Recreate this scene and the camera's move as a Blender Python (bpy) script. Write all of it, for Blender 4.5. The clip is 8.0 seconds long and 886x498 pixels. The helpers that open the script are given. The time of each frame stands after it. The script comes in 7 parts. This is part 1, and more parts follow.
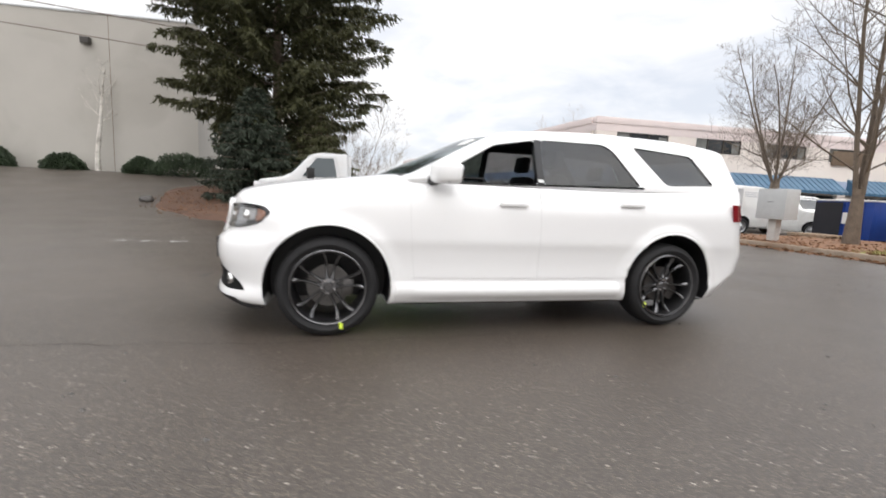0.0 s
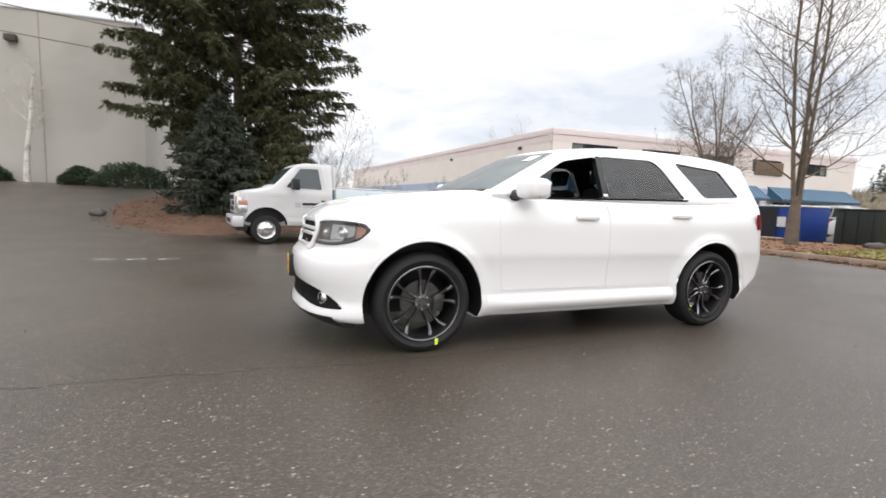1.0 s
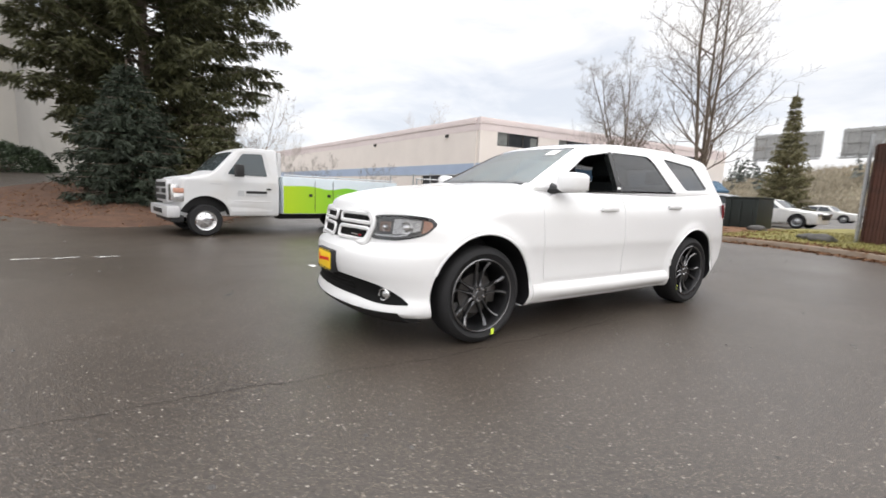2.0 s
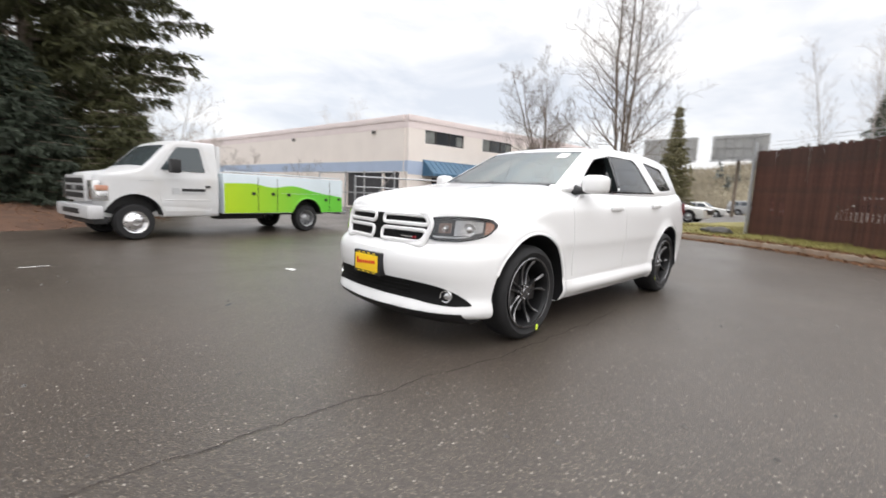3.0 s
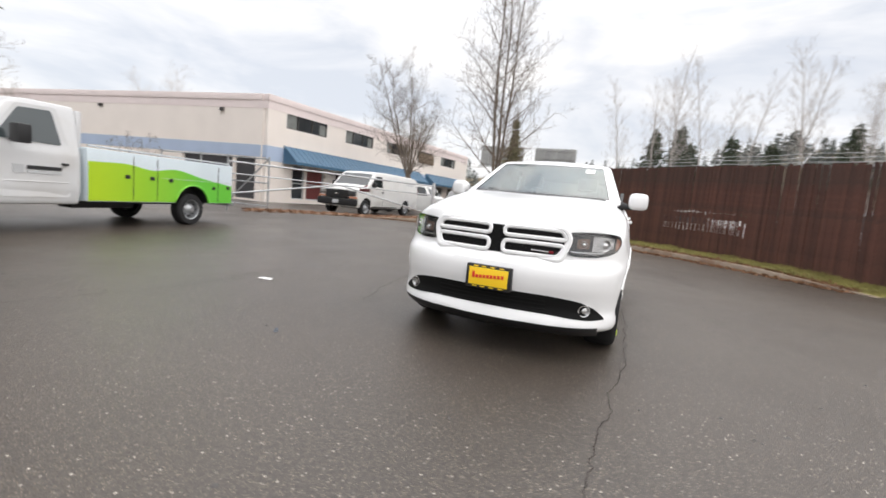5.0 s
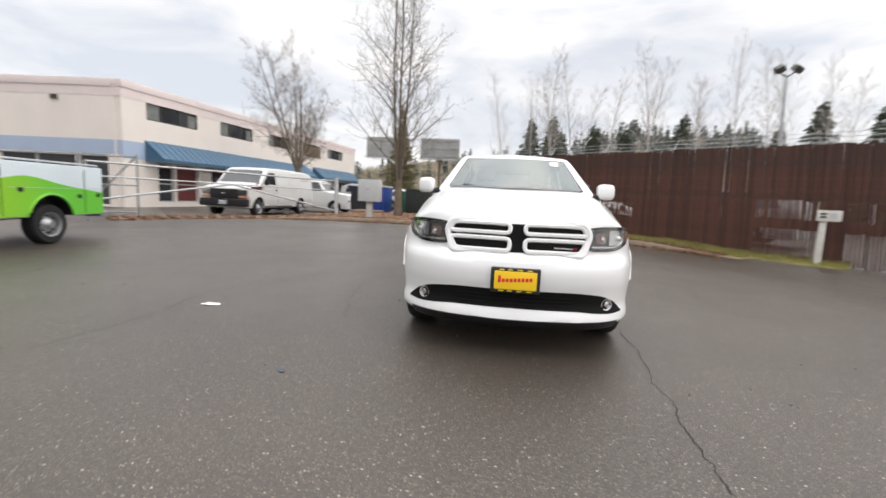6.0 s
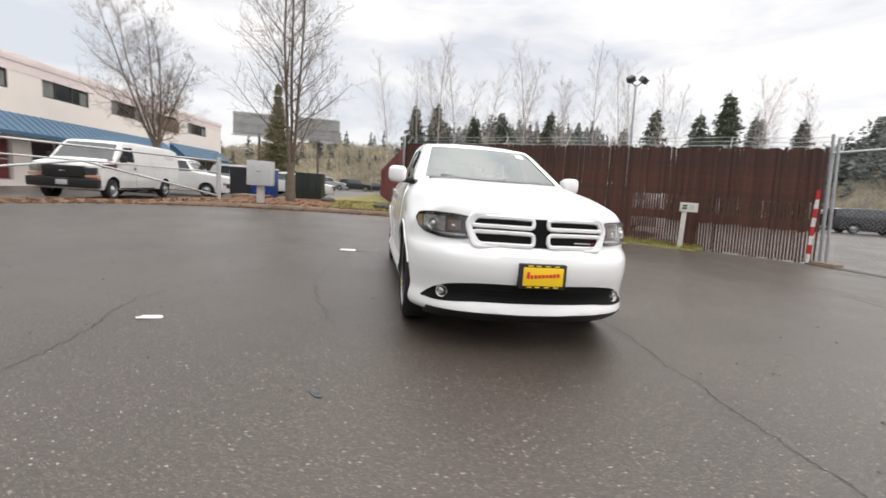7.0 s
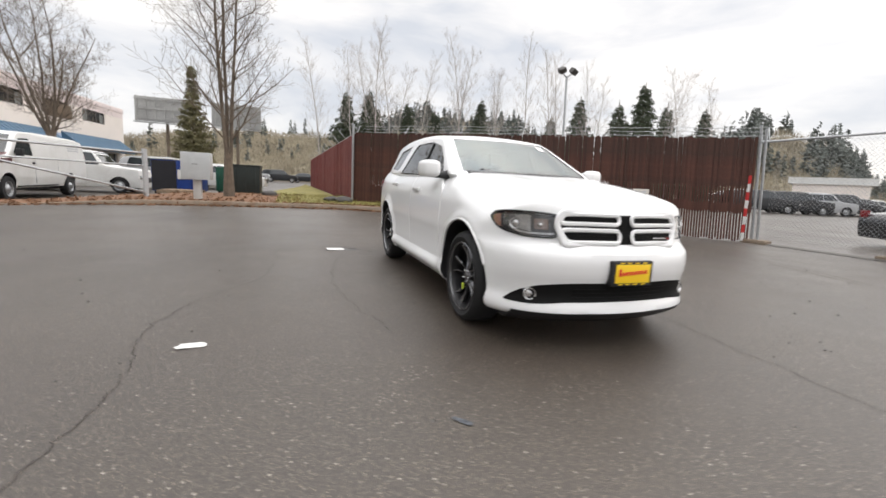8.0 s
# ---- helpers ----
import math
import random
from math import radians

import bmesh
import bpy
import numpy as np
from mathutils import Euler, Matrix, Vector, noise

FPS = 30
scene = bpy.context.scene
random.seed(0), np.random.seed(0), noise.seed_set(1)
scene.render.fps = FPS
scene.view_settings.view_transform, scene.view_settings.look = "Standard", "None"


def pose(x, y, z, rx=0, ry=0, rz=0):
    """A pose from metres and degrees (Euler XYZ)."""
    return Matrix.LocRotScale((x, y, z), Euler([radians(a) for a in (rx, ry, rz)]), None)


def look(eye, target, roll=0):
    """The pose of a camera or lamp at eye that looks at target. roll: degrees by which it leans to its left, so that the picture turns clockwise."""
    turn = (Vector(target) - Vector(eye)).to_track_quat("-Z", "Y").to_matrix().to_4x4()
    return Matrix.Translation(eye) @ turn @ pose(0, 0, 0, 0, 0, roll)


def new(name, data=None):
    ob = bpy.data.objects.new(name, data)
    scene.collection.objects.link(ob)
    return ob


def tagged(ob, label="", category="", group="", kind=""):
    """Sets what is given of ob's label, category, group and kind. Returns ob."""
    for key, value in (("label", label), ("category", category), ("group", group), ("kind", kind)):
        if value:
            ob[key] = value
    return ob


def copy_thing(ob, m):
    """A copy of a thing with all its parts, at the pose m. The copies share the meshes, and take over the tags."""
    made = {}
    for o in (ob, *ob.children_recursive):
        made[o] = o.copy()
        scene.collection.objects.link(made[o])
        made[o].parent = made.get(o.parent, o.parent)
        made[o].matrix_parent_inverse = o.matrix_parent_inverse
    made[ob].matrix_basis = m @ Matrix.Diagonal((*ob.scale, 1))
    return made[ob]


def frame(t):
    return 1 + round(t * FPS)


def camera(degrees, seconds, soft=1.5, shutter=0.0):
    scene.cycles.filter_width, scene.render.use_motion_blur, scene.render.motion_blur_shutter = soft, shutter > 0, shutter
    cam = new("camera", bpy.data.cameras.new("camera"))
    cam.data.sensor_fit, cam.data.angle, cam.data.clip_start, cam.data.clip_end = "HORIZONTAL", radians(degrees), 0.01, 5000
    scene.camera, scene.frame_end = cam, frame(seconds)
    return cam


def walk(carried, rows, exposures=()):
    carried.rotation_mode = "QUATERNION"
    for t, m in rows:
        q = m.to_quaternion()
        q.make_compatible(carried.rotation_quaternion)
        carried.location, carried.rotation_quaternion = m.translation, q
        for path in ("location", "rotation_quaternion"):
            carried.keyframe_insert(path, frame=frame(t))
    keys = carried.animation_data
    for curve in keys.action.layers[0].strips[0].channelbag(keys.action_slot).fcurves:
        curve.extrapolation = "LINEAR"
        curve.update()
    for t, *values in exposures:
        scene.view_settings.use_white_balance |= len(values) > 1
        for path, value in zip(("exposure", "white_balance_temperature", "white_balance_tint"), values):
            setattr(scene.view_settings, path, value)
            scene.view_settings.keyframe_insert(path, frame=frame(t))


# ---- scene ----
cam = camera(92.2, 8.0, soft=1.6, shutter=0.5)
PATH = [
    (0, (0.054, -4.198, 1.134), (0.54, -2.275, 0.878), 2.8),
    (0.5, (-0.505, -4.071, 1.162), (0.015, -2.147, 0.995), 2.0),
    (1, (-1.043, -3.929, 1.143), (-0.318, -2.076, 0.935), 2.2),
    (1.5, (-1.538, -3.731, 1.164), (-0.706, -1.932, 0.896), 2.9),
    (1.7, (-1.751, -3.629, 1.163), (-0.798, -1.892, 0.89), 2.4),
    (2.8, (-2.72, -2.961, 1.138), (-1.414, -1.462, 0.921), 2.9),
    (3, (-2.889, -2.816, 1.148), (-1.492, -1.408, 0.895), 2.4),
    (3.5, (-3.216, -2.367, 1.134), (-1.705, -1.086, 0.859), 1.8),
    (4, (-3.537, -1.914, 1.137), (-1.903, -0.784, 0.903), 4.4),
    (4.2, (-3.625, -1.723, 1.175), (-1.958, -0.651, 0.91), 4.4),
    (5.3, (-4.07, -0.581, 1.131), (-2.177, 0.026, 0.908), 3.9),
    (5.5, (-4.076, -0.387, 1.137), (-2.154, 0.109, 0.896), 2.0),
    (6, (-4.015, 0.142, 1.156), (-2.045, 0.395, 0.918), 2.7),
    (6.5, (-3.965, 0.671, 1.158), (-1.984, 0.527, 0.926), 4.1),
    (7, (-3.79, 1.22, 1.153), (-1.837, 0.89, 0.881), 4.0),
    (7.5, (-3.597, 1.759, 1.163), (-1.695, 1.201, 0.895), 4.9),
    (8, (-3.301, 2.271, 1.155), (-1.438, 1.61, 0.851), 2.9),
]
walk(cam, [(t, look(eye, target, roll)) for t, eye, target, roll in PATH], exposures=[(0, 0.42, 6580, 11), (3.0, 0.41, 6580, 11), (5.5, 0.37, 6620, 11), (8.0, 0.30, 6700, 11)])

# ---- sky and sun: a bright broken overcast ----
SUN_UP, SUN_TURN = radians(38), radians(200)
world = bpy.data.worlds.new("overcast_sky")
scene.world = world
world.use_nodes = True
wn, wl = world.node_tree.nodes, world.node_tree.links
wn.clear()
sky = wn.new("ShaderNodeTexSky")
sky.sky_type, sky.sun_disc, sky.sun_elevation, sky.sun_rotation = "NISHITA", False, SUN_UP, SUN_TURN
sky.air_density, sky.dust_density = 1.0, 3.0
sky_tone = wn.new("ShaderNodeBackground")
sky_tone.inputs["Strength"].default_value = 0.11
wl.new(sky.outputs[0], sky_tone.inputs[0])
place = wn.new("ShaderNodeTexCoord")
squash = wn.new("ShaderNodeMapping")
squash.inputs["Scale"].default_value = (1.0, 1.0, 3.2)
wl.new(place.outputs["Generated"], squash.inputs[0])
puffs = wn.new("ShaderNodeTexNoise")
puffs.inputs["Scale"].default_value, puffs.inputs["Detail"].default_value = 2.6, 7.0
puffs.inputs["Roughness"].default_value, puffs.inputs["Distortion"].default_value = 0.55, 0.35
wl.new(squash.outputs[0], puffs.inputs["Vector"])
shade = wn.new("ShaderNodeValToRGB")
shade.color_ramp.elements[0].position, shade.color_ramp.elements[0].color = 0.35, (0.655, 0.695, 0.76, 1)
shade.color_ramp.elements[1].position, shade.color_ramp.elements[1].color = 0.62, (1.0, 0.99, 0.98, 1)
wl.new(puffs.outputs["Fac"], shade.inputs[0])
# an overcast sky is about three times as bright overhead as at the horizon
height, rise, tone = wn.new("ShaderNodeSeparateXYZ"), wn.new("ShaderNodeMapRange"), wn.new("ShaderNodeMix")
wl.new(place.outputs["Generated"], height.inputs[0])
rise.inputs["From Min"].default_value, rise.inputs["From Max"].default_value = 0.36, 1.0
rise.inputs["To Min"].default_value, rise.inputs["To Max"].default_value = 0.96, 2.9
wl.new(height.outputs["Z"], rise.inputs["Value"])
cloud = wn.new("ShaderNodeBackground")
wl.new(rise.outputs[0], cloud.inputs["Strength"])
wl.new(shade.outputs[0], cloud.inputs[0])
cover = wn.new("ShaderNodeMixShader")
cover.inputs[0].default_value = 0.88
wl.new(sky_tone.outputs[0], cover.inputs[1])
wl.new(cloud.outputs[0], cover.inputs[2])
wout = wn.new("ShaderNodeOutputWorld")
wl.new(cover.outputs[0], wout.inputs[0])

sun = new("sun", bpy.data.lights.new("sun", "SUN"))
sun.data.energy, sun.data.angle, sun.data.color = 0.6, radians(110), (1.0, 0.96, 0.9)
sun.matrix_world = pose(0, 0, 30, 90 - math.degrees(SUN_UP), 0, 30)


# ---- materials ----
def mat(name, colour, rough=0.6, metal=0.0, vary=0.0, scale=6.0, fine=60.0, bump=0.0, spec=0.5, coat=0.0, dirt=None, dirt_amount=0.0, each=0.0):
    """A node material: a base colour that varies at two scales, with grain in the relief and some dirt of its own shape."""
    m = bpy.data.materials.new(name)
    m.use_nodes = True
    n, k = m.node_tree.nodes, m.node_tree.links
    b = n["Principled BSDF"]
    b.inputs["Roughness"].default_value, b.inputs["Metallic"].default_value = rough, metal
    b.inputs["Specular IOR Level"].default_value, b.inputs["Coat Weight"].default_value = spec, coat
    b.inputs["Base Color"].default_value = (*colour, 1)
    if not (vary or bump or dirt or each):
        return m
    tc = n.new("ShaderNodeTexCoord")
    big, small = n.new("ShaderNodeTexNoise"), n.new("ShaderNodeTexNoise")
    big.inputs["Scale"].default_value, big.inputs["Detail"].default_value = scale, 5
    small.inputs["Scale"].default_value, small.inputs["Detail"].default_value = fine, 4
    for tex in (big, small):
        k.new(tc.outputs["Object"], tex.inputs["Vector"])
    add = n.new("ShaderNodeMath")
    add.operation = "ADD"
    k.new(big.outputs["Fac"], add.inputs[0])
    k.new(small.outputs["Fac"], add.inputs[1])
    last = add.outputs[0]
    if each:
        info, more = n.new("ShaderNodeObjectInfo"), n.new("ShaderNodeMath")
        more.operation, more.inputs[1].default_value = "MULTIPLY_ADD", each
        k.new(info.outputs["Random"], more.inputs[0])
        k.new(last, more.inputs[2])
        last = more.outputs[0]
    ramp = n.new("ShaderNodeMapRange")
    ramp.inputs["From Min"].default_value, ramp.inputs["From Max"].default_value = 0.65, 1.35 + each
    ramp.inputs["To Min"].default_value, ramp.inputs["To Max"].default_value = 1 - vary, 1 + vary
    k.new(last, ramp.inputs["Value"])
    tone = n.new("ShaderNodeMix")
    tone.data_type, tone.blend_type = "RGBA", "MULTIPLY"
    tone.inputs["Factor"].default_value = 1.0
    tone.inputs["A"].default_value = (*colour, 1)
    k.new(ramp.outputs[0], tone.inputs["B"])
    colour_out = tone.outputs["Result"]
    if dirt:
        spots, edge = n.new("ShaderNodeTexNoise"), n.new("ShaderNodeMapRange")
        spots.inputs["Scale"].default_value, spots.inputs["Detail"].default_value = scale * 0.6, 8
        spots.inputs["Distortion"].default_value = 0.6
        k.new(tc.outputs["Object"], spots.inputs["Vector"])
        edge.inputs["From Min"].default_value, edge.inputs["From Max"].default_value = 0.5, 0.68
        edge.inputs["To Max"].default_value = dirt_amount
        k.new(spots.outputs["Fac"], edge.inputs["Value"])
        over = n.new("ShaderNodeMix")
        over.data_type = "RGBA"
        over.inputs["B"].default_value = (*dirt, 1)
        k.new(edge.outputs[0], over.inputs["Factor"])
        k.new(colour_out, over.inputs["A"])
        colour_out = over.outputs["Result"]
    k.new(colour_out, b.inputs["Base Color"])
    if bump:
        bp = n.new("ShaderNodeBump")
        bp.inputs["Strength"].default_value, bp.inputs["Distance"].default_value = bump, 0.01
        k.new(small.outputs["Fac"], bp.inputs["Height"])
        k.new(bp.outputs[0], b.inputs["Normal"])
    return m


def pane_mat(name, tint, gloss=1.0, base=0.0, fall=4.5):
    """Window glass: see-through with a tint, and a mirror gloss that grows towards grazing angles."""
    m = bpy.data.materials.new(name)
    m.use_nodes = True
    n, k = m.node_tree.nodes, m.node_tree.links
    n.clear()
    clear, shine, mix, weight, power, span, out = (n.new(f"ShaderNode{x}") for x in ("BsdfTransparent", "BsdfGlossy", "MixShader", "LayerWeight", "Math", "MapRange", "OutputMaterial"))
    clear.inputs[0].default_value = (*tint, 1)
    shine.inputs["Color"].default_value, shine.inputs["Roughness"].default_value = (gloss, gloss, gloss, 1), 0.02
    weight.inputs["Blend"].default_value = 0.5
    power.operation, power.inputs[1].default_value = "POWER", fall
    span.inputs["To Min"].default_value, span.inputs["To Max"].default_value = 0.07 + base, 1.0
    k.new(weight.outputs["Facing"], power.inputs[0])
    k.new(power.outputs[0], span.inputs["Value"])
    k.new(span.outputs[0], mix.inputs[0])
    k.new(clear.outputs[0], mix.inputs[1])
    k.new(shine.outputs[0], mix.inputs[2])
    k.new(mix.outputs[0], out.inputs[0])
    return m


def asphalt_mat():
    """Damp old asphalt: dark binder, pale stone chips, damp sheen in patches."""
    m = bpy.data.materials.new("damp_asphalt")
    m.use_nodes = True
    n, k = m.node_tree.nodes, m.node_tree.links
    b = n["Principled BSDF"]
    tc = n.new("ShaderNodeTexCoord")

    def noisy(scale, detail=4):
        t = n.new("ShaderNodeTexNoise")
        t.inputs["Scale"].default_value, t.inputs["Detail"].default_value = scale, detail
        k.new(tc.outputs["Object"], t.inputs["Vector"])
        return t.outputs["Fac"]

    def span(value, a, z, lo, hi):
        r = n.new("ShaderNodeMapRange")
        for key, v in (("From Min", a), ("From Max", z), ("To Min", lo), ("To Max", hi)):
            r.inputs[key].default_value = v
        k.new(value, r.inputs["Value"])
        return r.outputs[0]

    def blend(fac, a, z):
        x = n.new("ShaderNodeMix")
        x.data_type = "RGBA"
        for socket, v in (("Factor", fac), ("A", a), ("B", z)):
            if isinstance(v, tuple):
                x.inputs[socket].default_value = v
            else:
                k.new(v, x.inputs[socket])
        return x.outputs["Result"]

    patch, grain = noisy(0.35, 6), noisy(45, 3)
    chips = n.new("ShaderNodeTexVoronoi")
    chips.inputs["Scale"].default_value = 52
    k.new(tc.outputs["Object"], chips.inputs["Vector"])
    sep = n.new("ShaderNodeSeparateColor")
    k.new(chips.outputs["Color"], sep.inputs[0])
    base = blend(span(patch, 0.3, 0.7, 0, 1), (0.026, 0.0205, 0.0163, 1), (0.054, 0.0435, 0.035, 1))
    base = blend(span(grain, 0.4, 0.75, 0, 0.75), base, (0.095, 0.076, 0.060, 1))
    core = span(chips.outputs["Distance"], 0.16, 0.40, 1.0, 0.0)
    rare = span(sep.outputs[0], 0.82, 0.98, 0.0, 1.0)
    mul = n.new("ShaderNodeMath")
    mul.operation = "MULTIPLY"
    k.new(core, mul.inputs[0])
    k.new(rare, mul.inputs[1])
    base = blend(mul.outputs[0], base, blend(sep.outputs[1], (0.12, 0.096, 0.072, 1), (0.55, 0.50, 0.43, 1)))
    specks = n.new("ShaderNodeTexVoronoi")
    specks.inputs["Scale"].default_value = 150
    k.new(tc.outputs["Object"], specks.inputs["Vector"])
    split, few = n.new("ShaderNodeSeparateColor"), n.new("ShaderNodeMath")
    k.new(specks.outputs["Color"], split.inputs[0])
    few.operation = "MULTIPLY"
    k.new(span(specks.outputs["Distance"], 0.25, 0.5, 1.0, 0.0), few.inputs[0])
    k.new(span(split.outputs[1], 0.70, 1.0, 0.0, 1.0), few.inputs[1])
    base = blend(few.outputs[0], base, (0.34, 0.28, 0.21, 1))
    k.new(base, b.inputs["Base Color"])
    k.new(span(noisy(0.6, 5), 0.2, 0.8, 0.29, 0.46), b.inputs["Roughness"])
    b.inputs["Specular IOR Level"].default_value = 0.6
    bp = n.new("ShaderNodeBump")
    bp.inputs["Strength"].default_value, bp.inputs["Distance"].default_value = 0.6, 0.006
    hs = n.new("ShaderNodeMath")
    hs.operation = "ADD"
    k.new(noisy(110, 3), hs.inputs[0])
    k.new(mul.outputs[0], hs.inputs[1])
    k.new(hs.outputs[0], bp.inputs["Height"])
    k.new(bp.outputs[0], b.inputs["Normal"])
    return m


ASPHALT = asphalt_mat()
PAINT = mat("white_car_paint", (0.83, 0.83, 0.83), 0.22, coat=0.6)
TRUCK_PAINT = mat("white_truck_paint", (0.62, 0.625, 0.63), 0.35, vary=0.04, scale=2, dirt=(0.5, 0.46, 0.4), dirt_amount=0.25)
VAN_PAINT = mat("white_van_paint", (0.74, 0.74, 0.72), 0.35, vary=0.05, scale=2, dirt=(0.45, 0.42, 0.38), dirt_amount=0.25)
BLACK = mat("black_plastic", (0.014, 0.014, 0.015), 0.5, vary=0.1, scale=9)
GLOSS_BLACK = mat("gloss_black", (0.012, 0.012, 0.013), 0.15)
# black mesh on uncarved panels; the recess's shade is in the near-black colour
DEEP_SHADE = mat("black_mesh_recess_shade", (0.006, 0.006, 0.006), 0.7, spec=0.15)
RUBBER = mat("tyre_rubber", (0.011, 0.011, 0.012), 0.75, vary=0.25, scale=12, fine=90, bump=0.2)
RIM = mat("dark_hyper_metal", (0.17, 0.17, 0.175), 0.2, 0.9)
RIM_DARK = mat("dark_rim_barrel", (0.015, 0.015, 0.016), 0.4, 0.3)
TRUCK_GLASS = mat("bluish_cab_glass", (0.055, 0.068, 0.072), 0.05, spec=0.8)
DISC = mat("brake_steel", (0.13, 0.127, 0.125), 0.35, 1.0, vary=0.15, scale=30)
BRIGHT_TRIM = mat("satin_bumper_metal", (0.60, 0.60, 0.61), 0.42, 0.35, vary=0.08, scale=8)
CHROME = mat("chrome", (0.75, 0.75, 0.76), 0.12, 1.0)
STEEL = mat("galvanised_steel", (0.42, 0.43, 0.44), 0.42, 0.8, vary=0.2, scale=14, fine=80)
GREY_PAINT = mat("grey_painted_metal", (0.50, 0.51, 0.52), 0.5, vary=0.08, scale=5)
LAMP_DARK = mat("smoked_lamp_housing", (0.060, 0.060, 0.063), 0.38, 0.2)
LAMP_GREY = mat("grey_lamp_reflector", (0.60, 0.60, 0.61), 0.25, 0.8, vary=0.25, scale=25)
AMBER_DIM = mat("dull_amber_reflector", (0.25, 0.17, 0.14), 0.3, 0.4)
LAMP_CLEAR = mat("lamp_reflector", (0.66, 0.66, 0.66), 0.18, 0.9)
AMBER = mat("amber_lens", (0.52, 0.27, 0.19), 0.15)
RED_LENS = mat("red_lens", (0.20, 0.012, 0.018), 0.15)
YELLOW = mat("yellow_plate_card", (0.95, 0.62, 0.02), 0.4)
RED_INK = mat("red_ink", (0.70, 0.03, 0.02), 0.5)
NEON = mat("yellow_green_tag", (0.75, 0.95, 0.08), 0.5)
CLOTH = mat("black_seat_cloth", (0.02, 0.02, 0.021), 0.85, vary=0.2, scale=20, bump=0.2)
GLASS = pane_mat("windscreen_glass", (0.62, 0.74, 0.72), 0.66, base=0.18, fall=6.0)
TINT = pane_mat("privacy_glass", (0.46, 0.48, 0.50), 0.8)
SIDE_GLASS = pane_mat("side_glass", (0.24, 0.27, 0.265))
HEAD_GLASS = pane_mat("lamp_cover", (0.88, 0.88, 0.88), base=-0.03)

CAR_GLASS = mat("dark_car_glass", (0.02, 0.025, 0.028), 0.05, spec=0.8)


# ---- mesh tools ----
def part(name, bm, material, parent=None, label="", smooth=35.0):
    """Links a bmesh as one mesh object, under a parent if one is given. smooth: the angle up to which faces shade as one."""
    me = bpy.data.meshes.new(name)
    bmesh.ops.recalc_face_normals(bm, faces=bm.faces[:])
    bm.to_mesh(me)
    bm.free()
    if smooth:
        me.polygons.foreach_set("use_smooth", [True] * len(me.polygons))
        me.set_sharp_from_angle(angle=radians(smooth))
    me.materials.append(material)
    ob = new(name, me)
    ob.parent = parent
    return tagged(ob, label)


def empty(name, m, label, category, group="", kind=""):
    ob = new(name)
    ob.empty_display_size = 0.2
    ob.matrix_basis = m
    return tagged(ob, label, category, group, kind)


def box(bm, x0, x1, y0, y1, z0, z1, bevel=0.0, turn=None):
    m = Matrix.LocRotScale(((x0 + x1) / 2, (y0 + y1) / 2, (z0 + z1) / 2), None, (abs(x1 - x0), abs(y1 - y0), abs(z1 - z0)))
    made = bmesh.ops.create_cube(bm, size=1, matrix=(turn or Matrix()) @ m)["verts"]
    if bevel:
        edges = list({e for v in made for e in v.link_edges})
        bmesh.ops.bevel(bm, geom=edges, offset=bevel, segments=2, affect="EDGES", profile=0.6)
    return bm


def tube(bm, points, radii, sides=8, cap=True):
    """A tapered tube along points."""
    pts = [Vector(p) for p in points]
    radii = radii if isinstance(radii, (list, tuple)) else [radii] * len(pts)
    rings, up = [], Vector((0, 0, 1))
    for i, p in enumerate(pts):
        d = (pts[min(i + 1, len(pts) - 1)] - pts[max(i - 1, 0)]).normalized()
        side = d.cross(up if abs(d.z) < 0.95 else Vector((1, 0, 0))).normalized()
        lift = side.cross(d)
        rings.append([bm.verts.new(p + radii[i] * (math.cos(a) * side + math.sin(a) * lift)) for a in (math.tau * j / sides for j in range(sides))])
    for a, b in zip(rings, rings[1:]):
        for j in range(sides):
            bm.faces.new((a[j], a[(j + 1) % sides], b[(j + 1) % sides], b[j]))
    if cap:
        bm.faces.new(rings[0][::-1])
        bm.faces.new(rings[-1])
    return bm


def grid(bm, nu, nv, f):
    """A sheet of nu by nv quads with corners f(u, v), u and v from 0 to 1."""
    vs = [[bm.verts.new(f(i / nu, j / nv)) for j in range(nv + 1)] for i in range(nu + 1)]
    for i in range(nu):
        for j in range(nv):
            bm.faces.new((vs[i][j], vs[i + 1][j], vs[i + 1][j + 1], vs[i][j + 1]))
    return bm


def slab(bm, nu, nv, f, back):
    """A curved panel: the sheet f and the same sheet moved by back, closed at the edges."""
    back = Vector(back)
    a = [[bm.verts.new(Vector(f(i / nu, j / nv))) for j in range(nv + 1)] for i in range(nu + 1)]
    b = [[bm.verts.new(v.co + back) for v in row] for row in a]
    for i in range(nu):
        for j in range(nv):
            bm.faces.new((a[i][j], a[i + 1][j], a[i + 1][j + 1], a[i][j + 1]))
            bm.faces.new((b[i][j], b[i][j + 1], b[i + 1][j + 1], b[i + 1][j]))
    rim = [(i, 0) for i in range(nu)] + [(nu, j) for j in range(nv)] + [(i, nv) for i in range(nu, 0, -1)] + [(0, j) for j in range(nv, 0, -1)]
    for (i, j), (p, q) in zip(rim, rim[1:] + rim[:1]):
        bm.faces.new((a[i][j], b[i][j], b[p][q], a[p][q]))
    return bm


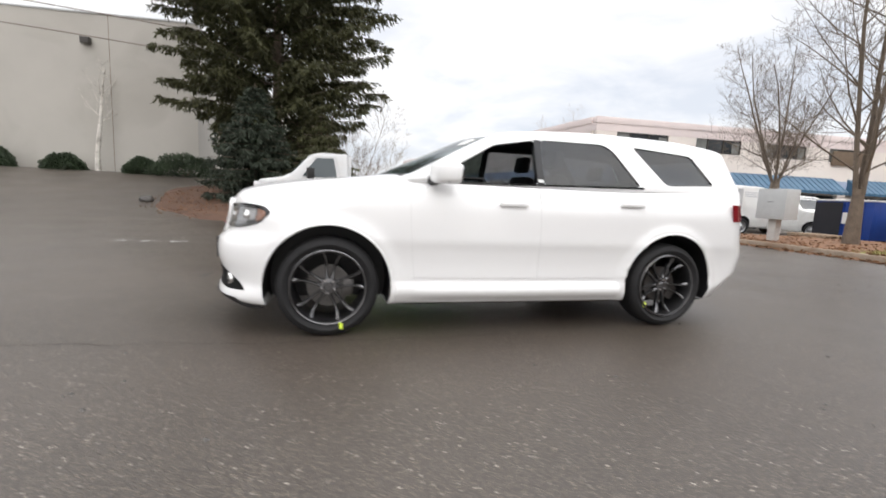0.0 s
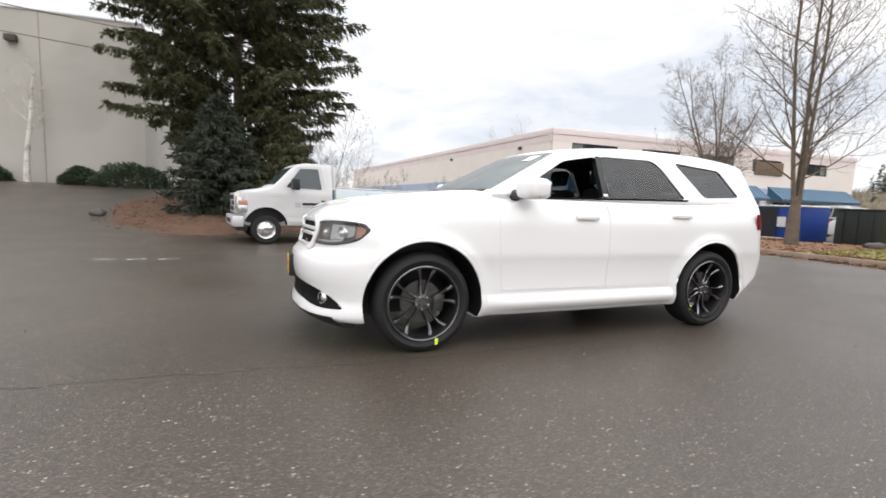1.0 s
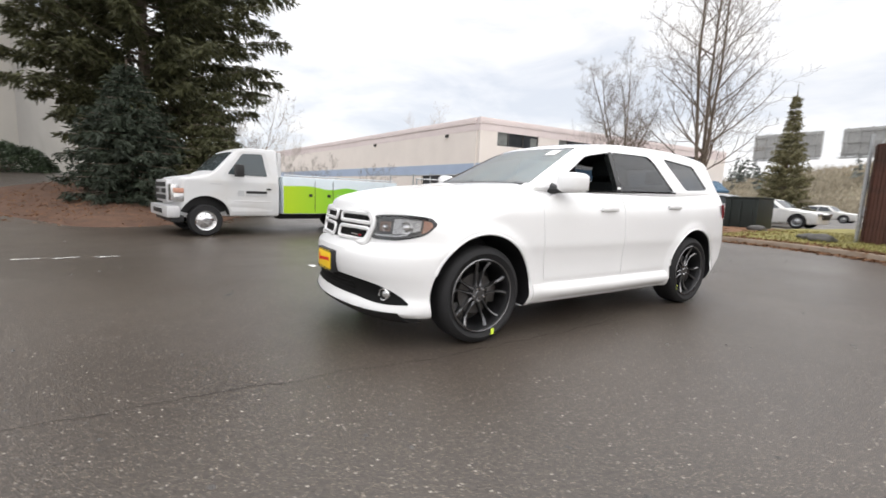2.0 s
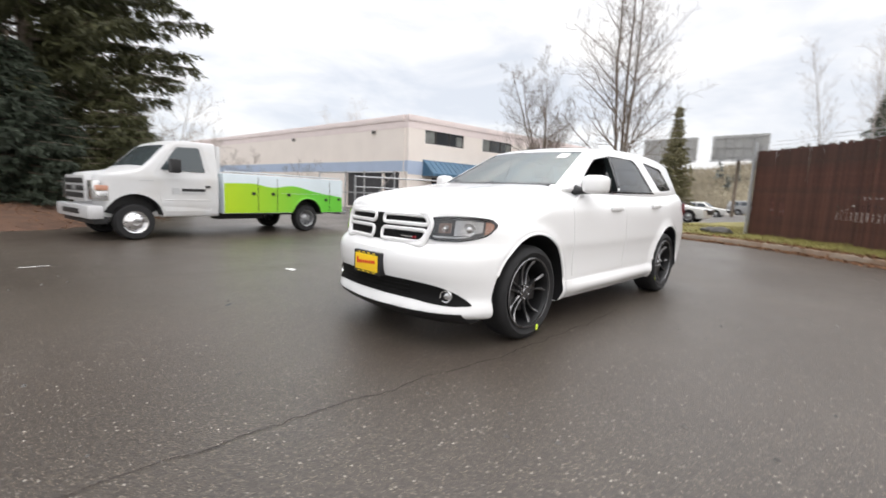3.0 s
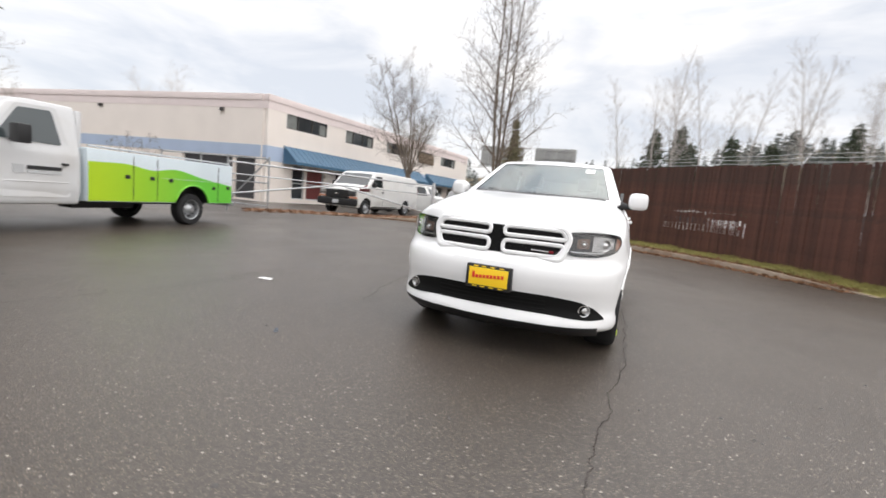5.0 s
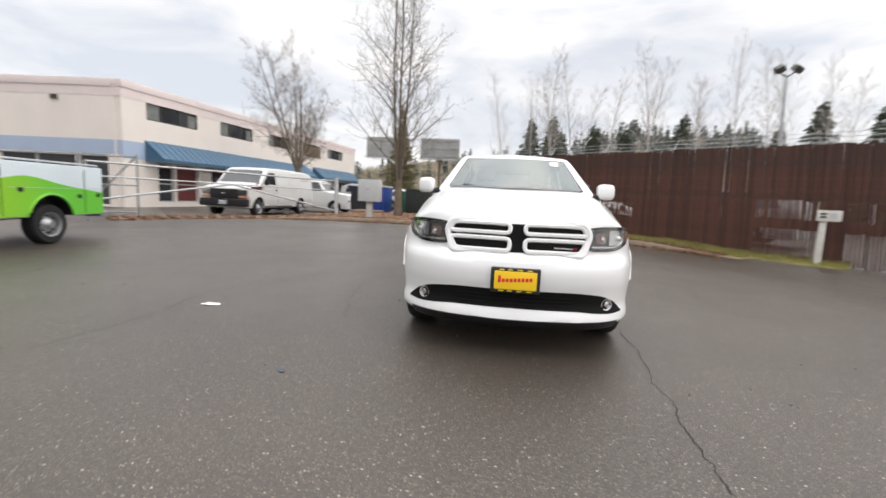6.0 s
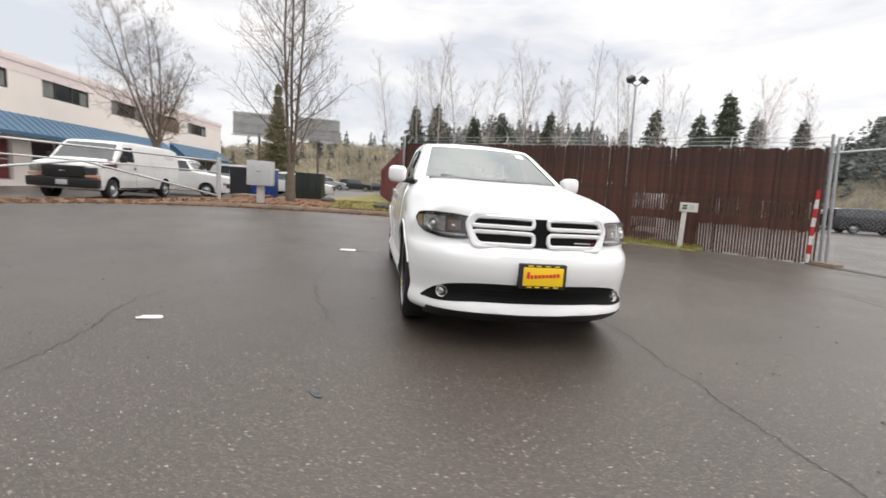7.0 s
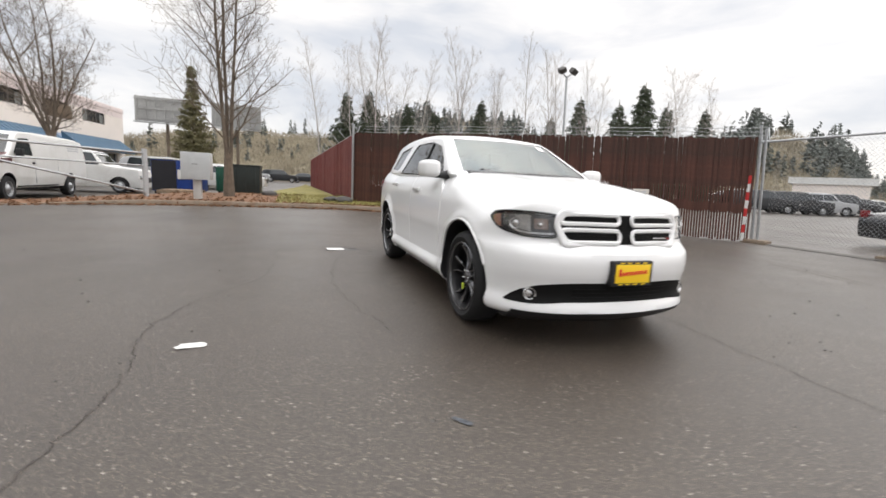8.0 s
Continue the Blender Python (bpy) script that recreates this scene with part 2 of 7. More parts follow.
def lathe(bm, profile, segs=48, axis="y"):
    """Turns (radius, height) points about the axis."""
    rings = []
    for r, h in profile:
        ring = []
        for s in range(segs):
            a = math.tau * s / segs
            c, d = r * math.cos(a), r * math.sin(a)
            ring.append(bm.verts.new((c, h, d) if axis == "y" else (c, d, h)))
        rings.append(ring)
    for a, b in zip(rings, rings[1:]):
        for s in range(segs):
            bm.faces.new((a[s], a[(s + 1) % segs], b[(s + 1) % segs], b[s]))
    return bm


def prism(bm, outline, y0, y1):
    """An outline in x and z, pushed through from y0 to y1."""
    a = [bm.verts.new((x, y0, z)) for x, z in outline]
    b = [bm.verts.new((x, y1, z)) for x, z in outline]
    bm.faces.new(a)
    bm.faces.new(b[::-1])
    for i in range(len(a)):
        j = (i + 1) % len(a)
        bm.faces.new((a[j], a[i], b[i], b[j]))
    return bm


def solid(bm, name="cutter"):
    me = bpy.data.meshes.new(name)
    bmesh.ops.recalc_face_normals(bm, faces=bm.faces[:])
    bm.to_mesh(me)
    bm.free()
    return me


def carve(me, cutters):
    """The mesh me less the cutters, as a new bmesh."""
    ob = new("carved", me)
    tools = []
    for c in cutters:
        t = new("carving_tool", c)
        tools.append(t)
        mod = ob.modifiers.new("cut", "BOOLEAN")
        mod.operation, mod.solver, mod.object = "DIFFERENCE", "EXACT", t
    bpy.context.view_layer.update()
    done = bpy.data.meshes.new_from_object(ob.evaluated_get(bpy.context.evaluated_depsgraph_get()))
    bm = bmesh.new()
    bm.from_mesh(done)
    for o in [ob, *tools]:
        bpy.data.objects.remove(o)
    bpy.data.meshes.remove(done)
    return bm


def curve(*knots):
    """A smooth function through (x, y) knots, level beyond its ends."""
    xs, ys = np.array([k[0] for k in knots], float), np.array([k[1] for k in knots], float)
    h, d = np.diff(xs), np.diff(ys) / np.diff(xs)
    s = np.concatenate(([d[0]], [0 if a * b <= 0 else 2 * a * b / (a + b) for a, b in zip(d, d[1:])], [d[-1]]))

    def f(x):
        x = np.clip(x, xs[0], xs[-1])
        i = np.clip(np.searchsorted(xs, x) - 1, 0, len(h) - 1)
        t = (x - xs[i]) / h[i]
        return (1 + 2 * t) * (1 - t) ** 2 * ys[i] + t * (1 - t) ** 2 * h[i] * s[i] + t * t * (3 - 2 * t) * ys[i + 1] + t * t * (t - 1) * h[i] * s[i + 1]
    return f


def smin(values, k):
    """The least of several fields, rounded where they meet."""
    out = values[0]
    for v in values[1:]:
        h = np.clip(0.5 + 0.5 * (v - out) / k, 0, 1)
        out = v * (1 - h) + out * h - k * h * (1 - h)
    return out


def shell(inside, outer, inner, step):
    """A closed mesh of the form where inside(x, y, z) > 0: a box grid whose points move out from the inner box to the form's skin."""
    lo, hi = np.array(outer[0], float), np.array(outer[1], float)
    a, b = np.array(inner[0], float), np.array(inner[1], float)
    n = np.maximum(2, np.round((hi - lo) / step).astype(int))
    key, verts, faces = {}, [], []

    def vert(i, j, k):
        if (i, j, k) not in key:
            key[i, j, k] = len(verts)
            verts.append(lo + (hi - lo) * np.array([i / n[0], j / n[1], k / n[2]]))
        return key[i, j, k]

    for axis in range(3):
        u, v = [q for q in range(3) if q != axis]
        for end in (0, n[axis]):
            for p in range(n[u]):
                for q in range(n[v]):
                    quad = []
                    for dp, dq in ((0, 0), (1, 0), (1, 1), (0, 1)):
                        c = [0, 0, 0]
                        c[axis], c[u], c[v] = end, p + dp, q + dq
                        quad.append(vert(*c))
                    faces.append(quad if (end == 0) == (axis == 1) else quad[::-1])
    v = np.array(verts)
    root = np.clip(v, a, b)
    way = v - root
    near, far = np.zeros(len(v)), np.full(len(v), 1.6)
    for _ in range(34):
        mid = (near + far) / 2
        p = root + way * mid[:, None]
        good = inside(p[:, 0], p[:, 1], p[:, 2]) > 0
        near, far = np.where(good, mid, near), np.where(good, far, mid)
    p = root + way * near[:, None]
    me = bpy.data.meshes.new("shell")
    me.from_pydata(p.tolist(), [], faces)
    bm = bmesh.new()
    bm.from_mesh(me)
    bmesh.ops.recalc_face_normals(bm, faces=bm.faces[:])
    bm.to_mesh(me)
    bm.free()
    return me


def smooth_step(v, a, b):
    t = min(1.0, max(0.0, (v - a) / (b - a)))
    return t * t * (3 - 2 * t)


# ---- ground and large structure ----
def ground_z(x, y):
    """The lot is level; it climbs behind the tree island towards the tall grey hall, and a little towards the east kerb."""
    climb = 1.45 * smooth_step(y, 9.0, 21) * (1 - smooth_step(x, -3.5, 4.0))
    dip = smooth_step(x, 10.8, 12.2) * smooth_step(y, 7.0, 8.6)
    return climb + 0.17 * smooth_step(x, 4.0, 12.0) * (1 - dip)


def spread(a, b, near, n):
    """Grid lines from a to b, close together inside -near..near."""
    mid = np.linspace(-near, near, n)
    out = np.geomspace(near, max(abs(a), abs(b)), 14)[1:]
    return np.concatenate((-out[::-1], mid, out))


def build_ground():
    xs, ys = spread(-900, 900, 30, 61), spread(-900, 900, 30, 61)
    verts = [(x, y, ground_z(x, y)) for x in xs for y in ys]
    n = len(ys)
    faces = [(i * n + j, (i + 1) * n + j, (i + 1) * n + j + 1, i * n + j + 1) for i in range(len(xs) - 1) for j in range(n - 1)]
    me = bpy.data.meshes.new("ground")
    me.from_pydata(verts, [], faces)
    me.polygons.foreach_set("use_smooth", [True] * len(faces))
    me.materials.append(ASPHALT)
    tagged(new("ground", me), "damp worn brown-grey asphalt of a car lot", "ground", kind="structure")


build_ground()

CONCRETE = mat("kerb_concrete", (0.22, 0.17, 0.125), 0.8, vary=0.3, scale=3, fine=40, bump=0.4, dirt=(0.16, 0.09, 0.05), dirt_amount=0.8)
WALL_CREAM = mat("cream_stucco", (0.86, 0.79, 0.73), 0.85, vary=0.05, scale=0.8, fine=50, bump=0.1)
WALL_BLUE = mat("faded_blue_paint", (0.43, 0.52, 0.67), 0.8, vary=0.08, scale=0.8, fine=40)
WALL_PINK = mat("pale_pink_coping", (0.80, 0.70, 0.68), 0.8, vary=0.06, scale=1)
HALL_GREY = mat("grey_tilt_up_concrete", (0.47, 0.45, 0.41), 0.9, vary=0.07, scale=0.5, fine=30, bump=0.1, dirt=(0.36, 0.34, 0.30), dirt_amount=0.5)
AWNING = mat("blue_awning_metal", (0.055, 0.138, 0.228), 0.4, vary=0.12, scale=2)
DARK_PANE = mat("dark_window_pane", (0.03, 0.035, 0.04), 0.08, vary=0.5, scale=0.7)
BLIND = mat("dim_window_blind", (0.20, 0.21, 0.20), 0.7, vary=0.3, scale=3)
FRAME_DARK = mat("bronze_window_frame", (0.05, 0.045, 0.04), 0.5)

# kerb: a strip along the lot's east and south-east edge
KERB = [(7.2, 11.4), (8.9, 9.9), (10.2, 8.0), (10.8, 6.0), (11.0, 4.2), (11.0, 2.2), (10.8, 0.6), (10.3, -0.8), (9.6, -2.0), (8.7, -3.25), (7.7, -4.45), (6.7, -5.5)]


def smooth_line(points, n):
    """Points spread evenly along a smooth line through the given ones."""
    t = np.arange(len(points), dtype=float)
    fx, fy = curve(*zip(t, [p[0] for p in points])), curve(*zip(t, [p[1] for p in points]))
    return [Vector((float(fx(s)), float(fy(s)), 0)) for s in np.linspace(0, len(points) - 1, n)]


KERB_LINE = smooth_line(KERB, 67)


def side_of(line, i):
    d = line[min(i + 1, len(line) - 1)] - line[max(i - 1, 0)]
    return Vector((d.y, -d.x, 0)).normalized() * -1


def dropped(i):
    """The kerb is let down to the asphalt at the driveway by the van."""
    return max(0.15, float(smooth_step(i, 9, 18)))


def build_kerb():
    bm = bmesh.new()
    rows = []
    for i, p in enumerate(KERB_LINE):
        out = side_of(KERB_LINE, i)
        z = ground_z(p.x, p.y)
        h = 0.13 * min(1.0, (len(KERB_LINE) - 1 - i) / 10 + 0.1) * dropped(i)
        rows.append([bm.verts.new(p + out * o + Vector((0, 0, z + dz))) for o, dz in ((0, -0.05), (0.01, h * 0.77), (0.04, h), (0.15, h), (0.16, -0.05))])
    for a, b in zip(rows, rows[1:]):
        for j in range(4):
            bm.faces.new((a[j], b[j], b[j + 1], a[j + 1]))
    bm.faces.new(rows[0])
    bm.faces.new(rows[-1][::-1])
    tagged(part("kerb", bm, CONCRETE, smooth=50), "worn concrete kerb littered with brown leaves", "kerb", kind="structure")


build_kerb()


# ---- the white sport utility vehicle: front axle over the origin, nose towards -x ----
WHEELBASE, HUB_Z, TYRE_R, TRACK_Y = 3.042, 0.386, 0.386, 0.815
side_w = curve((0.20, 0.875), (0.29, 0.925), (0.36, 0.948), (0.44, 0.935), (0.56, 0.932), (0.70, 0.942), (0.755, 0.952), (0.86, 0.948), (1.0, 0.940), (1.10, 0.918), (1.18, 0.882), (1.26, 0.825), (1.40, 0.70))
plan_w = curve((-0.95, 0.945), (-0.5, 0.975), (0.0, 0.988), (0.6, 0.99), (1.6, 1.0), (2.6, 0.995), (3.05, 0.99), (3.6, 0.96), (4.2, 0.90))
nose_x = curve((0.20, -0.80), (0.255, -0.89), (0.29, -0.925), (0.35, -0.910), (0.40, -0.885), (0.50, -0.902), (0.56, -0.920), (0.64, -0.926), (0.72, -0.908), (0.775, -0.845), (0.85, -0.825), (0.98, -0.80), (1.06, -0.765), (1.2, -0.60))
tail_x = curve((0.25, 3.85), (0.40, 4.02), (0.50, 4.12), (0.70, 4.16), (0.82, 4.14), (1.00, 4.12), (1.30, 4.06))
hood_z = curve((-1.0, 0.90), (-0.82, 1.015), (-0.70, 1.085), (-0.50, 1.145), (-0.2, 1.20), (0.2, 1.25), (0.52, 1.285), (0.9, 1.275), (2.0, 1.285), (3.0, 1.31), (4.2, 1.34))
roof_z = curve((0.9, 1.59), (1.22, 1.672), (1.55, 1.735), (2.0, 1.772), (2.5, 1.784), (3.1, 1.778), (3.6, 1.748), (3.95, 1.70))


def sweep(y):
    return 0.25 * y ** 2 + 0.40 * np.abs(y) ** 6.5


def suv_half(x, z):
    """Half width of the lower body at x and z."""
    w = side_w(z) * plan_w(x)
    for hub in (0.0, WHEELBASE):
        r = np.hypot(x - hub, z - HUB_Z)
        w = w + 0.022 * np.exp(-((r - 0.50) / 0.045) ** 2) * (z > 0.2)
    return w


def suv_nose(y, z):
    return nose_x(z) + sweep(y) * (1.0 - 0.25 * np.clip((z - 0.95) / 0.25, 0, 1))


def suv_lower(x, y, z):
    ay = np.abs(y)
    bonnet = hood_z(x) - 0.03 * y ** 2 - 1.6 * np.maximum(0, ay - 0.62) ** 2 - 0.75 * np.maximum(0, ay - 0.5) ** 2 * np.clip((0.25 - x) / 0.8, 0, 1) + 0.012 * np.exp(-((ay - 0.40) / 0.09) ** 2) * np.clip((0.5 - x), 0, 1)
    under = 0.24 + 0.03 * np.clip(ay - 0.7, 0, 1)
    return smin([suv_half(x, z) - ay, x - suv_nose(y, z), tail_x(z) - 0.10 * y ** 2 - 0.55 * ay ** 7 - x, bonnet - z, z - under], 0.035)


def glass_half(x, z):
    """Half width of the cabin above the belt."""
    return 0.835 - (np.maximum(z, 1.25) - 1.24) * 0.42 - np.maximum(0, 1.26 - z) * 0.9 - 0.10 * np.clip((x - 2.4) / 1.6, 0, 1) ** 2


def screen_x(y, z):
    return 0.40 + (z - 1.28) * 2.10 + 0.42 * y ** 2


def suv_cabin(x, y, z, inset=0.0):
    ay = np.abs(y)
    return smin([glass_half(x, z) - inset - ay, roof_z(x) - 0.09 * y ** 2 - inset - z, x - screen_x(y, z) - inset * 1.6,
                 4.07 - (z - 1.3) * 0.42 - 0.16 * y ** 2 - inset - x, z - 0.95], 0.05)


def outline_round(points, r=0.05, n=4):
    """The outline with its corners rounded."""
    out = []
    for i, p in enumerate(points):
        p, a, b = Vector(p), Vector(points[i - 1]), Vector(points[(i + 1) % len(points)])
        s, e = p + (a - p).normalized() * min(r, (a - p).length / 2.2), p + (b - p).normalized() * min(r, (b - p).length / 2.2)
        out += [tuple((1 - t) ** 2 * s + 2 * t * (1 - t) * p + t * t * e) for t in np.linspace(0, 1, n + 1)]
    return out


FRONT_PANE = [(0.97, 1.235), (1.01, 1.38), (1.34, 1.570), (1.72, 1.638), (1.72, 1.246)]
REAR_PANE = [(1.765, 1.248), (1.765, 1.644), (2.40, 1.650), (2.50, 1.60), (2.75, 1.278)]
QUARTER_PANE = [(2.72, 1.648), (3.40, 1.608), (3.63, 1.332), (3.04, 1.305)]


def skin(bm, field, depth):
    """Marks faces that lie deeper than depth inside the form, for a second material."""
    c = np.array([f.calc_center_median() for f in bm.faces])
    for f, deep in zip(bm.faces, field(c[:, 0], c[:, 1], c[:, 2]) > depth):
        f.material_index = int(deep)
    return bm


def two_tone(ob, second):
    ob.data.materials.append(second)
    return ob


def suv_side(x, z, off, s):
    return (x, s * (float(suv_half(x, z)) + off), z)


def suv_front(y, z, off):
    return (float(suv_nose(y, z)) - off, y, z)


def front_tube(points, off, r, sides=6):
    """A closed bar that runs over the nose along (y, z) points."""
    bm = bmesh.new()
    ring = outline_round(points, 0.035, 3)
    pts = [Vector(suv_front(y, z, off)) for y, z in ring]
    n, rings = len(pts), []
    for i, p in enumerate(pts):
        d = (pts[(i + 1) % n] - pts[i - 1]).normalized()
        out = Vector((-1, 0, 0))
        side = d.cross(out).normalized()
        rings.append([bm.verts.new(p + r * (math.cos(a) * side + 0.8 * math.sin(a) * out)) for a in (math.tau * j / sides for j in range(sides))])
    for i in range(n):
        a, b = rings[i], rings[(i + 1) % n]
        for j in range(sides):
            bm.faces.new((a[j], a[(j + 1) % sides], b[(j + 1) % sides], b[j]))
    return bm


def front_panel(y0, y1, top, bottom, off, nu=16, nv=4, thick=0.02):
    """A panel on the nose between two curves of y."""
    def f(u, v):
        y = y0 + (y1 - y0) * u
        return suv_front(y, float(bottom(y)) + (float(top(y)) - float(bottom(y))) * v, off)
    return slab(bmesh.new(), nu, nv, f, (thick, 0, 0))


def build_wheel(name, m, parent, r=0.386, width=0.265, rim_r=0.288, face=0.070, spokes=5):
    """A tyre on a rim of split spokes, its outer face towards -y."""
    w, h = width / 2, rim_r
    wheel = bmesh.new()
    lathe(wheel, [(h - 0.01, -w + 0.03), (h + 0.012, -w + 0.012), (r - 0.055, -w - 0.004), (r - 0.022, -w + 0.010), (r - 0.006, -w + 0.035), (r, -w + 0.07),
                  (r, w - 0.07), (r - 0.006, w - 0.035), (r - 0.03, w - 0.005), (h + 0.012, w - 0.012), (h - 0.01, w - 0.03)], 64)
    tyre = part("tyre", wheel, RUBBER)
    hold = empty(name, m, "", "")
    hold.parent = parent
    tyre.parent = hold
    bm = bmesh.new()
    lathe(bm, [(h + 0.004, -w + 0.008), (h - 0.006, -w + 0.006), (h - 0.016, -w + 0.02), (h - 0.028, -w + 0.06), (h - 0.03, w - 0.02)], 64)
    part("rim", bm, RIM_DARK, hold)
    bm = bmesh.new()
    lathe(bm, [(h + 0.004, -w + 0.007), (h - 0.002, -w + 0.002), (h - 0.012, -w + 0.006), (h - 0.016, -w + 0.022)], 64)
    part("rim_edge", bm, RIM, hold)
    for s in range(spokes):
        for side in (-1, 1):
            bm = bmesh.new()
            a0 = math.tau * s / spokes + math.pi / 2
            rings = []
            for t in np.linspace(0, 1, 8):
                rr = 0.048 + (h - 0.008 - 0.048) * t
                a = a0 + side * (0.34 * (1 - t) ** 2 + 0.20 * t + 0.075 * t ** 3)
                depth = -face + 0.022 * math.sin(math.pi * t) ** 1.5 - 0.030 * t ** 2
                half = 0.0145 - 0.005 * math.sin(math.pi * min(1.0, t * 1.1)) + 0.006 * t ** 4
                c, d = Vector((math.cos(a), 0, math.sin(a))), Vector((-math.sin(a), 0, math.cos(a)))
                rings.append([bm.verts.new(c * rr + d * (half * q) + Vector((0, depth + e, 0))) for q, e in ((-1, 0.010), (-0.35, 0), (0.35, 0), (1, 0.010), (0.9, 0.045), (-0.9, 0.045))])
            for p, q in zip(rings, rings[1:]):
                for j in range(6):
                    bm.faces.new((p[j], p[(j + 1) % 6], q[(j + 1) % 6], q[j]))
            bm.faces.new(rings[0])
            bm.faces.new(rings[-1][::-1])
            part("spoke", bm, RIM, hold)
    bm = bmesh.new()
    lathe(bm, [(0.001, -face - 0.012), (0.028, -face - 0.012), (0.034, -face - 0.004), (0.062, -face), (0.07, -face + 0.02), (0.07, -face + 0.05)], 32)
    part("hub_cap", bm, RIM, hold)
    for s in range(5):
        bm = bmesh.new()
        lathe(bm, [(0.001, -face - 0.014), (0.008, -face - 0.014), (0.011, -face - 0.008), (0.011, -face + 0.01)], 10)
        a = math.tau * (s + 0.5) / 5 + math.pi / 2
        bmesh.ops.translate(bm, vec=(0.052 * math.cos(a), 0, 0.052 * math.sin(a)), verts=bm.verts)
        part("lug_nut", bm, CHROME, hold)
    bm = bmesh.new()
    lathe(bm, [(0.06, -0.02), (0.165, -0.02), (0.165, 0.0), (0.06, 0.0)], 40)
    part("brake_disc", bm, DISC, hold)
    bm = bmesh.new()
    box(bm, 0.10, 0.19, -0.045, 0.03, -0.07, 0.07, 0.015)
    part("brake_caliper", bm, DISC, hold)
    return hold


def build_suv():
    suv = empty("sport_utility_vehicle", pose(0, 0, 0), "white sport utility vehicle, dark wheels, driver's window open", "car")
    wells = []
    for hub in (0.0, WHEELBASE):
        for s in (-1, 1):
            bm = bmesh.new()
            lathe(bm, [(0.001, 0), (0.462, 0), (0.472, 0.08), (0.472, 0.50), (0.001, 0.50)], 64)
            bmesh.ops.transform(bm, matrix=pose(hub, s * 0.55, HUB_Z + 0.006, rz=0 if s > 0 else 180), verts=bm.verts)
            wells.append(solid(bm))
    room = bmesh.new()
    box(room, 0.95, 3.75, -0.74, 0.74, 0.5, 1.6)
    lower = carve(shell(suv_lower, ((-0.98, -1.0, 0.2), (4.2, 1.0, 1.36)), ((-0.45, -0.5, 0.5), (3.7, 0.5, 0.85)), 0.032), wells + [solid(room)])
    two_tone(part("body", skin(lower, suv_lower, 0.03), PAINT, suv, smooth=28), BLACK)
    # cabin shell with its window openings
    inner = shell(lambda x, y, z: suv_cabin(x, y, z, 0.045), ((0.3, -0.9, 0.9), (4.1, 0.9, 1.85)), ((1.5, -0.4, 1.2), (3.4, 0.4, 1.5)), 0.06)
    cuts = [inner]
    for pane in (FRONT_PANE, REAR_PANE, QUARTER_PANE):
        cuts.append(solid(prism(bmesh.new(), outline_round(pane), -1.1, 1.1)))
    bm = bmesh.new()
    ys = np.linspace(-1, 1, 13)
    low = [bm.verts.new((float(screen_x(0.71 * y, 1.285)) - 0.5, 0.71 * y, 1.285)) for y in ys]
    top = [bm.verts.new((float(screen_x(0.575 * y, 1.655)) - 0.5, 0.575 * y, 1.655)) for y in ys]
    low2 = [bm.verts.new((v.co.x + 0.72, v.co.y, v.co.z)) for v in low]
    top2 = [bm.verts.new((v.co.x + 0.72, v.co.y, v.co.z)) for v in top]
    for i in range(12):
        bm.faces.new((low[i], low[i + 1], top[i + 1], top[i]))
        bm.faces.new((low2[i], top2[i], top2[i + 1], low2[i + 1]))
        bm.faces.new((low[i], low2[i], low2[i + 1], low[i + 1]))
        bm.faces.new((top[i], top[i + 1], top2[i + 1], top2[i]))
    bm.faces.new((low[0], top[0], top2[0], low2[0]))
    bm.faces.new((low[-1], low2[-1], top2[-1], top[-1]))
    cuts.append(solid(bm))
    bm = bmesh.new()
    box(bm, 3.7, 4.4, -0.56, 0.56, 1.34, 1.62)
    cuts.append(solid(bm))
    cabin = carve(shell(suv_cabin, ((0.3, -0.9, 0.9), (4.15, 0.9, 1.85)), ((1.5, -0.4, 1.2), (3.4, 0.4, 1.5)), 0.032), cuts)
    two_tone(part("roof", skin(cabin, suv_cabin, 0.02), PAINT, suv, smooth=30), CLOTH)

    # glass
    def screen(u, v):
        z, y = 1.288 + 0.364 * v, (0.708 - 0.135 * v) * (2 * u - 1)
        return (float(screen_x(y, z)) + 0.012, y, z)
    part("windscreen", slab(bmesh.new(), 20, 8, screen, (0.005, 0, 0)), GLASS, suv, "clear windscreen mirroring the sky")
    def label_at(u, v):
        z, y = 1.575 + 0.055 * v, -0.40 - 0.10 * u
        return (float(screen_x(y, z)) + 0.004, y, z)
    part("sticker", slab(bmesh.new(), 4, 3, label_at, (0.004, 0, 0)), VAN_PAINT, suv, "white paper label inside the windscreen corner")
    bm = slab(bmesh.new(), 10, 4, lambda u, v: (4.07 - (1.34 + 0.28 * v - 1.3) * 0.42 - 0.16 * (1.12 * u - 0.56) ** 2 - 0.012, 1.12 * u - 0.56, 1.34 + 0.28 * v), (-0.005, 0, 0))
    part("tailgate_window", bm, TINT, suv)
